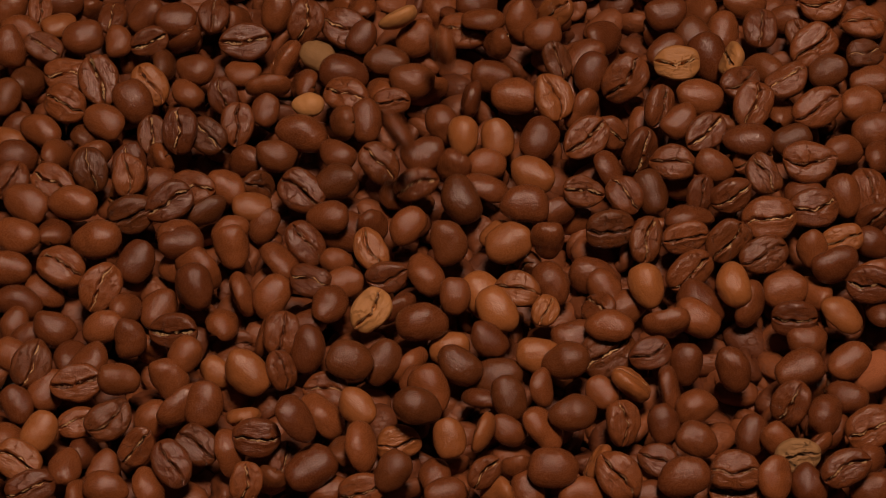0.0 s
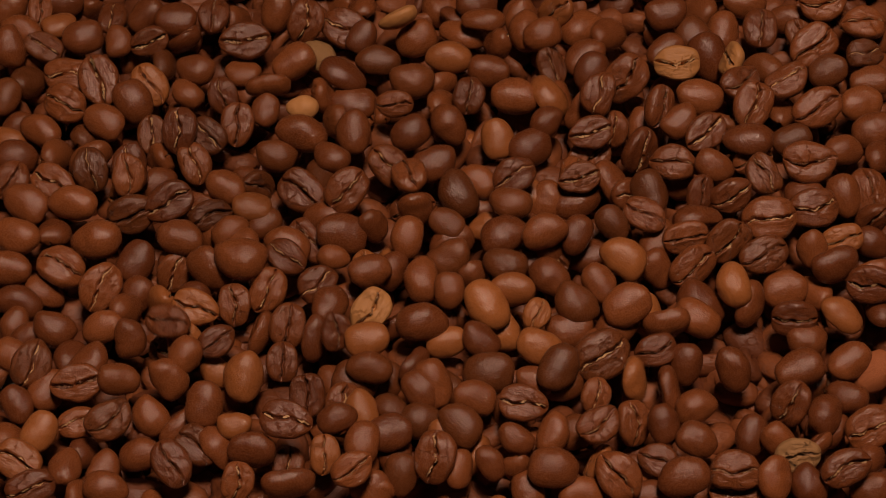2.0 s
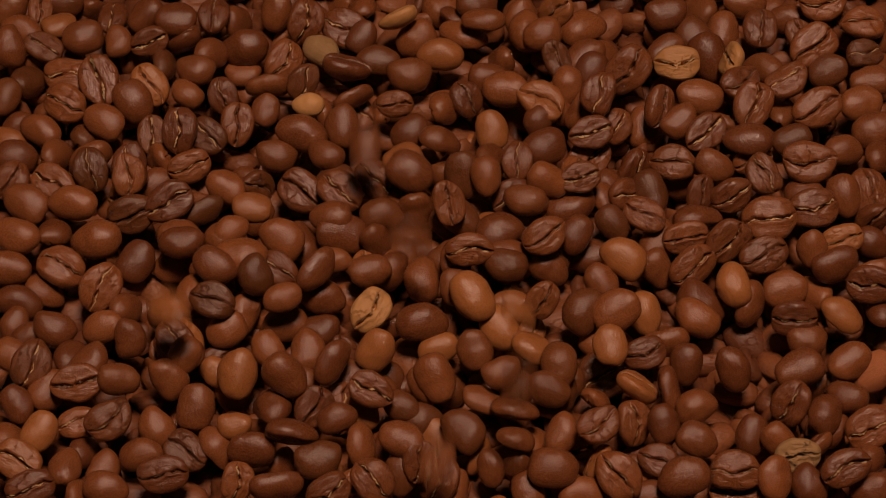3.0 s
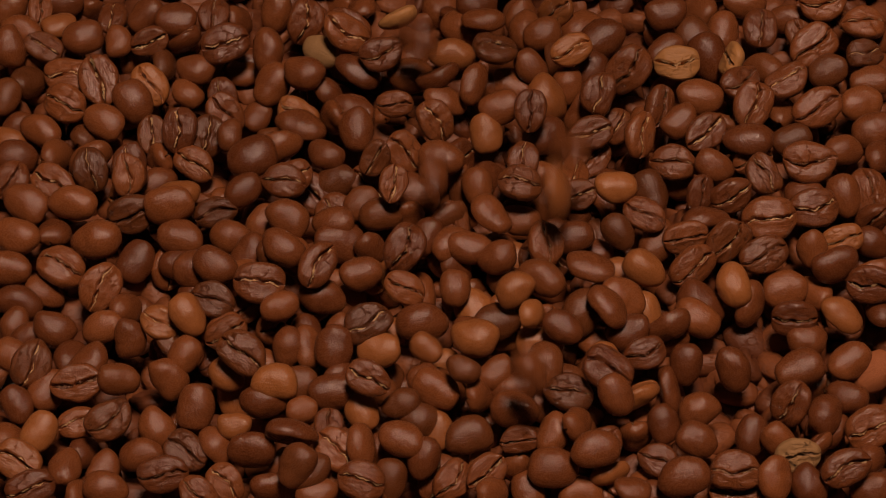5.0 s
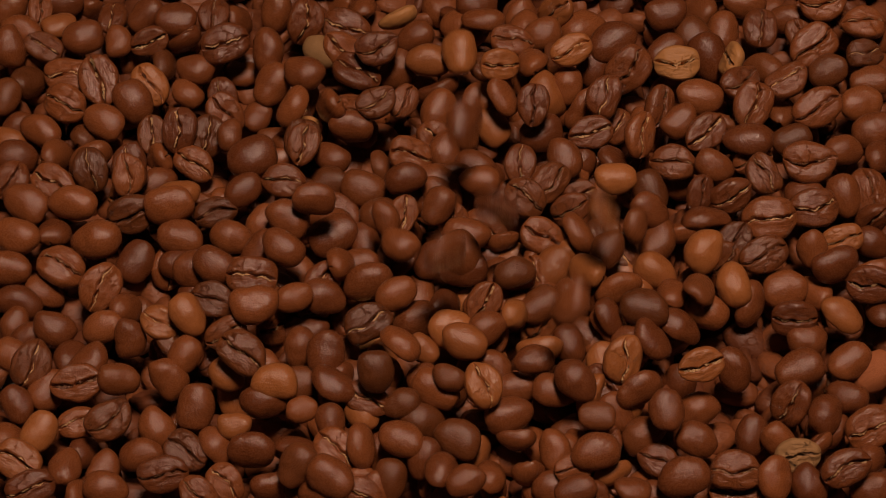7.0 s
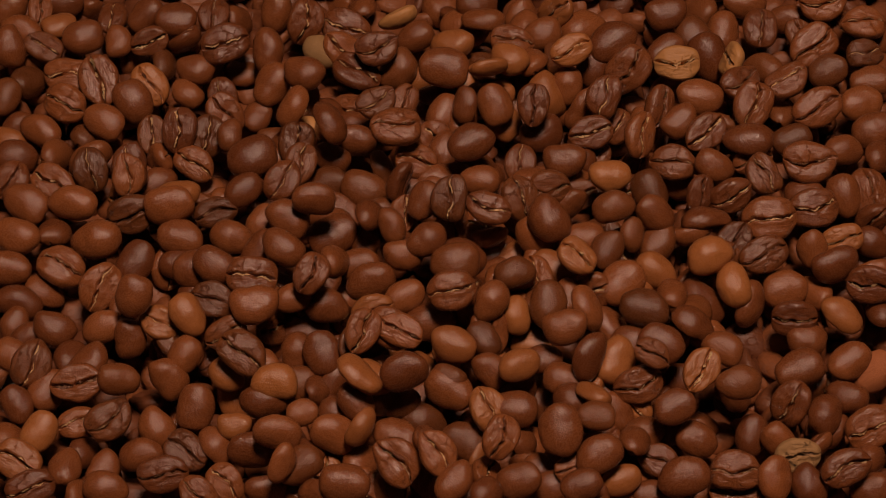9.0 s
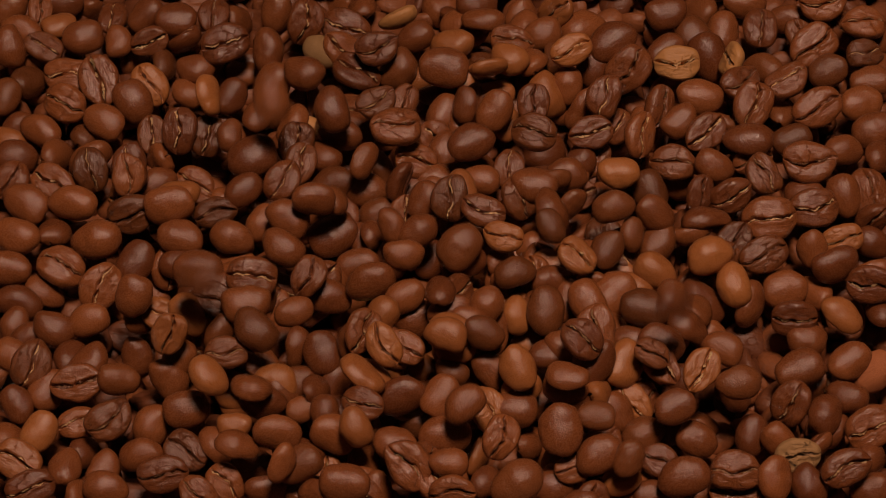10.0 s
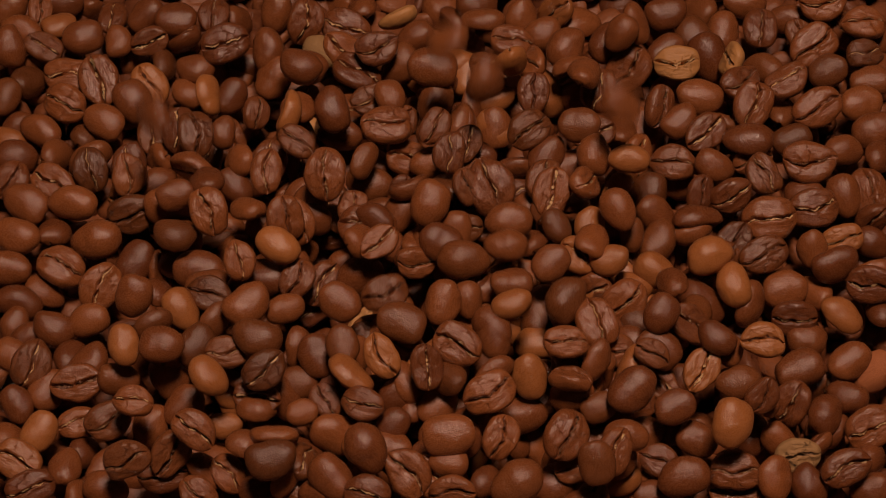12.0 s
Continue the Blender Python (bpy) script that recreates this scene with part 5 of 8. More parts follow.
bean(35.5, -20.2, 6.4, 40, -26, 17, 1.01, MEDIUM, lands=1.75, shoves=((2.16, -2.2, -1.3, -0.2), (4.68, -1.0, 1.6, -0.2, 40, 26, -17), (5.13, -0.9, 3.0, -0.2, 27, 43, -47), (6.29, -2.5, 3.0, -0.2, 42, -20, 9), (6.83, -1.4, 3.8, -0.2, 100, -26, 17), (8.36, -0.7, 5.9, -0.2, 29, -22, 34), (9.75, -2.5, 3.0, -0.2), (11.35, -1.0, 0.9, -0.2), (11.76, -0.5, 0.9, -0.2, -139, -36, 31),))
bean(43.3, -3.7, -1.7, -6, -50, 138, 0.86, MEDIUM, lands=1.60, seen=(1.50, 42.9, -12.1, 10.3), buried=4.77)
bean(22.1, -32.6, 2.6, 20, -31, 55, 0.97, DARK, lands=1.63, shoves=((2.22, -0.2, -3.8, 2.1),), buried=2.63)
bean(14.8, -42.6, 4.2, 149, -6, 172, 0.94, MEDIUM, lands=1.68, shoves=((2.19, -1.6, -1.7, 0.5, 58, -4, 173), (4.71, -1.6, -1.7, 0.5, -42, -2, 175), (5.24, -4.3, -1.7, 0.5), (6.08, -2.7, -3.0, 0.5, -40, 12, -164), (8.33, -1.6, -1.7, 0.5, 36, 0, 0), (10.70, -0.1, -3.0, 0.5, -41, 6, -172),))
bean(5.9, -40.4, 3.1, -42, -13, 171, 0.82, MEDIUM, lands=1.69, shoves=((2.31, 1.6, 0.4, -0.5, 19, -16, 168), (4.68, 1.1, 1.1, -0.5, -55, -36, -127), (5.11, 1.1, 0.4, -0.5, -41, -28, -42)), buried=6.77)
bean(20.5, -48.1, 1.9, 14, -34, 66, 0.84, MEDIUM, lands=1.60, seen=(1.50, 21.8, -47.1, 20.7), shoves=((2.31, 1.6, 0.3, -0.4), (4.63, -0.1, -1.5, 2.0), (5.35, 0.0, -0.3, -0.4), (6.20, 0.9, -2.1, 2.0), (6.72, 0.2, -5.3, 2.0, -8, -34, 102)), buried=8.09)
bean(28.6, -49.3, 6.1, -157, -10, 36, 0.87, MEDIUM, lands=1.78, buried=3.15)
bean(-19.7, -47.4, 6.2, 34, -15, 21, 0.77, MEDIUM, lands=1.76, buried=3.65)
bean(-5.3, -29.4, -1.3, 92, 15, 58, 0.83, MEDIUM, lands=1.80, buried=2.31)
bean(-52.4, -24.6, 5.6, 150, 0, 160, 0.88, MEDIUM, lands=1.83, buried=2.29)
bean(-55.1, -16.4, 2.8, 91, -59, -42, 0.85, LIGHT, lands=1.66, shoves=((2.20, 0.3, -3.6, 0.0), (4.87, 1.0, -7.8, 2.4, -164, 12, -29), (9.88, 0.8, -5.7, 2.4)), buried=10.73)
bean(-50.4, 54.5, 3.2, 49, 28, 42, 0.95, MEDIUM, lands=2.20, buried=3.67)
bean(-30.1, 44.0, 4.7, -138, -53, 57, 0.86, DARK, lands=2.32, buried=3.24)
bean(26.8, 44.6, 3.2, 0, -39, 90, 0.87, MEDIUM, lands=2.15, buried=10.60)
bean(10.0, 20.9, 4.1, 49, 28, 42, 0.90, MEDIUM, lands=2.32, buried=3.29)
bean(21.6, 15.7, 3.6, -42, -30, 167, 0.90, MEDIUM, lands=2.35, shoves=((4.74, 0.2, 2.4, -2.5),), buried=5.10)
bean(20.0, 15.0, -0.8, 45, 35, 68, 0.90, MEDIUM, lands=2.34, buried=4.25)
bean(3.5, 5.0, 4.0, -33, -21, 145, 0.93, DARK, lands=2.24, buried=3.38)
bean(19.2, -18.8, 6.4, -139, -49, 42, 0.78, MEDIUM, lands=2.26, buried=3.10)
bean(-24.5, -14.6, 9.9, 87, -19, 49, 0.98, MEDIUM, lands=2.25, shoves=((4.34, -0.1, 1.8, -0.3, -149, -23, 58),), buried=6.73)
bean(-36.7, -14.0, 7.5, -13, -58, 108, 0.89, DARK, lands=2.12, buried=4.43)
bean(-39.4, -14.4, -0.5, -41, 29, 119, 0.86, DARK, lands=2.13, shoves=((4.32, 1.4, -1.8, 2.1, -137, -20, 36),), buried=5.12)
bean(-41.9, -23.6, 2.8, 38, -21, 22, 0.84, MEDIUM, lands=2.19, shoves=((4.86, 0.0, -0.7, -0.1, -132, -21, 22),), buried=5.12)
bean(-3.9, 1.4, -3.1, 42, 0, 0, 0.88, DARK, lands=2.16, buried=3.49)
bean(19.7, -38.8, 3.6, -41, -28, 164, 0.86, DARK, lands=2.22, buried=3.83)
bean(-33.3, -29.2, 3.6, -24, -34, 127, 0.83, MEDIUM, lands=2.17, buried=4.28)
bean(-25.6, -30.5, 5.2, 7, -27, 79, 0.87, MEDIUM, lands=2.15, shoves=((4.41, 0.3, 3.1, -2.9, 56, -27, 95),), buried=6.69)
bean(-31.7, -40.8, 1.8, 0, 18, 90, 0.90, MEDIUM, lands=2.30, shoves=((4.75, -1.8, -2.1, 2.8, -72, -9, 177), (10.70, -2.9, -0.8, 2.8, 148, -2, 171),))
bean(-12.6, -61.8, 6.7, 159, -33, 140, 0.90, MEDIUM, lands=2.14, shoves=((4.63, -2.0, 0.3, -0.4, 149, -12, 170),), buried=5.25)
bean(-20.7, -63.0, 5.0, -132, -21, 22, 0.83, MEDIUM, lands=2.30, buried=4.23)
bean(-7.6, -52.6, 7.0, -23, -9, 161, 0.87, MEDIUM, lands=2.27, shoves=((8.40, -1.1, 2.6, -2.6), (9.71, -1.1, 0.6, -2.6), (10.80, -2.1, -0.0, -2.6)))
bean(-4.5, -56.0, 4.7, -160, -49, 75, 0.82, MEDIUM, lands=2.22, shoves=((4.34, 1.0, 0.7, -0.1, 9, -41, 77), (5.34, 0.5, -0.5, -0.1), (6.85, 1.0, 0.7, -0.1),), buried=8.54)
bean(-51.4, -26.3, 3.5, 162, -24, 134, 0.84, DARK, lands=2.29, buried=9.64)
bean(-51.8, -4.5, 6.8, 42, -3, 4, 0.91, MEDIUM, lands=2.21, buried=3.60)
bean(-49.2, -14.2, 1.9, -14, -23, 111, 0.90, MEDIUM, lands=2.20, buried=3.10)
bean(-11.8, 7.8, 8.5, 42, -7, 8, 0.93, DARK, lands=2.25, buried=2.84)
bean(0.1, 20.1, 6.5, 102, -4, -4, 1.01, DARK, lands=2.23, buried=2.64)
bean(13.3, -37.8, 8.3, 42, -9, 6, 0.86, MEDIUM, lands=2.33, buried=2.68)
bean(2.3, -4.2, 6.5, 38, -52, 122, 0.97, MEDIUM, lands=2.28, buried=2.77)
bean(-27.9, -36.7, 7.8, 41, -17, 12, 0.94, DARK, lands=2.27, buried=2.74)
bean(-22.9, -56.1, 7.5, 41, 1, 14, 0.87, DARK, lands=2.18, shoves=((2.83, 0.6, -2.2, 0.4), (4.85, -1.3, -4.7, 0.4)), buried=5.25)
bean(-19.6, -38.7, 1.7, 91, -50, 42, 0.82, MEDIUM, lands=2.17, buried=2.76)
bean(3.9, -31.0, 5.8, 26, -41, 49, 0.83, MEDIUM, lands=2.31, shoves=((2.70, 2.1, 0.1, -0.2, -19, -45, 119),), buried=4.59)
bean(-8.1, 21.3, 3.7, 40, -11, 17, 0.86, LIGHT, lands=2.83, buried=3.40)
bean(15.3, 20.2, 4.8, -174, -30, 79, 0.85, MEDIUM, lands=2.67, shoves=((4.42, 1.0, -2.9, 2.9), (5.15, -1.4, -4.5, 2.9), (6.67, 0.4, -3.7, 2.9), (9.67, -1.8, -2.9, 0.5), (10.65, -0.7, -3.7, 0.5, 150, -2, 162), (11.36, 0.8, -8.5, 2.9, 22, -9, 155), (11.80, -0.1, -2.1, 0.5, -132, -4, -170)))
bean(8.8, 13.9, 7.0, -8, -36, 102, 0.85, MEDIUM, lands=2.81, shoves=((4.54, -1.7, -1.0, -2.2), (5.24, -1.7, -1.7, 0.2), (6.80, -1.2, -1.7, 0.2, 42, 0, 0), (10.72, 0.8, 6.1, -4.6), (11.20, 0.1, 5.4, -2.2), (11.68, -1.0, 7.9, -2.2, 97, 54, 137),))
bean(4.2, 16.2, 4.7, -6, -58, 99, 1.01, DARK, lands=2.64, buried=3.29)
bean(5.1, -5.7, 6.5, -128, -6, 1, 0.95, MEDIUM, lands=2.77, shoves=((4.73, 0.0, 2.0, -2.2, 42, 10, -5), (5.20, -0.5, 5.8, -2.2)), buried=7.10)
bean(13.0, -4.6, 2.8, -44, -18, -177, 0.86, MEDIUM, lands=2.80, shoves=((4.76, -2.3, -2.6, 2.1, -44, 25, -176), (5.08, -2.2, 1.1, -0.3)), buried=5.74)
bean(1.2, 4.1, 9.1, -179, -45, 104, 0.92, MEDIUM, lands=2.70, buried=3.38)
bean(-6.2, 14.5, 6.4, -38, -20, 157, 1.02, MEDIUM, lands=2.84, buried=3.27)
bean(-30.8, -20.0, 8.6, 30, -6, 21, 0.77, MEDIUM, lands=2.66, shoves=((4.47, -0.5, -1.8, -0.4), (5.25, 1.9, 2.4, -2.8), (9.69, 2.3, -3.2, -0.4), (11.14, 0.6, -2.5, -0.4)))
bean(-44.4, -20.3, 8.1, 151, -10, 162, 0.91, DARK, lands=2.60, seen=(2.50, -46.7, -32.0, 20.1), shoves=((10.63, -0.6, 1.1, 0.4),))
bean(-44.4, -12.1, 8.6, -37, -16, 154, 0.96, MEDIUM, lands=2.71, buried=9.64)
bean(11.1, -37.6, 7.2, 39, -8, 19, 0.76, MEDIUM, lands=2.68, shoves=((4.87, -1.0, 2.2, -2.8, 29, -22, 34), (5.22, -1.0, 0.3, -0.4),), buried=6.17)
bean(21.9, -34.4, 5.7, 0, -26, 90, 0.94, DARK, lands=2.63, shoves=((4.66, -2.7, -0.3, 0.4), (5.11, -2.5, 2.3, -2.0, 18, -3, 10),), buried=6.26)
bean(31.5, -31.6, 8.1, -4, -29, 96, 0.82, LIGHT, lands=2.73, buried=4.46)
bean(-29.5, -38.0, 6.9, -35, -42, 147, 0.94, MEDIUM, lands=2.74, buried=4.10)
bean(-20.6, -35.0, 7.3, 85, -37, 51, 0.94, MEDIUM, lands=2.79, buried=4.34)
bean(-13.4, -42.8, 8.7, 144, -23, 160, 0.88, MEDIUM, lands=2.76, shoves=((4.38, -0.6, 2.6, 0.1),), buried=6.69)
bean(-46.8, 52.5, 7.8, -145, -12, 16, 1.07, MEDIUM, lands=3.67)
bean(-37.6, 51.0, 7.2, 0, -42, 90, 0.97, MEDIUM, lands=3.45)
bean(-29.8, 42.3, 8.7, -39, -1, 155, 0.95, MEDIUM, lands=3.24, shoves=((10.77, 0.5, 2.1, -0.3),))
bean(-44.5, 26.6, 5.8, 0, -36, 90, 0.73, MEDIUM, lands=4.16, shoves=((9.70, 0.3, -2.4, 2.4), (10.29, -1.1, -1.5, 2.4)))
bean(-39.0, 17.2, 9.4, 23, -9, 19, 1.06, MEDIUM, lands=3.31, buried=10.25)
bean(-40.4, 9.7, 7.3, 29, -22, 34, 0.84, MEDIUM, lands=3.85, shoves=((10.27, -2.1, 2.6, -2.7), (10.77, -2.1, 3.4, -2.7, -32, -36, 142)))
bean(-32.2, 10.7, 8.8, 144, -3, 169, 0.91, MEDIUM, lands=4.50, shoves=((8.77, -0.0, 0.3, -0.4, -157, -29, 49), (10.38, -2.5, 3.5, -0.4, 166, 37, -96), (10.87, -3.2, 5.6, -0.4),))
bean(-37.5, -33.7, 8.3, 151, -22, 146, 1.06, DARK, lands=3.56, buried=9.76)
bean(-31.3, -40.6, 8.4, -42, -3, 176, 0.88, LIGHT, lands=4.10, shoves=((9.65, -0.5, 3.7, -4.7),), buried=10.23)
bean(-29.6, -28.3, 3.3, 9, -41, 77, 0.82, MEDIUM, lands=4.28, shoves=((6.82, 2.2, -0.4, 0.5), (8.67, 1.7, -1.8, 0.5), (9.77, 2.2, -0.4, 0.5, 65, -43, 83)))
bean(-26.1, -45.1, 5.8, 36, -6, 8, 0.62, MEDIUM, lands=3.99, shoves=((8.67, 0.3, -2.8, 2.7), (9.59, -0.2, 1.6, -2.1), (10.58, 0.1, -0.9, 0.3)))
bean(-26.1, -60.8, 9.7, 29, -46, 45, 0.85, DARK, lands=4.73, shoves=((8.45, 0.5, 0.2, -0.3, 38, -20, 23), (10.08, 0.7, 3.2, -2.7, 149, -21, -105),))
bean(-44.1, -63.1, 4.2, 156, -32, 146, 0.78, MEDIUM, lands=4.66)
bean(-48.3, -24.9, 9.3, 7, -36, 135, 0.90, LIGHT, lands=3.10, seen=(3.00, -50.1, -33.6, 21.3), shoves=((10.69, -1.5, 1.9, -0.6),))
bean(-48.2, -10.3, 5.0, -42, -7, 173, 1.00, MEDIUM, lands=3.60)
bean(-21.1, 56.2, 7.4, 147, -33, 167, 1.09, MEDIUM, lands=3.13, buried=6.82)
bean(-13.2, 49.2, 7.5, -140, -13, 15, 0.97, MEDIUM, lands=4.61, shoves=((6.73, -0.9, 1.4, 0.4),))
bean(-1.1, 43.0, 6.4, 134, -26, 3, 0.98, MEDIUM, lands=3.92, shoves=((5.25, 0.6, 2.6, 0.0),), buried=6.82)
bean(11.0, 48.6, 9.4, 176, -15, -173, 0.98, DARK, lands=3.51, buried=5.60)
bean(27.5, 48.4, 9.6, -144, -15, 20, 0.92, LIGHT, lands=4.39, buried=10.22)
bean(34.7, 58.1, 4.5, 38, -20, 23, 1.10, MEDIUM, lands=4.70, shoves=((5.18, 2.1, -3.6, 2.4),))
bean(19.0, 48.7, 4.4, -35, -41, 146, 0.89, MEDIUM, lands=4.68, buried=5.33)
bean(-31.0, 35.1, 3.2, 152, -20, 157, 0.92, LIGHT, lands=3.96, buried=5.30)
bean(-24.0, 41.8, 3.4, 27, -38, 144, 0.86, MEDIUM, lands=3.54, buried=5.30)
bean(-23.2, 34.9, 2.6, 94, -54, -57, 0.93, MEDIUM, lands=3.47, shoves=((5.24, -0.4, -1.3, 4.5),), buried=7.92)
bean(-1.6, 28.9, 7.6, 158, -51, 139, 0.95, MEDIUM, lands=4.64, buried=5.17)
bean(6.7, 41.4, 6.3, 75, -28, 68, 0.97, MEDIUM, lands=4.12, buried=5.28)
bean(18.1, 30.6, 9.2, -176, -42, 83, 0.92, MEDIUM, lands=3.78, shoves=((5.31, 0.7, 2.1, -0.4), (10.65, 0.8, 5.5, -0.4)))
bean(12.1, 35.7, 5.1, 41, -17, 12, 0.91, MEDIUM, lands=4.52, shoves=((5.26, -0.1, -3.5, 2.6, -5, -47, 97), (6.86, 0.6, 0.8, 2.6, 34, -40, 131), (8.44, -1.2, 0.7, 0.2, -17, -39, 116), (9.83, -1.2, -1.0, 0.2, 26, -40, 49), (10.80, -0.6, 0.7, 0.2, -10, -46, 104),), buried=11.27)
bean(40.5, 25.1, 7.3, -142, -36, 78, 0.98, MEDIUM, lands=3.20, buried=10.80)
bean(-34.2, 21.4, 6.8, 104, -26, 3, 1.08, MEDIUM, lands=3.76, buried=5.30)
bean(-13.7, 17.4, 8.5, -139, -49, 43, 0.82, DARK, lands=4.41, shoves=((5.15, 2.2, 5.3, -2.9, 38, -53, 123),), buried=6.60)
bean(-8.1, 22.5, 4.9, 153, -44, 150, 0.94, MEDIUM, lands=3.40, shoves=((6.75, 1.2, -1.0, 0.2, 146, -22, -180), (8.65, 2.4, -2.6, 0.2), (11.24, 0.6, -1.8, 0.2)))
bean(-0.5, 17.3, 8.5, -41, -10, 169, 0.94, MEDIUM, lands=4.30, buried=5.35)
bean(3.6, 22.7, 3.9, -122, 32, 57, 0.90, MEDIUM, lands=3.29, buried=5.33)
bean(-31.0, 14.6, 5.5, -138, -3, 30, 0.95, MEDIUM, lands=4.48, buried=5.30)
bean(-30.8, 1.1, 8.2, -35, -25, 148, 0.92, MEDIUM, lands=3.58, shoves=((10.10, 1.7, -0.4, 0.4, 28, -35, 141),), buried=10.62)
bean(-10.1, 8.9, 9.8, -160, -39, 77, 0.79, MEDIUM, lands=3.27, shoves=((5.34, 2.3, -2.9, -0.2),), buried=6.60)
bean(-16.7, 11.6, 1.2, 36, -29, 29, 0.82, DARK, lands=3.10, seen=(3.00, -15.6, 10.7, 18.5), buried=5.14)
bean(-7.7, -6.2, 7.1, -159, -37, 58, 1.01, MEDIUM, lands=3.69, shoves=((5.11, -1.2, 4.1, -0.4),), buried=6.82)
bean(-3.3, -0.6, 4.2, 24, -35, 52, 0.85, MEDIUM, lands=3.49, shoves=((5.12, 1.7, -3.2, 1.9),), buried=6.80)
bean(1.2, 4.9, 3.6, 96, -10, 31, 0.86, DARK, lands=3.38, shoves=((5.08, 0.6, -0.4, 2.9, -155, 0, 0),), buried=6.80)
bean(-35.5, -16.8, 9.0, 144, -3, 176, 1.01, MEDIUM, lands=4.43, shoves=((5.16, -1.6, 1.9, -0.5), (9.64, -1.9, 4.0, -2.9), (10.24, -3.5, 2.6, -0.5, 101, -1, 13), (10.73, -1.4, 1.5, -2.9)))
bean(-38.7, -4.7, 2.9, 25, -37, 52, 0.97, MEDIUM, lands=3.22, shoves=((5.26, 2.3, 0.3, 0.6),), buried=9.76)
bean(-33.8, -7.1, 6.3, -135, 26, 65, 0.86, DARK, lands=4.01, buried=5.12)
bean(-31.2, -9.5, 10.7, -38, -20, 157, 0.92, MEDIUM, lands=3.90, shoves=((10.09, 1.6, 0.7, 0.1, -23, -30, 125),), buried=10.60)
bean(-36.5, 5.3, 2.0, 25, -27, 44, 0.82, MEDIUM, lands=4.32)
bean(-7.5, -17.0, 7.7, 149, -28, 164, 0.85, MEDIUM, lands=3.10, seen=(3.00, -6.3, -17.1, 22.4), shoves=((5.22, -1.6, -1.5, 0.1, 38, -20, 23), (8.50, 0.0, -2.3, 0.1), (10.65, -1.1, -1.5, 0.1), (11.27, -2.8, 0.5, -2.3),), buried=11.81)
bean(1.8, -2.2, 4.3, 36, -8, 32, 0.87, MEDIUM, lands=3.33, buried=5.26)
bean(-41.4, -26.7, 5.6, -131, -22, 21, 0.88, DARK, lands=3.36, shoves=((9.74, -1.0, -0.4, 0.5, 85, -38, 51), (10.85, -2.3, 2.4, 0.5)))
bean(-19.9, -25.6, 4.3, 26, -41, 49, 0.77, MEDIUM, lands=4.55, buried=5.32)
bean(-10.3, -22.6, 0.7, 41, -1, 13, 0.78, LIGHT, lands=4.75, buried=5.32)
bean(15.5, 10.1, 8.6, 158, -9, 175, 0.93, DARK, lands=4.25, shoves=((5.13, 1.8, -0.1, -2.4), (6.67, 1.0, -4.0, 0.0, 154, -28, 150), (8.64, -0.1, -4.0, 0.0, 172, -42, 118), (9.83, 0.0, -1.7, -2.4)), buried=10.64)
bean(9.7, 2.0, 8.0, 33, -19, 132, 0.95, MEDIUM, lands=3.72, shoves=((5.20, 1.7, -0.8, 0.0, 128, -6, -168), (5.78, -1.1, 0.8, 0.0, 148, -17, 155),), buried=6.80)
bean(34.8, 8.6, 9.2, 25, 0, 0, 0.87, LIGHT, lands=4.79, shoves=((6.74, 0.1, 2.4, -0.0), (8.83, -1.0, 3.2, -0.0), (9.65, 0.8, 4.0, -0.0), (10.83, 0.2, 4.7, -0.0, 89, -26, 45)), buried=11.64)
bean(39.5, -10.0, 5.5, -38, -20, 157, 0.91, LIGHT, lands=4.77, shoves=((5.27, 1.5, -1.8, 0.4), (6.18, 3.7, -2.6, 0.4), (6.74, 2.1, -1.1, 0.4)))
bean(28.8, -10.9, 7.4, 19, -10, 168, 0.99, MEDIUM, lands=4.05, shoves=((5.18, -0.3, -3.7, 2.6, 109, 48, 165),), buried=6.13)
bean(19.3, -14.6, 8.1, -36, -8, 148, 0.96, DARK, lands=4.21, buried=5.28)
bean(13.7, -18.6, 8.6, 39, -30, 21, 0.84, LIGHT, lands=4.82, shoves=((5.29, 0.5, -0.4, -0.4, 28, -44, 47),), buried=5.60)
bean(17.3, -24.3, 8.7, 55, 36, 53, 0.78, LIGHT, lands=3.10, seen=(3.00, 14.1, -33.8, 20.7), shoves=((5.65, -1.1, -1.1, -0.4), (6.13, -1.5, 3.1, -2.8), (6.60, -3.2, 0.3, -0.4), (8.57, -3.1, 1.6, -2.8, 8, -44, 104), (10.77, -3.6, 3.8, -2.8),), buried=11.16)
bean(31.9, -22.6, 9.1, 36, -20, 126, 0.96, MEDIUM, lands=4.07, buried=5.23)
bean(22.7, -27.2, 7.9, -39, -24, 160, 0.82, MEDIUM, lands=3.87, shoves=((5.15, 1.6, 0.3, -0.4, -17, -39, 116),), buried=6.63)
bean(10.5, -21.1, 2.3, 41, 1, 14, 0.96, DARK, lands=3.18, buried=5.19)
bean(6.1, -25.7, 5.3, 16, -25, 176, 0.88, MEDIUM, lands=3.81, buried=5.19)
bean(35.7, -25.0, 3.6, 42, -19, 10, 0.88, MEDIUM, lands=4.46, shoves=((5.27, -0.2, -1.8, 2.1, -146, -15, 21),), buried=6.34)
bean(43.7, -23.2, 3.1, 102, -29, 15, 0.95, MEDIUM, lands=3.94, shoves=((6.88, 1.9, -1.2, 2.3, 18, -29, 165), (8.63, 4.7, -0.5, 2.3), (9.66, 3.5, -1.2, 2.3), (10.83, 3.5, -1.2, 2.3, 161, -35, 157)))
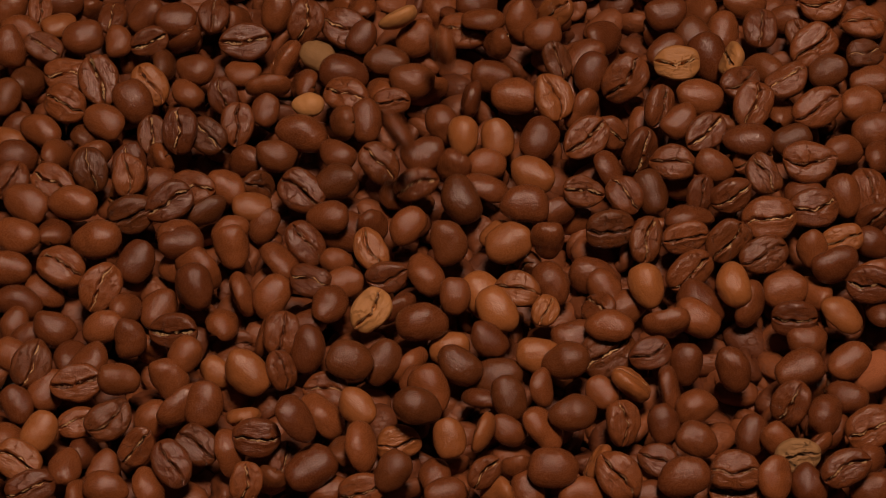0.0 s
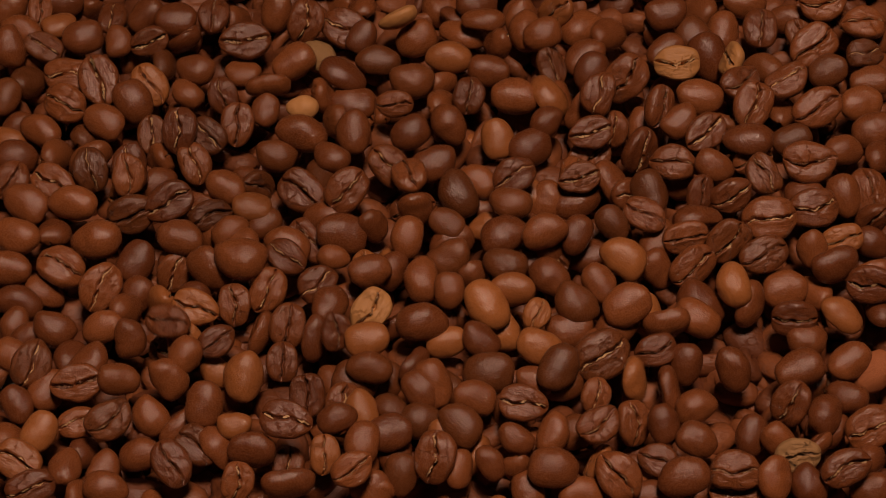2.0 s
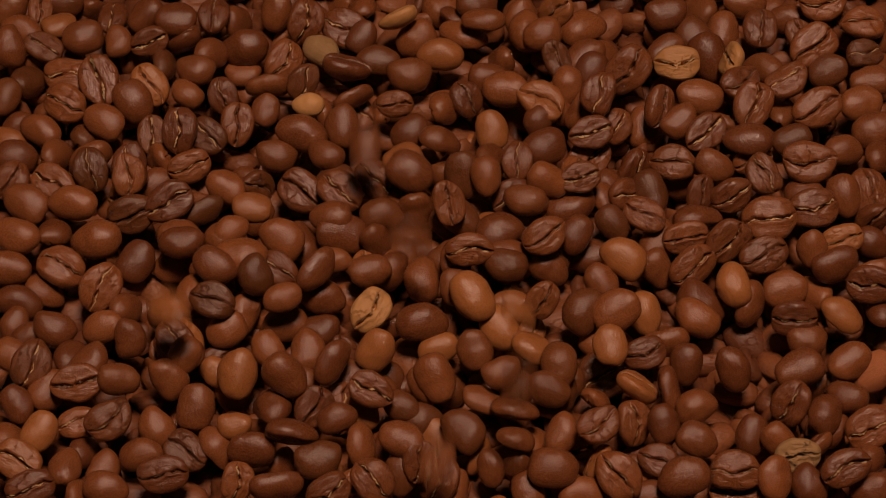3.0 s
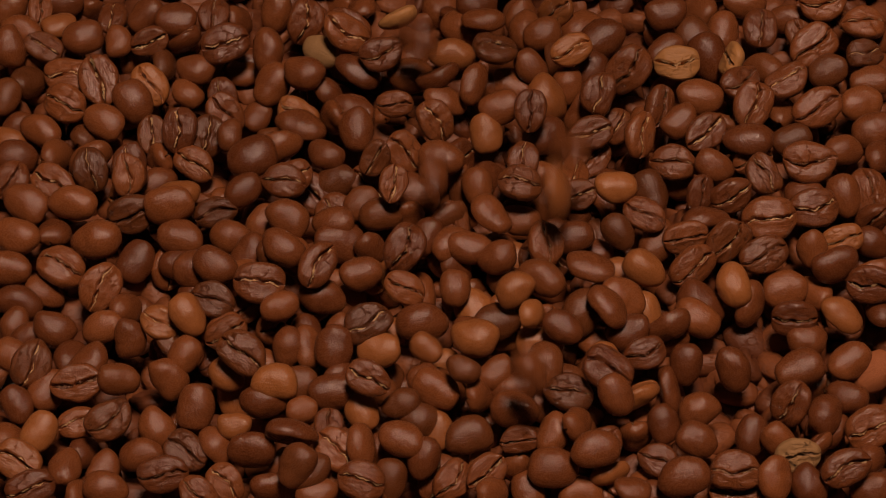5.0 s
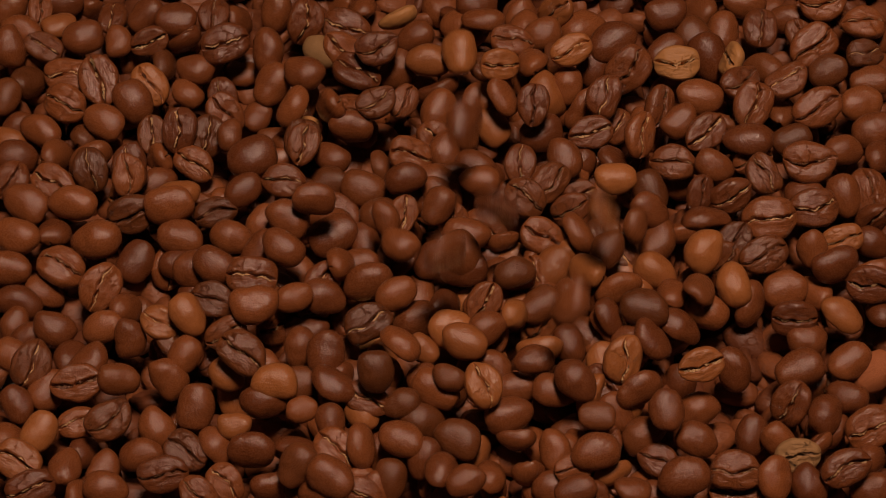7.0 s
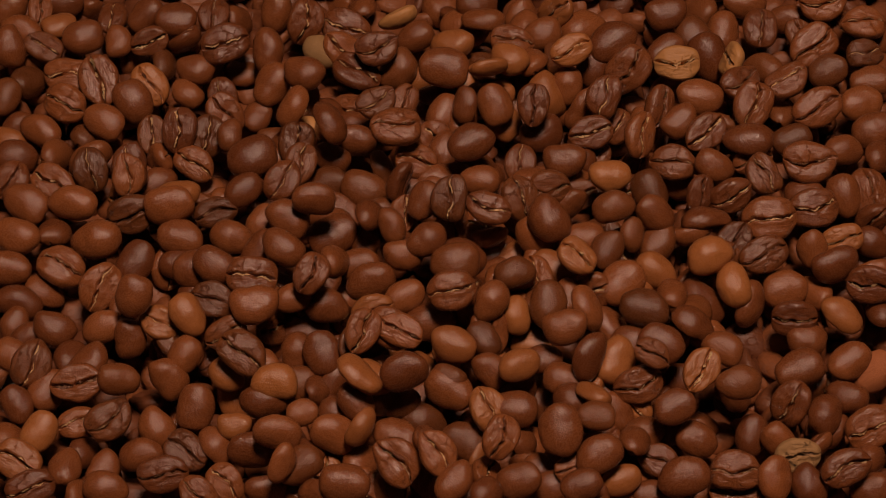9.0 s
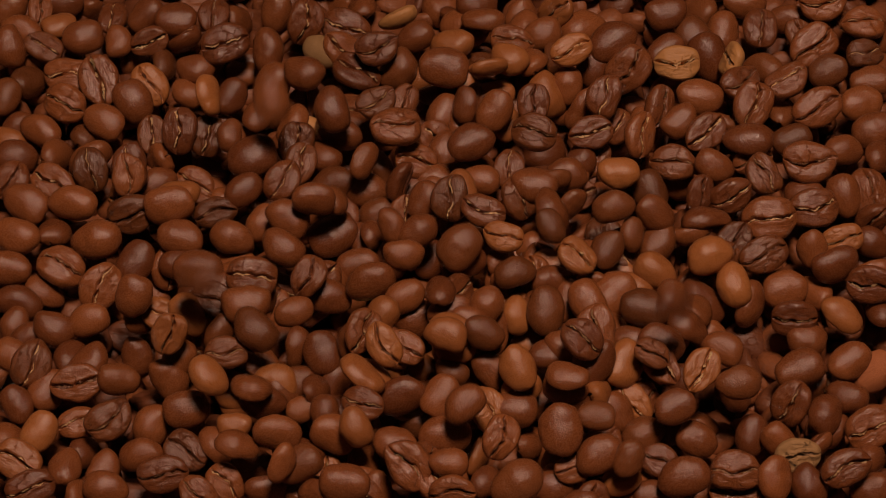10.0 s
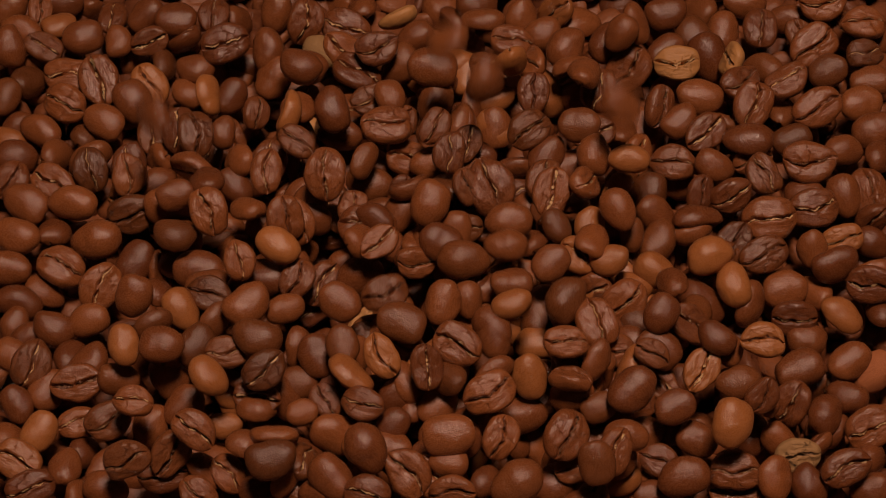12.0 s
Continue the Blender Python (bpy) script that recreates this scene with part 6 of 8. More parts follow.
bean(-20.7, -30.7, 6.3, 9, -44, 76, 0.90, MEDIUM, lands=4.34, shoves=((6.87, -1.5, -1.5, 0.1), (8.74, -2.1, -1.5, 0.1, -17, -39, 116), (10.73, -1.0, -0.8, 0.1), (11.37, -3.1, -2.2, 0.1),))
bean(-3.7, -29.9, 4.8, -29, -22, 146, 0.67, LIGHT, lands=4.84, buried=8.25)
bean(-20.6, -38.9, 2.9, 42, -3, 4, 0.94, MEDIUM, lands=4.57, shoves=((5.15, 1.0, 0.8, -0.2), (6.64, 0.1, 0.3, 2.2, -22, 19, -24)), buried=8.46)
bean(-21.2, -48.8, 5.3, -166, -34, 84, 0.73, MEDIUM, lands=3.65, shoves=((5.23, -0.6, 1.6, 0.5), (6.80, 0.5, 0.9, 0.5, -6, -30, 101), (8.51, 1.0, 2.3, 0.5), (9.67, -0.6, 2.9, 0.5), (10.81, -0.7, 5.6, 0.5, 168, -28, 124),))
bean(-19.5, -53.1, 4.3, 157, -19, 143, 0.91, MEDIUM, lands=4.37, shoves=((8.79, -0.5, 1.7, 2.0, -55, -30, 174),))
bean(-22.7, -63.6, 4.9, 41, 1, 14, 0.78, MEDIUM, lands=4.23, buried=5.25)
bean(5.9, -31.7, 10.0, -41, 0, 167, 0.95, LIGHT, lands=4.59, shoves=((6.33, 1.7, 3.6, -5.3),), buried=6.66)
bean(3.8, -38.6, 9.3, -40, -13, 165, 0.68, DARK, lands=3.63, shoves=((5.36, -0.0, -2.4, -0.4), (6.32, -2.1, -2.4, -0.4), (6.61, -2.6, 0.2, -2.8), (9.88, -2.1, 1.6, -2.8)), buried=10.70)
bean(30.6, -38.3, 8.9, 163, -21, 158, 1.01, MEDIUM, lands=4.19, buried=6.26)
bean(31.8, -44.4, 9.1, -30, -48, 136, 0.85, MEDIUM, lands=3.74, buried=5.22)
bean(23.4, -40.1, 4.4, 159, -12, 171, 0.94, DARK, lands=3.83, buried=5.10)
bean(27.5, -56.6, 9.0, 41, -4, 10, 0.95, MEDIUM, lands=3.15, shoves=((5.28, 1.6, 0.7, -0.1, 37, 17, -25), (6.23, -0.0, -0.5, -0.1, 41, -4, 10), (8.61, 0.5, -1.2, -0.1, 38, -20, 23),), buried=10.26)
bean(25.0, -49.1, 6.7, 48, 32, 57, 0.80, MEDIUM, lands=3.42, buried=5.27)
bean(7.7, -59.5, 6.2, -137, -21, 35, 0.82, MEDIUM, lands=3.10, seen=(3.00, 13.2, -58.1, 29.8), shoves=((5.09, 0.1, 2.8, -2.1), (6.85, 1.1, 2.6, -4.5, -21, -21, -105), (8.47, 0.0, 0.9, -2.1, 149, -21, -105)), buried=9.81)
bean(34.1, -62.3, 4.8, 16, -17, -178, 0.73, MEDIUM, lands=4.14, buried=8.13)
bean(1.6, -59.4, 3.3, -143, -21, 48, 0.83, MEDIUM, lands=3.10, seen=(3.00, -0.9, -64.4, 15.3), buried=5.24)
bean(8.7, -64.2, 5.8, 53, 34, 37, 0.78, MEDIUM, lands=4.03, buried=5.24)
bean(-6.0, 57.6, 5.2, 40, -25, 18, 0.88, MEDIUM, lands=5.10, seen=(5.00, -5.2, 42.7, 17.2))
bean(10.3, 42.9, 8.1, 24, -6, 14, 0.91, LIGHT, lands=5.33, buried=6.24)
bean(-31.4, 31.6, 9.1, -17, -38, 51, 0.92, MEDIUM, lands=5.30, buried=9.60)
bean(-13.8, 33.6, 8.0, -159, -12, 29, 0.89, DARK, lands=5.29, shoves=((10.63, -1.2, 1.3, -0.4),))
bean(-0.5, 27.6, 8.1, 24, -35, 52, 0.94, MEDIUM, lands=5.17, shoves=((6.09, 0.6, -1.3, -0.4, -9, -44, 104),), buried=6.60)
bean(-29.1, 24.5, 6.2, -171, -41, 77, 0.93, DARK, lands=5.30, shoves=((8.54, -1.1, -1.1, 0.3), (10.34, -0.9, 4.6, -2.1), (10.77, -1.5, 3.8, -2.1, 166, -36, 128)))
bean(4.3, 39.7, 2.9, 0, 18, 90, 0.92, MEDIUM, lands=5.28, buried=6.82)
bean(5.4, 33.7, 7.9, 48, -56, 108, 1.04, MEDIUM, lands=5.13, buried=6.82)
bean(6.5, 21.3, 7.8, -23, -9, 161, 0.88, MEDIUM, lands=5.33, buried=6.60)
bean(23.3, 18.4, 5.8, -8, -32, 102, 0.91, MEDIUM, lands=5.20, shoves=((6.80, 1.8, 2.0, -0.4), (8.88, 1.8, 1.2, -0.4, 42, 0, 0), (9.83, 1.7, -2.9, -0.4, -41, 0, -166), (10.62, 2.3, -2.1, -0.4, -36, -12, 151), (11.18, 3.5, -0.5, -0.4, -42, -4, -170),))
bean(29.5, 24.8, 4.2, 31, -49, 42, 0.84, MEDIUM, lands=5.14, buried=6.72)
bean(33.3, 18.7, 4.6, 41, 29, 61, 0.89, MEDIUM, lands=5.17, shoves=((6.62, 2.1, 4.3, -2.7),), buried=7.72)
bean(-3.3, 9.7, 4.0, 25, -38, 51, 0.82, MEDIUM, lands=5.10, seen=(5.00, -1.6, 5.3, 16.0), shoves=((6.70, 2.3, -6.0, 4.7), (8.86, -0.5, -4.5, 4.7), (10.19, -1.6, -5.3, 4.7), (11.25, -3.3, -9.1, 4.7), (11.67, -5.5, -8.3, 4.7)))
bean(-2.2, 16.2, 4.7, -35, -25, 148, 0.97, MEDIUM, lands=5.35, shoves=((6.19, 1.8, -1.8, 2.7),), buried=6.60)
bean(20.0, 3.3, 3.3, -41, -28, 165, 0.98, MEDIUM, lands=5.34, shoves=((6.37, -1.9, -3.0, 2.4, 149, -28, 165), (6.78, -0.3, -5.3, 2.4), (8.40, -1.4, -5.3, 2.4, -29, -46, 134)), buried=9.25)
bean(28.3, 7.9, 1.7, 103, -32, 12, 0.82, MEDIUM, lands=5.26, shoves=((6.62, -2.5, -0.9, 2.7, -127, -32, 12), (8.57, -2.4, -0.1, 2.7, 97, -44, 31), (10.75, -1.2, 2.2, 2.7), (11.29, -1.8, 0.7, 2.7), (11.72, -2.0, -0.8, 5.1, 0, 18, 90)))
bean(36.0, -1.4, 7.5, 178, -32, 108, 0.91, DARK, lands=5.15, buried=6.85)
bean(48.1, -9.8, 8.6, -5, -45, 97, 0.95, LIGHT, lands=5.18, shoves=((6.24, 1.2, 1.0, -0.3, 25, -38, 51), (6.81, 2.9, 1.8, -0.3), (8.83, 4.0, 1.0, -0.3, 35, -12, 16),))
bean(11.5, 1.0, 1.1, 155, -42, -48, 0.87, MEDIUM, lands=5.16, shoves=((8.73, -2.3, -1.0, 2.4),), buried=9.62)
bean(24.1, -5.1, 7.5, 82, -25, 57, 1.00, LIGHT, lands=5.10, seen=(5.00, 22.3, -5.5, 22.5), buried=6.13)
bean(0.7, -13.4, 9.3, 43, -14, -6, 0.97, MEDIUM, lands=5.26, shoves=((6.74, 3.3, 2.5, -2.8), (8.77, 3.3, 3.3, -0.4, 44, 24, -5), (10.22, 3.3, 7.0, -0.4, 44, -18, -3)), buried=10.79)
bean(-19.9, -9.2, 6.2, 52, 38, 65, 0.86, MEDIUM, lands=5.14, shoves=((8.39, -1.1, 0.7, 0.0),), buried=9.73)
bean(-13.1, -12.4, 4.9, 71, -17, 12, 1.05, MEDIUM, lands=5.32, shoves=((6.63, -1.6, -0.7, -0.1), (8.76, -1.0, -2.8, 2.3), (11.21, -3.3, 0.8, -0.1)))
bean(-35.8, -24.4, 11.3, 36, -3, 4, 0.96, MEDIUM, lands=5.12, shoves=((9.78, -1.5, -0.4, 0.5), (10.76, -1.2, -0.4, 0.5, 35, -18, 31)))
bean(0.7, -16.1, 1.6, 48, 32, 57, 0.85, MEDIUM, lands=5.24, buried=7.10)
bean(1.7, -27.2, 7.1, -40, -13, 165, 0.95, LIGHT, lands=5.19, buried=8.83)
bean(-19.8, -65.1, 12.2, -35, -16, 148, 0.90, MEDIUM, lands=5.25, shoves=((8.47, 2.5, -0.9, -0.5, -42, -3, 176), (10.10, -0.0, 0.3, -0.5, -28, -24, 134),))
bean(33.9, -28.9, 6.6, -129, -16, 12, 0.96, MEDIUM, lands=5.23, buried=6.23)
bean(20.0, -40.5, 9.3, 23, -53, 56, 0.86, MEDIUM, lands=5.10, seen=(5.00, 15.2, -48.9, 21.3), shoves=((6.37, 0.4, -1.7, 0.4), (6.82, 0.6, -1.1, -2.0, -18, -3, 170), (8.67, 2.7, 1.5, -2.0), (9.61, 2.5, -2.3, 0.4), (10.85, 3.7, -1.8, -2.0, -44, -18, -177), (11.22, 3.5, -4.3, 0.4, -44, 25, -176),))
bean(25.8, -49.4, 12.1, -24, -2, 175, 0.69, DARK, lands=5.27, shoves=((6.11, 1.9, -2.0, 0.1), (6.60, 2.2, -0.2, -2.3), (8.86, 1.9, -2.0, 0.1), (10.11, 1.0, -0.8, 0.1, 40, -18, 18), (10.63, 1.9, -2.0, 0.1), (11.30, 2.8, 1.7, -2.3)))
bean(28.9, -42.6, 7.6, 57, -21, 145, 0.81, MEDIUM, lands=5.22, buried=6.26)
bean(37.9, -48.2, 8.0, 38, -20, 23, 0.87, DARK, lands=5.21, buried=6.15)
bean(23.8, -59.1, 11.5, -140, -13, 15, 0.77, MEDIUM, lands=5.21, buried=6.26)
bean(17.9, -59.0, 6.2, 25, -37, 51, 0.79, MEDIUM, lands=5.31, shoves=((6.17, 1.4, -1.4, 1.9, 42, -5, 3),), buried=6.72)
bean(26.1, -65.7, 9.6, -160, -50, 75, 0.89, MEDIUM, lands=5.19, buried=6.72)
bean(4.1, -63.2, 8.7, 40, -13, 15, 0.74, MEDIUM, lands=5.24, buried=8.17)
bean(18.8, -11.1, 10.0, -178, -37, 103, 1.02, MEDIUM, lands=5.28, buried=5.60)
bean(24.7, 9.0, 6.4, -8, -28, 101, 0.93, DARK, lands=5.10, seen=(5.00, 25.1, 8.2, 21.8), shoves=((5.63, -2.4, 0.3, 2.2), (6.36, -3.0, -1.3, 2.2, -166, -28, 84), (6.69, -3.4, 1.8, 2.2, -133, -19, 49), (8.65, -3.5, 0.3, 2.2, -119, 3, 16), (9.85, -3.3, 2.6, -0.2, 101, 3, 16), (10.61, -3.5, 0.3, 2.2, -162, -28, 79), (11.29, -1.5, 5.0, -0.2), (11.60, -4.6, 1.8, 2.2)))
bean(15.4, 53.5, 5.7, -35, -41, 146, 1.06, DARK, lands=5.60, seen=(5.50, 27.9, 44.8, 17.7), buried=6.21)
bean(13.4, -9.5, 8.2, 24, -2, 5, 0.97, MEDIUM, lands=5.74, buried=6.79)
bean(19.1, -17.5, 9.9, 32, -17, 25, 0.91, DARK, lands=5.60, seen=(5.50, 16.0, -20.0, 52.9), buried=6.13)
bean(8.8, -17.3, 8.0, 40, -13, 15, 1.00, MEDIUM, lands=5.60, seen=(5.50, 1.2, -22.1, 20.0), buried=6.19)
bean(14.8, 54.9, 6.1, 163, -13, 178, 0.98, MEDIUM, lands=6.21)
bean(12.0, 41.2, 12.2, -128, 9, 15, 0.85, LIGHT, lands=6.24, shoves=((8.41, -2.4, -0.5, -0.4, 131, 6, 18),), buried=11.27)
bean(23.4, -18.3, 10.7, 8, -30, 79, 0.88, MEDIUM, lands=6.13, buried=6.84)
bean(37.9, -12.9, 9.6, -36, -11, 150, 0.79, LIGHT, lands=6.28, buried=6.85)
bean(13.7, -15.6, 11.0, 23, -9, 19, 0.83, DARK, lands=6.32, buried=10.22)
bean(9.2, -25.4, 9.9, -175, -50, 98, 0.95, MEDIUM, lands=6.19, buried=6.66)
bean(35.7, -29.5, 10.7, -39, -6, 159, 0.88, MEDIUM, lands=6.34, buried=6.69)
bean(7.4, -43.2, 10.9, 175, -31, 113, 0.89, LIGHT, lands=6.17, buried=7.68)
bean(28.4, -39.4, 9.5, -92, -23, 64, 0.97, LIGHT, lands=6.26, buried=6.65)
bean(33.3, -31.3, 5.3, -28, -44, 134, 0.95, LIGHT, lands=6.23, shoves=((6.83, 0.2, -3.7, 2.9, -165, -52, 82), (8.42, -0.4, -4.4, 2.9, 45, -24, 63), (9.64, 1.1, -5.1, 2.9), (10.68, 1.9, -4.5, 0.5, 80, -48, 59), (11.36, 1.6, -5.8, 2.9, -92, -49, 62),))
bean(47.6, -38.8, 11.2, -130, -5, 16, 0.88, LIGHT, lands=6.30, shoves=((8.82, -0.0, -1.0, -0.4, -156, -28, 56),))
bean(40.7, -48.8, 10.5, -4, -34, 96, 0.80, MEDIUM, lands=6.15, shoves=((8.76, 1.6, 0.5, 0.2, 40, -13, 15),))
bean(3.8, 48.3, 8.0, 0, -26, 90, 0.98, LIGHT, lands=6.82, buried=8.58)
bean(19.0, 49.3, 5.5, -21, 21, 105, 0.93, MEDIUM, lands=6.68, shoves=((10.74, -0.0, -0.4, 0.0, 139, 21, 105),))
bean(-28.6, 18.7, 11.2, -158, -33, 72, 0.89, DARK, lands=6.67, buried=7.92)
bean(-25.5, 0.5, 13.7, -72, -10, -177, 0.87, MEDIUM, lands=6.73, buried=10.34)
bean(-11.0, -2.7, 11.5, -17, -39, 116, 0.75, MEDIUM, lands=6.83, shoves=((8.58, 1.1, -1.7, 0.2),), buried=10.18)
bean(-8.2, -9.2, 10.4, -36, -6, 147, 0.83, MEDIUM, lands=6.82, shoves=((8.76, 0.6, -2.6, 0.4, -65, -14, 180), (10.36, 2.2, -1.8, 0.4, -27, -16, 130), (10.73, 3.3, -3.3, 0.4), (11.25, 2.8, -4.0, 0.4, -117, 12, 11),))
bean(-7.9, 12.4, 7.8, 43, -22, 7, 0.88, MEDIUM, lands=6.60, seen=(6.50, -4.7, 9.0, 42.9), shoves=((8.88, -1.1, -1.0, 0.2, -89, -50, 59), (10.83, -0.6, -0.2, 0.2, -149, -52, 74)), buried=11.32)
bean(3.4, -9.8, 9.4, -25, -38, 129, 0.98, DARK, lands=6.80, shoves=((8.76, -1.1, -4.8, 2.9, 42, -3, 4), (9.86, -0.0, -1.1, 2.9, -39, 22, -159),), buried=10.79)
bean(27.0, -2.3, 7.7, 36, -34, 127, 0.91, MEDIUM, lands=6.72, shoves=((8.31, 0.5, -2.3, 0.0, -40, 12, -164),), buried=9.71)
bean(32.2, -7.8, 8.8, 24, -35, 52, 0.82, DARK, lands=6.74, shoves=((10.77, -1.1, -0.2, 0.2, -41, 0, -167), (11.33, -0.8, -3.9, 0.2)))
bean(37.6, -2.4, 7.0, 41, -38, 84, 0.74, DARK, lands=6.85)
bean(13.9, -13.9, 5.7, 102, 2, 8, 0.85, MEDIUM, lands=6.79, shoves=((9.73, -1.0, 1.1, -2.1, 51, 31, 39),), buried=10.74)
bean(7.7, -22.5, 9.9, -145, -38, 50, 0.86, MEDIUM, lands=6.81, shoves=((8.54, 1.6, -0.3, 0.3, 41, -39, 50), (9.80, 0.5, -1.7, 0.3), (10.72, -0.5, -0.3, 0.3),), buried=11.16)
bean(21.3, -10.2, 4.9, 32, -35, 39, 0.89, LIGHT, lands=6.84, shoves=((8.35, 0.0, 1.0, -0.3, -27, -15, 153), (10.18, -2.2, 1.8, 2.1),), buried=10.74)
bean(28.0, -14.0, 9.2, -38, 19, 128, 0.85, LIGHT, lands=6.65, buried=7.10)
bean(38.3, -23.8, 9.7, -41, -10, 169, 0.97, DARK, lands=6.75, buried=10.10)
bean(32.0, -23.5, 6.8, 34, -40, 130, 0.83, MEDIUM, lands=6.63, buried=7.47)
bean(49.6, -18.1, 8.9, 28, 23, 70, 0.84, DARK, lands=6.70, buried=7.88)
bean(44.6, -16.6, 5.5, 7, 19, 85, 0.85, MEDIUM, lands=6.71, buried=10.83)
bean(8.1, -27.8, 8.7, 37, -17, 25, 0.83, MEDIUM, lands=6.66, buried=8.83)
bean(-7.8, -33.2, 11.0, 28, -14, 140, 0.89, MEDIUM, lands=6.64, shoves=((8.48, -0.0, 2.5, 0.3, 152, -13, 158),), buried=9.69)
bean(-12.5, -39.8, 9.9, -6, -58, 99, 0.85, DARK, lands=6.69, buried=8.50)
bean(-23.0, -65.5, 7.5, 63, -45, -28, 0.77, MEDIUM, lands=6.78)
bean(3.8, -32.5, 10.1, -39, -16, 161, 0.89, LIGHT, lands=6.76, shoves=((8.45, -2.1, -0.7, -0.0),), buried=10.70)
bean(17.0, -35.0, 8.1, 12, -1, 6, 0.81, MEDIUM, lands=6.75, shoves=((8.43, 1.6, 0.1, -0.1), (9.81, 2.7, 1.4, -0.1)), buried=10.82)
bean(9.7, -33.7, 4.0, -33, -37, 143, 0.78, MEDIUM, lands=6.77, shoves=((8.44, -0.6, -2.8, 2.6),), buried=10.28)
bean(24.4, -43.7, 12.4, -30, -29, 137, 0.90, MEDIUM, lands=6.65, buried=7.55)
bean(39.7, -29.5, 7.4, 32, -35, 134, 0.93, MEDIUM, lands=6.69, shoves=((8.44, 1.4, -1.8, 0.6, -38, -21, 158), (11.34, 0.8, -3.2, 0.6)))
bean(36.3, -41.3, 6.8, 97, -16, 26, 0.93, MEDIUM, lands=6.62, shoves=((8.46, 0.0, 1.1, 0.3, -130, -10, 18),), buried=9.60)
bean(23.7, -65.4, 8.4, 42, -19, 10, 0.77, MEDIUM, lands=6.72, shoves=((8.76, 0.9, -0.3, 2.1),), buried=9.83)
bean(-0.4, -60.4, 8.2, 7, 7, 83, 0.78, MEDIUM, lands=6.78, buried=8.17)
bean(0.1, 41.3, 11.3, -42, -7, 173, 1.07, MEDIUM, lands=7.35, shoves=((11.22, -2.4, 2.1, -1.9),))
bean(1.9, 50.6, 9.2, 44, -15, -8, 0.94, LIGHT, lands=8.58, buried=11.27)
bean(14.0, 46.0, 9.3, -36, -12, 151, 0.88, LIGHT, lands=7.26, buried=10.60)
bean(-22.9, 24.0, 12.4, 41, -28, 118, 1.00, MEDIUM, lands=7.92, shoves=((9.30, -0.1, 3.4, -0.1, -17, -39, 116),))
bean(-9.7, 22.1, 12.2, -165, -1, 2, 1.06, MEDIUM, lands=8.29, shoves=((11.10, -2.0, 0.9, -0.4),))
bean(4.3, 32.8, 8.7, -39, -47, 83, 0.78, MEDIUM, lands=8.62, buried=11.19)
bean(5.8, 17.6, 13.1, 40, -13, 15, 0.98, MEDIUM, lands=7.10, seen=(7.00, 4.5, 11.1, 25.1), buried=10.72)
bean(-14.5, 2.1, 7.9, 41, 29, 61, 0.87, MEDIUM, lands=8.75, buried=9.73)
bean(1.2, 2.1, 12.8, -176, -42, 83, 0.94, DARK, lands=7.18, shoves=((10.80, 0.0, 2.1, -2.2), (11.10, -0.6, 5.2, -2.2, 0, -27, -90)))
bean(-3.2, -10.4, 14.2, 37, -15, 27, 0.85, MEDIUM, lands=7.59, shoves=((9.59, -1.7, 4.4, -2.4),), buried=10.81)
bean(1.7, -22.7, 13.4, -145, -9, 12, 0.96, MEDIUM, lands=7.10, seen=(7.00, 0.6, -24.2, 25.4), buried=9.77)
bean(-25.3, -17.4, 12.2, -163, -32, 60, 0.84, MEDIUM, lands=8.66, shoves=((9.86, -0.7, 1.7, -2.7), (10.78, 0.0, -0.5, -0.3), (11.37, -2.9, 0.9, -2.7)))
bean(-13.4, -23.5, 8.5, -130, -13, 15, 0.87, LIGHT, lands=8.42, buried=9.63)
bean(-15.2, -32.1, 13.0, -145, -30, 61, 0.89, MEDIUM, lands=8.71, shoves=((10.31, -0.6, 1.8, -0.5), (10.81, -0.0, -0.2, -0.5), (11.33, -1.7, 1.1, -2.9, 69, -40, 77)), buried=11.66)
bean(-10.0, -29.2, 10.3, 152, -20, 157, 0.94, MEDIUM, lands=7.39, buried=9.63)
bean(9.0, -1.6, 13.5, 151, -10, 162, 0.91, MEDIUM, lands=7.10, seen=(7.00, 10.2, -12.8, 25.5), shoves=((9.73, -1.1, -0.9, 0.1), (10.33, -2.2, 2.9, -2.3)), buried=11.34)
bean(20.7, -2.6, 11.4, -22, -40, 124, 1.02, MEDIUM, lands=7.63, shoves=((9.31, 1.7, 1.2, 0.3, -35, -32, 114), (9.71, 1.3, 4.2, -2.1, 42, -42, 117),), buried=10.22)
bean(33.5, 0.2, 12.4, 40, -13, 15, 0.87, DARK, lands=7.72, buried=11.20)
bean(25.7, -13.4, 12.6, 170, -27, 150, 0.83, LIGHT, lands=7.10, seen=(7.00, 29.7, -15.1, 26.4), shoves=((10.84, 0.2, 2.5, -2.8),))
bean(20.1, -22.1, 8.6, 0, -42, 90, 0.97, DARK, lands=7.51, shoves=((9.70, -0.6, -1.6, 0.2), (10.25, -0.7, -3.7, 0.2), (10.88, -0.5, 0.5, 0.2)), buried=11.80)
bean(3.9, -18.2, 7.4, -132, 19, 52, 0.84, MEDIUM, lands=8.83, shoves=((9.60, -1.1, 0.8, -0.1),), buried=10.30)
bean(27.3, -26.0, 12.3, 44, -35, 115, 0.95, MEDIUM, lands=7.47, shoves=((9.78, 0.3, 3.6, -2.5, -23, -32, 126), (10.22, 0.6, 0.8, -0.1, 26, -22, 146), (10.62, 2.3, 2.2, -0.1)), buried=11.31)
bean(22.6, -33.7, 15.7, 43, -15, 0, 0.86, MEDIUM, lands=7.10, seen=(7.00, 22.9, -37.8, 27.7), buried=9.70)
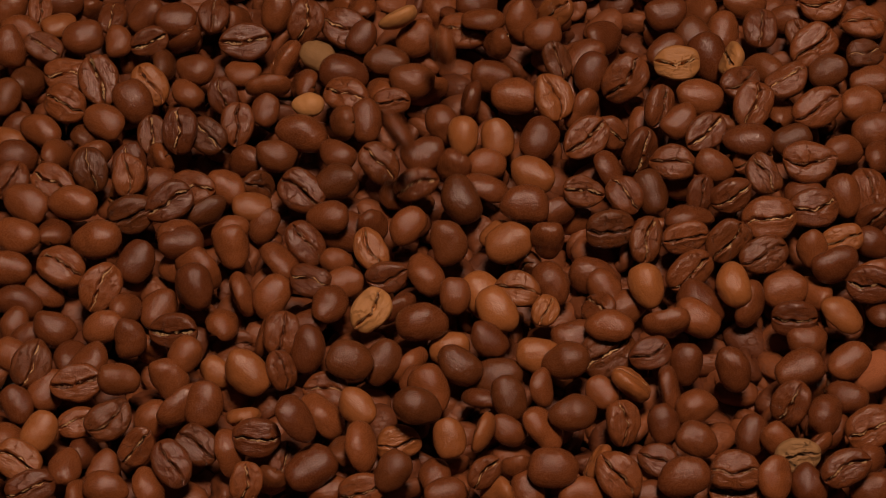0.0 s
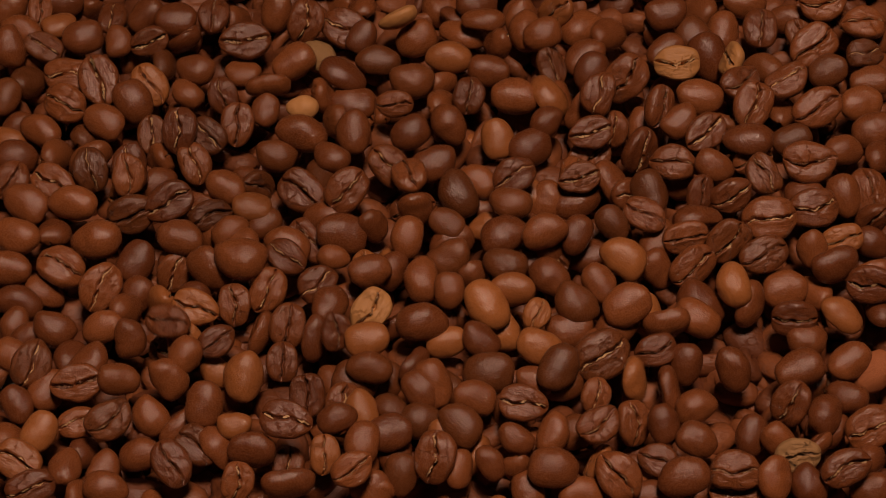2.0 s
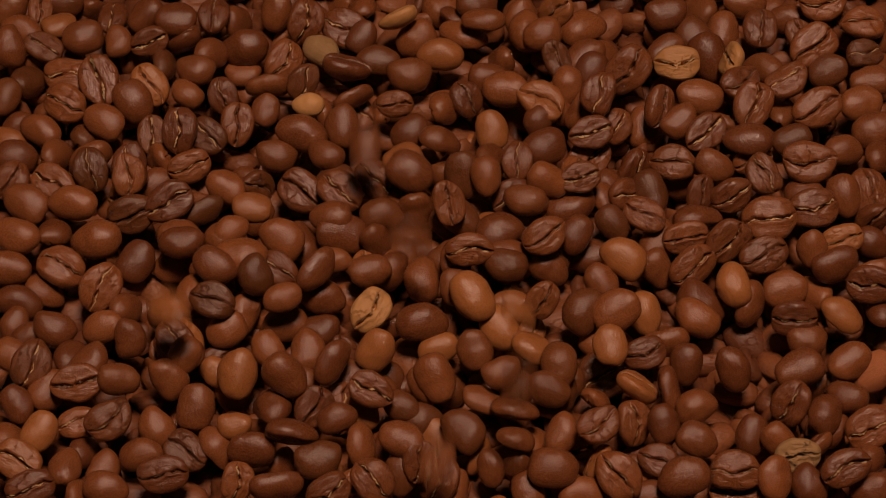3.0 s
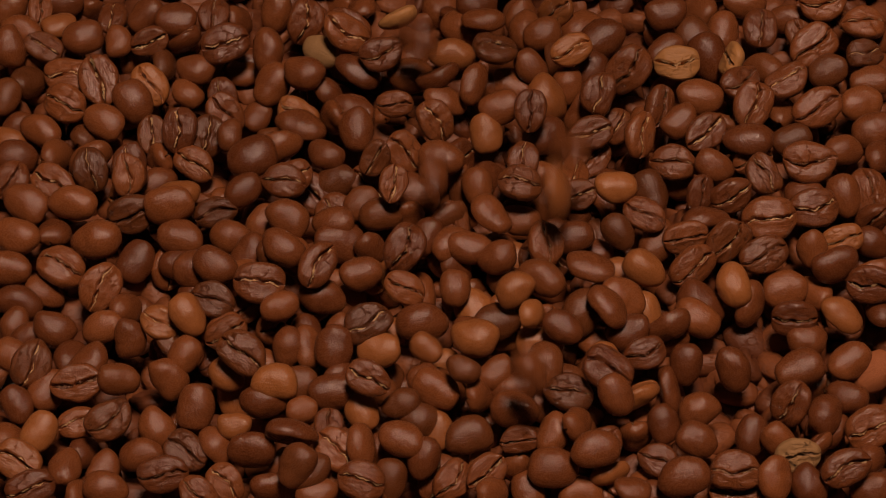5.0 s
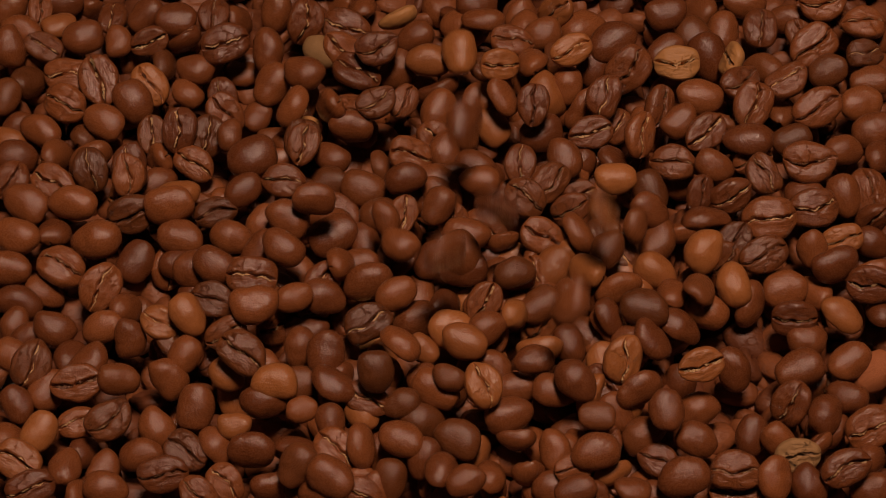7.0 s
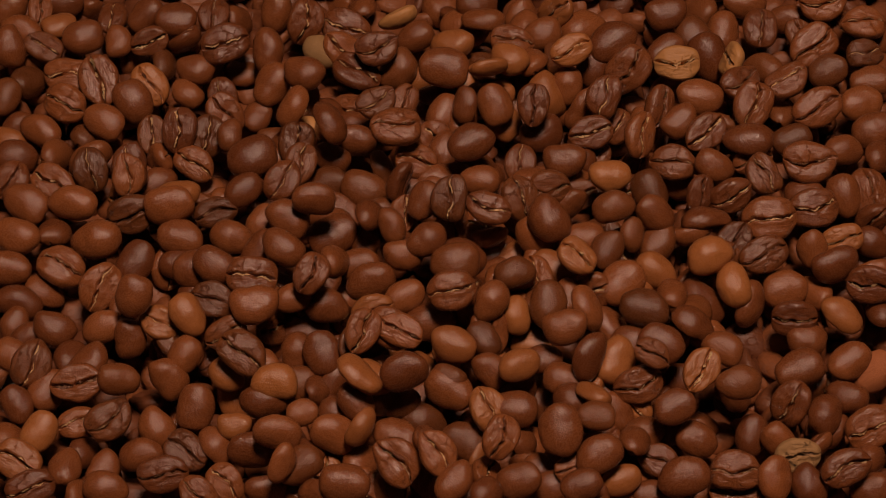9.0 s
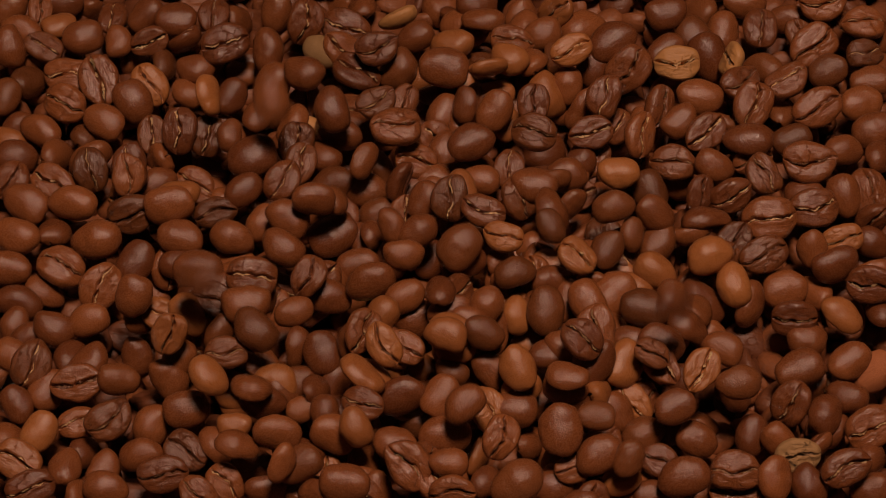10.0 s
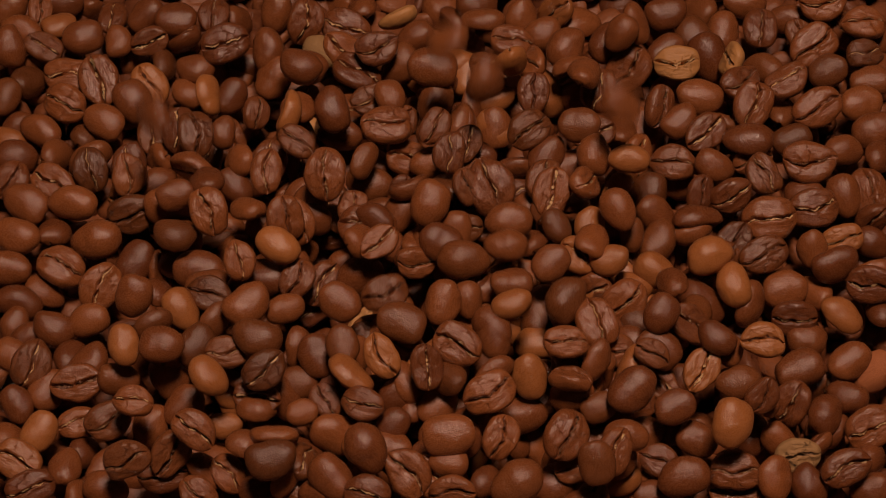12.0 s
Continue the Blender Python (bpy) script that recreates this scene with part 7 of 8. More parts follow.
bean(-16.9, -31.1, 8.5, -148, -27, 56, 0.76, DARK, lands=8.05, shoves=((9.87, -0.5, -0.9, 0.3, 8, -33, 78),), buried=10.70)
bean(-7.1, -42.6, 13.5, 71, -17, 12, 0.95, MEDIUM, lands=8.25, buried=9.69)
bean(-15.3, -44.5, 15.0, 58, -16, 141, 0.96, LIGHT, lands=8.50, shoves=((9.75, 0.4, 2.1, -2.6), (11.25, -1.7, 2.1, -2.6)))
bean(-15.9, -46.2, 9.7, -10, -33, 140, 0.81, MEDIUM, lands=7.80, shoves=((9.77, 1.2, -2.4, 2.2, 151, 0, 154),))
bean(-23.3, -37.8, 2.3, 52, 38, 65, 0.81, MEDIUM, lands=8.46, shoves=((9.59, -0.4, -1.9, 2.4), (10.59, -0.5, 0.8, 2.4, 132, -10, 4)), buried=11.18)
bean(-29.8, -55.8, 12.2, -71, -16, 175, 0.89, MEDIUM, lands=7.43, shoves=((10.76, -0.5, -0.3, 0.1, 68, -4, -179),))
bean(-28.5, -62.0, 12.1, 82, -52, 58, 0.78, MEDIUM, lands=8.01, buried=10.13)
bean(-8.0, -60.1, 10.4, 150, -31, 138, 0.99, MEDIUM, lands=7.31, shoves=((9.74, 2.0, -0.6, -0.1), (10.29, 2.0, -2.4, -0.1)))
bean(-14.8, -52.5, 9.5, 90, -48, 43, 0.79, LIGHT, lands=8.38, shoves=((9.87, -0.9, -1.4, 1.9, -30, -48, 137),), buried=10.17)
bean(-2.9, -56.7, 10.8, -148, 29, 78, 0.79, MEDIUM, lands=8.34, buried=9.81)
bean(14.2, -39.2, 11.7, 39, -3, 24, 0.81, LIGHT, lands=7.68, buried=9.29)
bean(27.4, -37.1, 11.6, 79, -45, 61, 0.98, MEDIUM, lands=7.14, shoves=((9.59, 0.5, -1.2, -0.1, 27, -41, 49),), buried=10.15)
bean(38.7, -37.9, 13.4, 142, -20, 157, 0.73, DARK, lands=8.21)
bean(52.2, -34.9, 11.4, -36, -10, 149, 0.79, MEDIUM, lands=7.88)
bean(54.4, -43.8, 12.0, 42, 4, 10, 0.86, DARK, lands=8.79)
bean(21.1, -54.9, 12.6, 0, -42, 90, 0.99, MEDIUM, lands=8.09, shoves=((10.19, -1.1, -2.1, 0.3, 62, -27, 88), (10.69, -0.1, -2.1, 0.3, -152, -23, 64), (11.24, 0.9, -1.5, 0.3)))
bean(10.2, -56.4, 12.2, -158, -37, 65, 0.83, MEDIUM, lands=7.22)
bean(27.7, -44.5, 9.2, 52, 19, 128, 0.80, LIGHT, lands=7.55, shoves=((9.75, 1.3, 2.5, -2.4, 52, 38, 65),), buried=11.21)
bean(35.3, -51.9, 5.3, 22, 29, 78, 0.80, MEDIUM, lands=8.13, buried=9.83)
bean(13.7, -62.4, 7.5, 43, -22, 7, 0.81, MEDIUM, lands=7.84, buried=9.81)
bean(2.1, -66.4, 12.3, 37, -24, 46, 0.83, MEDIUM, lands=8.17, shoves=((9.64, -0.5, -0.2, -1.9, -127, -13, -5),))
bean(-0.9, -61.3, 14.6, 164, -33, 127, 0.86, MEDIUM, lands=8.54, buried=9.81)
bean(8.1, -66.7, 10.1, 43, 24, 47, 0.77, MEDIUM, lands=7.76, shoves=((9.59, 0.1, 4.5, -2.9),))
bean(-58.9, -23.1, 12.1, 22, -53, 57, 0.87, MEDIUM, lands=7.96)
bean(1.1, -50.4, 11.0, 36, -3, 4, 0.98, MEDIUM, lands=9.22, buried=9.65)
bean(12.6, -40.3, 11.4, -17, -39, 116, 0.88, LIGHT, lands=9.29, shoves=((9.71, 1.0, 0.2, 0.5), (10.17, 2.6, 0.2, 0.5, 21, -51, 58), (10.66, 3.1, -1.8, 0.5, -11, -53, 106)))
bean(11.1, -8.7, 11.5, 163, -39, 116, 0.84, LIGHT, lands=9.25, shoves=((9.64, 0.6, 1.2, 0.3, -150, 2, -18), (10.14, 1.7, 5.0, 0.3, -143, -17, 38), (11.26, -1.0, 4.2, 0.3, -160, -29, 67)), buried=11.69)
bean(27.8, -31.3, 13.6, 170, -41, 97, 1.01, MEDIUM, lands=9.18, shoves=((9.86, 0.4, -1.6, 0.3), (10.19, -0.2, -3.0, 0.3, 154, -28, 150)), buried=10.83)
bean(11.9, -68.4, 14.2, 38, -20, 23, 0.99, DARK, lands=9.14, shoves=((9.77, 1.0, 0.4, 0.3),))
bean(19.8, 22.8, 11.2, -29, -10, 162, 0.97, DARK, lands=9.33, shoves=((9.65, -1.2, -1.3, 0.5, 150, -2, 162), (10.63, -2.3, -0.5, 0.5, 148, 17, -142)))
bean(-49.0, 33.7, 10.4, 72, -33, 102, 0.89, LIGHT, lands=9.60, seen=(9.50, -30.4, 31.2, 31.5))
bean(-15.9, 15.2, 9.8, 81, -22, 59, 0.84, DARK, lands=9.72)
bean(-11.7, -25.5, 9.2, 26, -41, 49, 0.83, LIGHT, lands=9.63, buried=11.18)
bean(1.2, -32.6, 13.6, -39, -8, 161, 0.81, LIGHT, lands=9.68, shoves=((11.26, -0.5, -3.7, 0.4),), buried=11.75)
bean(-0.4, -21.3, 11.7, 0, 18, 90, 0.84, MEDIUM, lands=9.77, buried=10.79)
bean(-21.9, 5.4, 9.4, 22, 29, 78, 0.87, DARK, lands=9.73, buried=10.65)
bean(3.5, 6.0, 10.3, -17, -37, 115, 0.92, LIGHT, lands=9.60, seen=(9.50, 8.9, 1.2, 55.0), buried=10.73)
bean(11.8, -7.9, 4.8, 55, 36, 53, 0.85, MEDIUM, lands=9.62, shoves=((10.84, 2.7, -2.1, 2.3),), buried=11.30)
bean(21.0, -14.6, 7.3, 41, 2, 15, 0.78, MEDIUM, lands=9.79, buried=10.74)
bean(4.9, -27.3, 8.0, -39, -22, 159, 0.82, MEDIUM, lands=9.84, buried=10.74)
bean(-42.5, -44.9, 15.5, 9, -32, 139, 0.88, LIGHT, lands=9.75)
bean(-40.6, -34.5, 9.3, -150, -3, 4, 0.82, DARK, lands=9.80)
bean(-36.9, -56.7, 10.9, 17, -18, 176, 0.82, MEDIUM, lands=9.67, shoves=((10.64, 2.0, 0.1, -0.1),))
bean(25.5, -37.7, 17.3, 155, -28, 150, 0.87, MEDIUM, lands=9.70, buried=10.82)
bean(22.7, -44.7, 15.2, 19, 5, 162, 0.80, MEDIUM, lands=9.74, shoves=((10.72, 0.5, -0.7, 0.0, -151, 5, 162),))
bean(33.0, -59.2, 9.1, 21, -51, 58, 0.72, DARK, lands=9.83, shoves=((10.86, -0.8, 1.4, -2.0),))
bean(1.1, -62.1, 12.2, 42, 0, 0, 0.72, MEDIUM, lands=9.81)
bean(-0.4, -44.0, 8.5, 22, -29, 56, 0.84, MEDIUM, lands=9.65, shoves=((10.67, 0.5, 2.1, -2.6), (11.23, -0.5, -1.8, -0.2)))
bean(-11.0, -37.4, 15.0, 156, -35, 128, 0.87, LIGHT, lands=9.69, shoves=((10.24, 1.6, -2.0, 0.0), (11.17, -0.3, -2.7, 0.0)))
bean(-35.7, -43.5, 10.4, 20, 1, 159, 0.80, MEDIUM, lands=9.85, buried=10.23)
bean(-35.1, -32.7, 13.6, -34, -24, 147, 0.96, DARK, lands=9.76, shoves=((10.19, 0.6, -1.9, -0.1, -42, -7, 173),))
bean(-50.9, -33.3, 13.6, -150, -49, 59, 0.81, LIGHT, lands=9.64, buried=10.32)
bean(20.9, -7.1, 14.6, -16, -41, 131, 0.73, DARK, lands=9.71, shoves=((11.69, 1.3, 1.9, -2.1),))
bean(7.4, -34.3, 14.8, -42, -30, 167, 0.81, DARK, lands=9.66, shoves=((10.33, 1.1, -0.0, -2.5, -12, -55, 107), (10.79, 1.5, -2.7, -0.1, 40, -37, 22)), buried=11.25)
bean(3.7, -50.8, 13.9, 33, -21, 35, 0.86, MEDIUM, lands=9.82, buried=10.19)
bean(0.6, -36.0, 16.8, -39, -9, 161, 0.81, LIGHT, lands=9.78, buried=10.30)
bean(40.7, -36.9, 8.1, 173, -18, 131, 0.85, MEDIUM, lands=9.60, seen=(9.50, 34.5, -23.7, 70.0), buried=10.15)
bean(-30.7, 27.7, 12.8, 79, -46, 61, 0.89, MEDIUM, lands=10.10, seen=(10.00, -34.0, 17.0, 24.8), shoves=((11.36, 0.8, -0.1, 0.1, 3, 6, 87),))
bean(-50.6, 20.7, 11.9, -168, -28, 101, 0.97, DARK, lands=10.21)
bean(-40.7, 1.5, 11.1, 17, 24, 133, 0.86, MEDIUM, lands=10.25, shoves=((10.82, 2.2, -0.4, -0.4),))
bean(-27.3, 4.8, 14.9, 25, -39, 50, 0.92, MEDIUM, lands=10.34, shoves=((10.80, 0.6, -1.2, -0.3),), buried=11.25)
bean(-14.8, -3.5, 15.6, 158, -9, 175, 1.17, MEDIUM, lands=10.18, buried=10.76)
bean(-45.6, -14.2, 11.8, 41, 3, 16, 0.90, DARK, lands=10.10, seen=(10.00, -45.1, -28.3, 23.8), buried=10.67)
bean(8.2, -16.3, 12.6, 18, -9, -179, 1.01, MEDIUM, lands=10.22, buried=10.74)
bean(4.9, -25.2, 13.8, 42, -44, 118, 0.83, MEDIUM, lands=10.30, buried=10.74)
bean(38.3, -28.0, 13.7, 42, 9, 15, 0.80, MEDIUM, lands=10.10, seen=(10.00, 41.9, -36.8, 25.7), shoves=((10.77, 1.1, 1.3, 0.2), (11.36, 2.6, -0.8, 0.2, 24, -35, 52),))
bean(-57.4, -36.2, 13.8, -9, -41, 103, 0.79, LIGHT, lands=10.32, shoves=((11.19, -1.8, -0.2, 0.2),))
bean(-34.3, -40.4, 11.3, -145, -25, 32, 0.90, DARK, lands=10.23, shoves=((10.62, 1.5, 0.3, -0.1),))
bean(-9.1, -49.6, 14.0, 27, -43, 48, 0.83, MEDIUM, lands=10.29, shoves=((10.70, 0.5, 1.0, -2.1),), buried=11.13)
bean(-28.9, -62.2, 14.0, 42, -7, 7, 0.92, DARK, lands=10.13, shoves=((10.64, -1.4, -0.7, 0.2),))
bean(-13.3, -60.5, 16.1, -20, -49, 121, 0.96, MEDIUM, lands=10.17, shoves=((10.82, 0.0, -1.0, -0.4, -8, -44, 126),))
bean(-14.1, -69.5, 14.9, 19, -11, 170, 0.87, MEDIUM, lands=10.14, shoves=((10.86, 0.9, 0.8, -2.9, 149, -11, 170),))
bean(7.2, -45.9, 18.4, 146, -18, -176, 0.97, MEDIUM, lands=10.28, shoves=((10.78, -0.0, -2.1, -0.6), (11.26, 1.0, -4.7, -0.6, -148, -17, 25),))
bean(37.4, -47.8, 15.0, 32, -28, 37, 0.98, MEDIUM, lands=10.15, shoves=((10.86, -1.0, -0.5, -0.2), (11.18, -3.0, 0.2, -0.2)))
bean(3.1, -57.5, 15.2, 42, -6, 8, 1.01, MEDIUM, lands=10.19, shoves=((10.71, 0.0, 2.0, -0.2),), buried=11.21)
bean(25.4, -63.7, 16.2, -12, -55, 107, 0.83, DARK, lands=10.26, shoves=((11.29, 1.5, -1.0, -0.3),))
bean(31.8, -56.5, 14.0, -42, -7, 173, 0.81, MEDIUM, lands=10.33, shoves=((11.12, 1.0, -0.6, -0.1),))
bean(25.8, 45.8, 12.8, 24, -35, 52, 1.00, MEDIUM, lands=10.78)
bean(26.9, 41.0, 12.3, -46, -21, 1, 0.85, MEDIUM, lands=10.60, seen=(10.50, 27.2, 34.0, 24.3))
bean(-10.5, 33.7, 12.8, -9, -23, 111, 0.77, MEDIUM, lands=10.85, shoves=((11.27, -0.5, -2.8, 0.2),))
bean(-28.1, 8.5, 12.6, 39, -36, 23, 0.87, MEDIUM, lands=10.68, buried=11.30)
bean(21.2, 17.9, 14.4, 24, -34, 53, 0.93, MEDIUM, lands=10.80, buried=11.13)
bean(4.7, 14.0, 12.7, -136, -24, 33, 1.00, MEDIUM, lands=10.72, buried=11.19)
bean(-2.2, 16.3, 14.4, -41, -2, 168, 0.88, MEDIUM, lands=10.63, buried=11.33)
bean(-50.1, 12.8, 10.6, 81, 0, 154, 1.01, MEDIUM, lands=10.71)
bean(-47.0, 5.8, 13.9, -7, 19, 95, 0.87, MEDIUM, lands=10.77)
bean(-45.6, -3.8, 15.1, 163, -39, 116, 0.97, MEDIUM, lands=10.66)
bean(-23.1, 3.1, 18.6, -176, -42, 83, 1.06, MEDIUM, lands=10.65)
bean(-33.9, -0.2, 12.0, -83, -54, -137, 0.86, MEDIUM, lands=10.75, buried=11.25)
bean(-30.7, -5.3, 15.1, 179, -53, 106, 0.91, MEDIUM, lands=10.62)
bean(-13.2, -2.8, 12.4, -36, -11, 150, 0.79, MEDIUM, lands=10.76)
bean(-2.6, -5.5, 14.5, 11, -51, 74, 0.89, DARK, lands=10.81, buried=11.15)
bean(11.9, 2.9, 12.8, -40, -9, 161, 0.97, MEDIUM, lands=10.64, buried=11.34)
bean(6.3, 8.3, 11.2, -155, 28, 82, 0.87, DARK, lands=10.73, buried=11.32)
bean(-31.8, -13.3, 15.7, -38, -20, 157, 0.89, LIGHT, lands=10.60, seen=(10.50, -32.9, -14.4, 31.8))
bean(-38.7, -16.5, 15.3, 171, -41, 103, 0.80, MEDIUM, lands=10.67)
bean(-52.7, -32.1, 12.1, 97, -17, 25, 0.85, DARK, lands=10.73, shoves=((11.25, -1.9, 2.5, -0.6),))
bean(-43.0, -58.0, 10.1, 24, -44, 149, 0.78, MEDIUM, lands=10.60, seen=(10.50, -26.8, -56.9, 28.2), buried=11.19)
bean(-4.0, -44.3, 12.3, 20, 10, 70, 0.80, MEDIUM, lands=10.69, buried=11.13)
bean(-3.6, -37.2, 13.4, 36, -7, 33, 0.75, LIGHT, lands=10.70, buried=11.13)
bean(3.9, -15.8, 14.5, -129, -8, 13, 0.90, MEDIUM, lands=10.79, buried=11.26)
bean(9.4, -17.5, 8.2, 42, -5, -4, 0.88, MEDIUM, lands=10.74, buried=11.16)
bean(23.6, -35.8, 14.9, 83, -30, 55, 0.81, MEDIUM, lands=10.82, buried=11.21)
bean(31.1, -33.2, 13.4, -133, 3, 9, 0.85, MEDIUM, lands=10.83, buried=11.31)
bean(28.1, -40.9, 13.8, -31, -33, 140, 0.85, MEDIUM, lands=10.84, shoves=((11.26, 0.0, 0.7, -0.0, 82, -40, 57),))
bean(-29.9, 38.2, 14.5, -32, -17, 155, 0.94, MEDIUM, lands=11.16)
bean(-30.9, 23.2, 15.6, 104, -32, 69, 0.93, LIGHT, lands=11.29)
bean(-42.0, 17.4, 7.6, -55, 36, 127, 0.89, MEDIUM, lands=11.33)
bean(-29.3, 14.7, 16.0, 159, -23, 146, 0.82, DARK, lands=11.30)
bean(14.4, 41.0, 13.2, -129, -65, -115, 0.92, LIGHT, lands=11.27)
bean(-1.6, 18.3, 16.4, -160, -31, 55, 0.84, MEDIUM, lands=11.33)
bean(1.2, 10.6, 16.9, -176, -42, 83, 0.85, MEDIUM, lands=11.34)
bean(4.7, 17.0, 12.9, -153, -35, 65, 0.80, DARK, lands=11.19)
bean(27.6, 20.4, 14.9, -42, 1, 173, 0.89, DARK, lands=11.13)
bean(29.4, 34.8, 15.7, 21, 21, 75, 0.91, MEDIUM, lands=11.15)
bean(41.4, 54.8, 11.9, 37, -55, 125, 0.94, MEDIUM, lands=11.23)
bean(38.0, 50.1, 12.9, 31, -50, 42, 0.88, MEDIUM, lands=11.34)
bean(-52.8, 2.1, 13.7, 47, -11, 17, 0.76, MEDIUM, lands=11.23)
bean(-35.0, 5.6, 16.5, -176, -39, 84, 0.90, MEDIUM, lands=11.26)
bean(-52.4, -7.1, 12.2, -10, -11, 163, 0.87, DARK, lands=11.24)
bean(-54.8, -18.7, 8.8, 22, 29, 78, 0.84, MEDIUM, lands=11.28)
bean(-17.8, 0.5, 11.3, -173, -36, 78, 0.74, MEDIUM, lands=11.31)
bean(-28.7, -3.3, 12.1, 164, -40, 123, 0.95, MEDIUM, lands=11.25)
bean(28.0, 4.3, 14.5, -139, 29, 61, 0.87, MEDIUM, lands=11.17)
bean(4.0, -4.2, 10.7, -137, 9, 8, 0.81, DARK, lands=11.34)
bean(-15.7, -10.4, 14.1, 48, 32, 57, 0.84, MEDIUM, lands=11.16)
bean(-12.4, -11.8, 14.9, -153, -16, 39, 0.83, MEDIUM, lands=11.14)
bean(-0.4, -11.7, 14.8, -36, -13, 152, 0.91, MEDIUM, lands=11.27)
bean(-4.9, -5.4, 7.0, 38, 19, 52, 0.85, MEDIUM, lands=11.18)
bean(17.3, -5.9, 8.4, -22, 29, 102, 0.85, MEDIUM, lands=11.30)
bean(34.2, -3.6, 15.7, -23, -30, 125, 0.89, MEDIUM, lands=11.20)
bean(29.1, -9.6, 13.3, 20, 10, 70, 0.85, MEDIUM, lands=11.21)
bean(44.2, -17.1, 9.4, -21, 21, 105, 0.84, MEDIUM, lands=11.20)
bean(59.0, -36.2, 15.4, 144, -3, 176, 0.85, LIGHT, lands=11.32)
bean(50.5, -36.8, 16.1, -38, -21, 158, 0.78, MEDIUM, lands=11.22)
bean(-51.8, -37.7, 15.6, -36, -3, 176, 0.85, MEDIUM, lands=11.13)
bean(-46.6, -32.4, 9.2, 22, -28, 56, 0.88, DARK, lands=11.29)
bean(-56.2, -48.9, 13.2, 159, -2, 168, 0.75, MEDIUM, lands=11.18)
bean(-44.0, -57.2, 15.7, 145, -25, 148, 0.90, MEDIUM, lands=11.19)
bean(-55.4, -63.7, 16.1, -128, -26, 10, 0.88, DARK, lands=11.28)
bean(-49.3, -56.6, 8.1, -133, -42, 48, 0.94, DARK, lands=11.17)
bean(-18.7, -36.1, 13.7, -8, -31, 101, 0.77, DARK, lands=11.18)
bean(1.1, -44.5, 14.2, -38, 19, 128, 0.80, DARK, lands=11.26)
bean(9.4, -43.4, 14.4, 95, -26, 32, 0.84, MEDIUM, lands=11.29)
bean(23.6, -36.8, 12.9, 132, 6, 5, 0.81, DARK, lands=11.21)
bean(1.1, -58.9, 16.3, 42, -3, 4, 0.96, MEDIUM, lands=11.21)
bean(30.1, -61.1, 14.3, -157, -38, 71, 0.89, MEDIUM, lands=11.14)
bean(57.9, -48.1, 13.8, -139, -49, 43, 0.75, MEDIUM, lands=11.23)
bean(59.4, -45.1, 8.3, 22, 29, 78, 0.80, MEDIUM, lands=11.12)
bean(51.7, -55.8, 15.5, 24, -37, 71, 0.93, LIGHT, lands=11.22)
bean(-6.6, -41.7, 15.6, 45, -27, 112, 0.85, MEDIUM, lands=11.13, buried=11.78)
bean(0.7, 7.5, 9.6, 43, 24, 47, 0.87, MEDIUM, lands=11.32, buried=11.60)
bean(1.8, -6.1, 16.7, 0, -58, 90, 0.91, MEDIUM, lands=11.15, buried=11.72)
bean(33.1, -12.5, 17.3, 43, -16, -1, 0.78, LIGHT, lands=11.35, buried=11.67)
bean(6.6, -16.4, 14.8, 102, 9, 15, 1.02, DARK, lands=11.26, shoves=((11.76, -2.7, 0.5, -0.2, -42, -3, 176),))
bean(20.5, -17.4, 16.2, -40, -12, 164, 0.82, MEDIUM, lands=11.31, shoves=((11.68, -0.0, -0.7, -0.0, 35, -25, 32),))
bean(11.2, -26.1, 15.7, 12, 0, 0, 0.82, MEDIUM, lands=11.16, shoves=((11.69, 1.8, 5.4, -2.2),))
bean(24.3, -21.5, 12.0, 41, -5, 9, 0.93, MEDIUM, lands=11.24, buried=11.80)
bean(6.4, -34.8, 17.0, -31, -11, 138, 0.85, MEDIUM, lands=11.25, shoves=((11.59, 2.7, 2.6, -2.3),))
bean(28.0, -30.6, 15.2, 49, -24, 106, 0.97, MEDIUM, lands=11.31, shoves=((11.80, 0.7, 0.6, -2.3, 174, -22, 113),))
bean(37.2, 10.0, 16.0, -30, -3, 176, 0.83, LIGHT, lands=11.70)
bean(30.2, 13.3, 13.4, 0, -46, 90, 0.88, MEDIUM, lands=11.64)
bean(-6.6, 3.7, 13.6, 129, -4, 23, 0.86, MEDIUM, lands=11.60, seen=(11.50, -10.2, 2.6, 31.2))
bean(-2.6, -3.4, 17.1, 17, -39, 64, 0.94, MEDIUM, lands=11.72)
bean(4.5, 0.9, 17.3, -178, -47, 120, 0.75, DARK, lands=11.60, seen=(11.50, 1.6, -3.5, 54.5))
bean(9.5, 1.9, 16.3, 167, -40, 110, 1.20, MEDIUM, lands=11.60, seen=(11.50, 7.0, 1.5, 41.2))
bean(12.7, -7.4, 16.5, 42, 0, 0, 0.96, MEDIUM, lands=11.69)
bean(20.8, 1.7, 10.8, -153, -43, 48, 0.80, MEDIUM, lands=11.67)
bean(13.2, -12.6, 14.2, 36, 0, 0, 0.85, MEDIUM, lands=11.84)
bean(-19.4, -27.8, 16.1, -35, -25, 148, 0.87, MEDIUM, lands=11.66)
bean(-11.1, -23.6, 13.6, -145, -12, 16, 0.90, DARK, lands=11.81)
bean(0.1, -28.4, 16.8, 9, -41, 77, 0.88, MEDIUM, lands=11.63)
bean(4.9, -25.6, 14.3, 2, -43, 104, 0.74, MEDIUM, lands=11.77)
bean(-7.8, -32.3, 15.7, -29, -10, 162, 0.94, DARK, lands=11.60, seen=(11.50, -12.7, -34.4, 27.7))
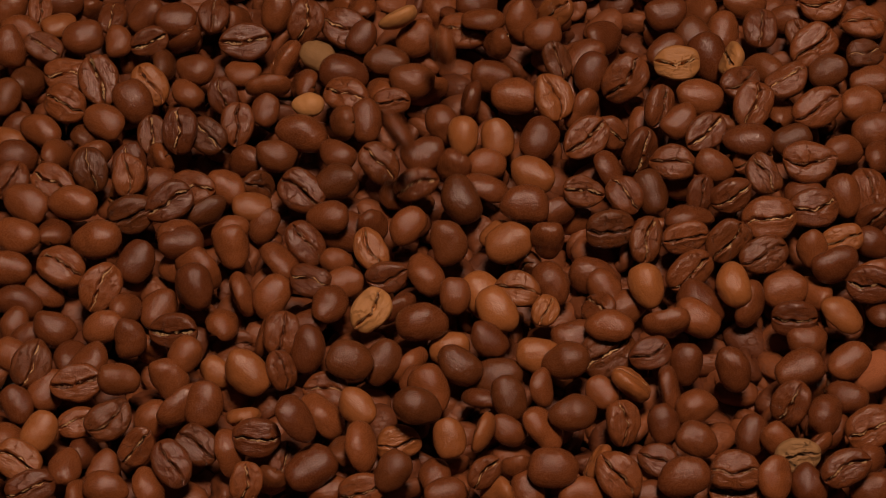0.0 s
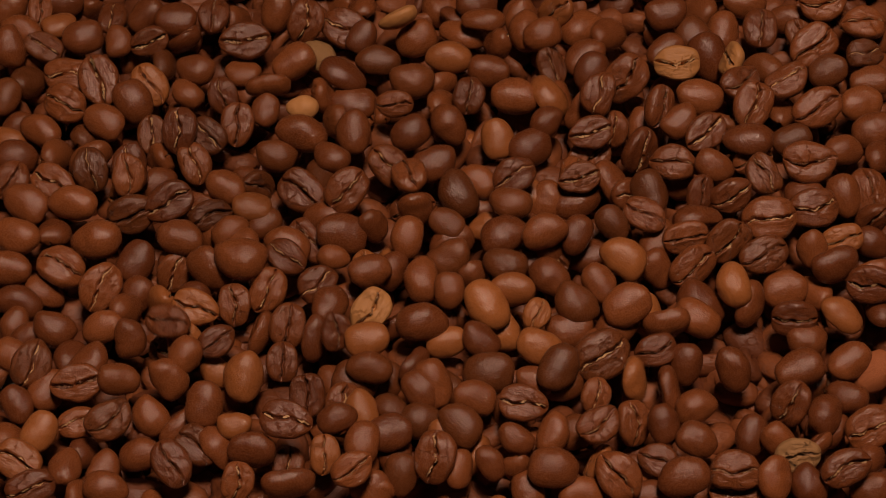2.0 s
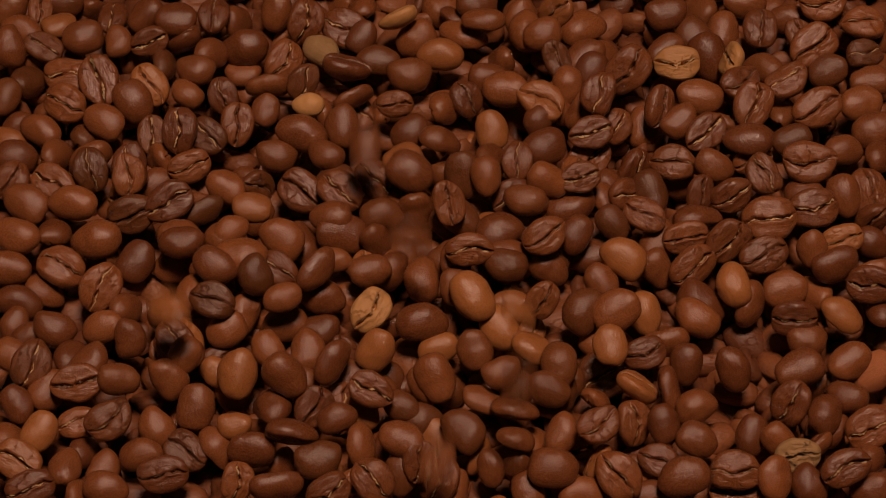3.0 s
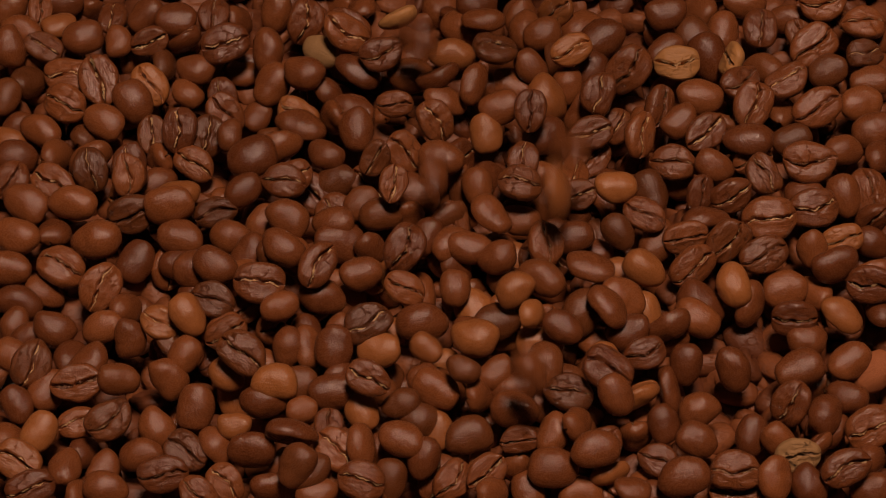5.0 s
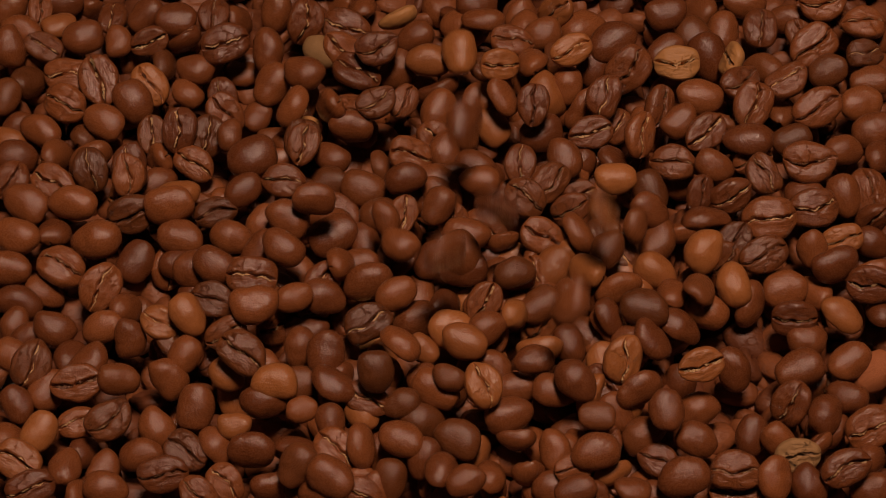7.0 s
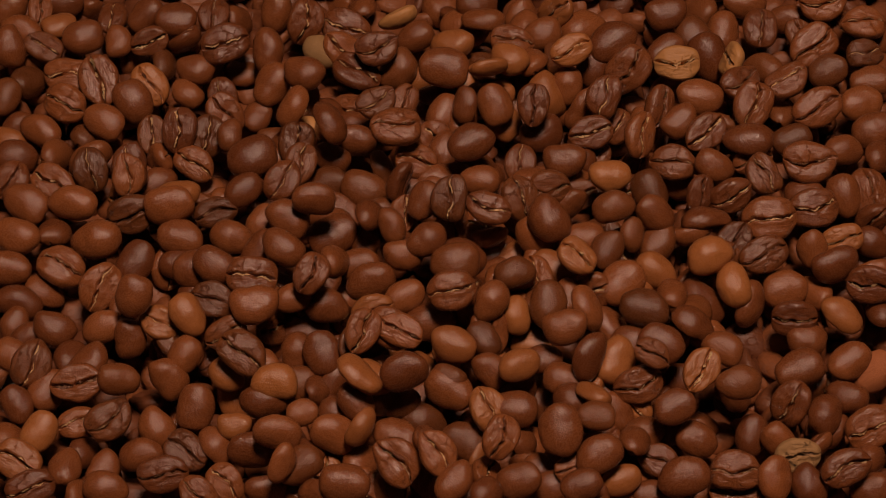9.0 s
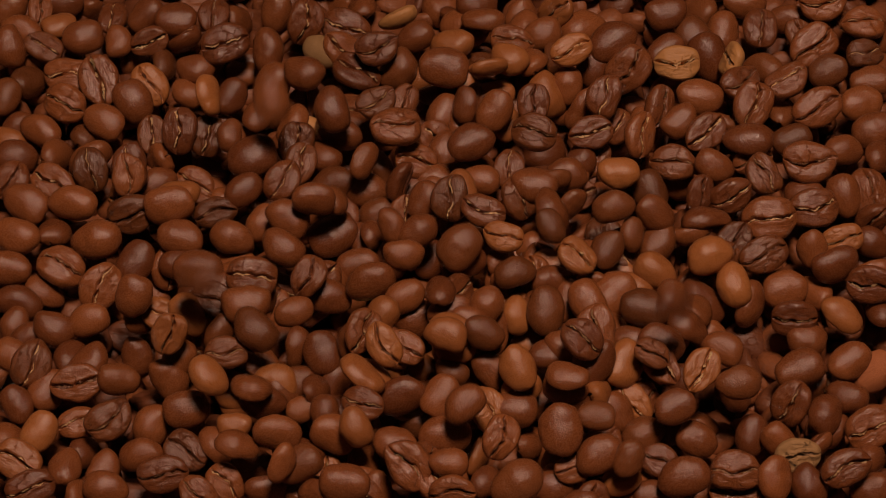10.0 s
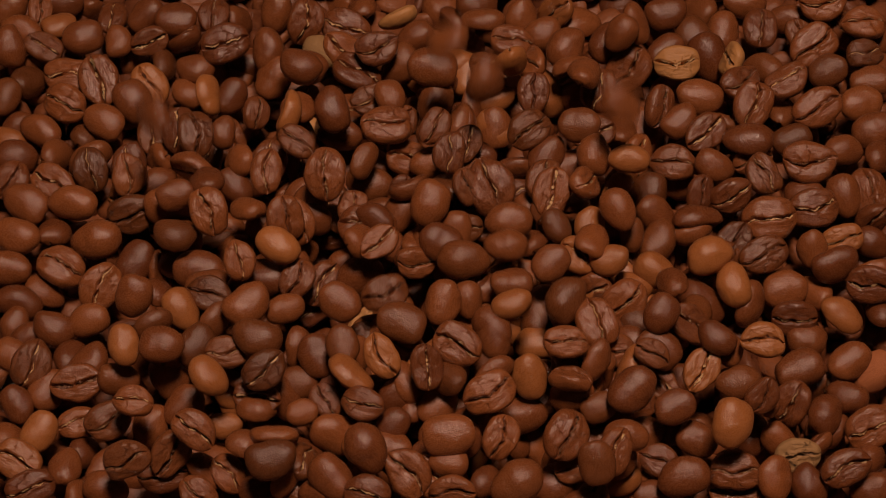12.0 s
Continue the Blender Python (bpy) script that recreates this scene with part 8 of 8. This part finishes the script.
bean(12.7, -30.0, 17.8, 40, -13, 15, 0.78, LIGHT, lands=11.73)
bean(22.9, -26.6, 15.4, 24, -35, 52, 0.95, DARK, lands=11.80)
bean(-3.0, -43.9, 16.7, -167, -43, 97, 0.86, MEDIUM, lands=11.78)
bean(2.7, -39.0, 17.2, 148, -17, 155, 0.95, MEDIUM, lands=11.75)
bean(22.2, -39.9, 19.1, 150, -3, 176, 0.82, MEDIUM, lands=11.60, seen=(11.50, 21.4, -47.8, 31.1))
bean(8.5, -34.1, 12.1, -8, -38, 103, 0.81, MEDIUM, lands=11.83)
bean(-58.6, 20.2, 17.8, 42, 3, 3, 0.92, MEDIUM, lands=12.10, seen=(12.00, -56.2, 7.9, 29.8))
bean(0.7, 42.8, 17.9, 43, 9, 8, 0.96, MEDIUM, lands=12.10, seen=(12.00, 0.7, 29.6, 29.9))
bean(8.8, 29.6, 17.5, 0, -36, 90, 1.03, MEDIUM, lands=12.10, seen=(12.00, 8.4, 16.9, 29.5))
bean(36.2, 23.8, 17.4, 42, 4, 4, 0.89, MEDIUM, lands=12.10, seen=(12.00, 34.8, 11.4, 29.4))

# ---- a few more of the edge and the late layers ----
bean(-55.1, 29.7, 4.0, 170, -42, 87, 0.99, MEDIUM)
bean(-52.6, -0.4, 4.0, -39, -8, 171, 0.95, MEDIUM)
bean(-55.2, 7.5, 6.0, -142, -20, 23, 1.05, MEDIUM, buried=3.60)
bean(-54.9, 5.3, 7.0, 65, -10, 5, 1.02, MEDIUM, lands=3.55)
bean(-53.8, 10.6, 5.0, 12, -1, 6, 0.87, LIGHT, lands=3.70)
bean(-39.6, -10.0, 8.0, -42, -7, 173, 1.08, MEDIUM, lands=1.35, buried=3.60)
bean(-42.8, 0.5, 5.0, 29, -22, 34, 0.81, MEDIUM, buried=3.90)
bean(21.8, 60.5, 3.5, 40, -13, 15, 0.89, MEDIUM)
bean(7.6, -30.9, 9.0, -25, -27, 136, 0.75, DARK, lands=7.90, buried=10.70)
bean(18.3, 9.7, 9.0, -12, -1, 174, 0.96, MEDIUM, lands=8.50, buried=10.60)
bean(-13.0, -40.1, 9.0, -1, -28, 150, 0.84, LIGHT, lands=8.60, buried=10.40)
bean(-14.4, -25.9, 8.0, -148, -17, 25, 0.95, DARK, lands=4.50, buried=8.30)
bean(21.4, 3.5, 13.0, -167, -40, 70, 1.01, MEDIUM, lands=11.40)
bean(29.2, -1.9, 9.0, 32, -37, 77, 0.80, LIGHT, lands=10.90)
bean(-35.0, -14.4, 8.0, 18, 0, 0, 1.01, MEDIUM, lands=10.40)


def motions():
    rng = random.Random(11)
    slot = 0
    for ob, m, lands, seen, shoves, buried in MOVES:
        at = m.translation.copy()
        turn = m.to_quaternion()

        def placed(p, axis=None, angle=0.0):
            q = turn if axis is None else Matrix.Rotation(radians(angle), 3, axis).to_quaternion() @ turn
            return Matrix.LocRotScale(p, q, None)

        rows = []
        if lands is None:
            rows.append((0.0, placed(at)))
        else:
            axis = Vector((rng.uniform(-1, 1), rng.uniform(-1, 1), rng.uniform(-0.5, 0.5))).normalized()
            side = Vector((rng.uniform(-6, 6), rng.uniform(-4, 8), 0)) / 1000
            hop = Vector((side.x * 0.35, side.y * 0.35, rng.uniform(1.5, 4.0) / 1000))
            # before its fall it lies on the back of the heap
            col, line = slot % 28, slot // 28
            slot += 1
            store = Vector((-0.128 + col * 0.0094, 0.098 + (line % 7) * 0.0095, 0.0055 + (line // 7) * 0.0055))
            air = at + side + Vector((0, 0, 0.085))
            if seen is not None:
                t, place = seen[0], Vector(seen[1:]) / 1000
                if t > 0.45:
                    rows += [(0.0, placed(store, axis, 160)), (t - 0.4, placed(store, axis, 160)), (t - 0.15, placed(place + Vector((0, 0.02, 0.10)), axis, 110))]
                    rows.append((t, placed(place, axis, 55)))
                else:
                    rows.append((0.0, placed(place, axis, 55)))
            else:
                if lands > 0.55:
                    rows += [(0.0, placed(store, axis, 160)), (lands - 0.5, placed(store, axis, 160)), (lands - 0.25, placed(air + Vector((0, 0.02, 0.13)), axis, 110))]
                    rows.append((lands - 0.1, placed(air, axis, 55)))
                else:
                    rows.append((0.0, placed(at + side + Vector((0, 0, 0.85 * lands)), axis, 55)))
            rows += [(lands, placed(at + Vector((0, 0, 0.001)), axis, 20)), (lands + 0.1, placed(at + hop, axis, -14)), (lands + 0.2, placed(at))]
        now = at
        for t, *d in shoves:
            t = max(t, rows[-1][0] + 0.14)
            if t - 0.12 > rows[-1][0]:
                rows.append((t - 0.1, placed(now)))
            goal, old = at + Vector(d[:3]) / 1000, turn
            if len(d) > 3:
                turn = pose(0, 0, 0, *d[3:]).to_quaternion()
                turn.make_compatible(old)
                # a roll of the bean, in steps of less than a quarter turn
                steps = 1 + int(old.rotation_difference(turn).angle / 1.2)
                for i in range(1, steps):
                    lift = Vector((0, 0, 0.002 * math.sin(math.pi * i / steps)))
                    rows.append((t + 0.07 * i - 0.04, Matrix.LocRotScale(now.lerp(goal, i / steps) + lift, old.slerp(turn, i / steps), None)))
                t += 0.07 * (steps - 1)
            rows.append((t + 0.04, placed(goal)))
            now = goal
        if buried is not None:
            if buried - 0.1 > rows[-1][0]:
                rows.append((buried - 0.05, placed(now)))
            t = max(buried + 0.1, rows[-1][0] + 0.12)
            now = now + Vector((rng.uniform(-1, 1), rng.uniform(-1, 1), -6.0)) / 1000
            rows.append((t, placed(now)))
        if rows[-1][0] < 12.0:
            rows.append((12.0, placed(now)))
        walk(ob, rows)


motions()
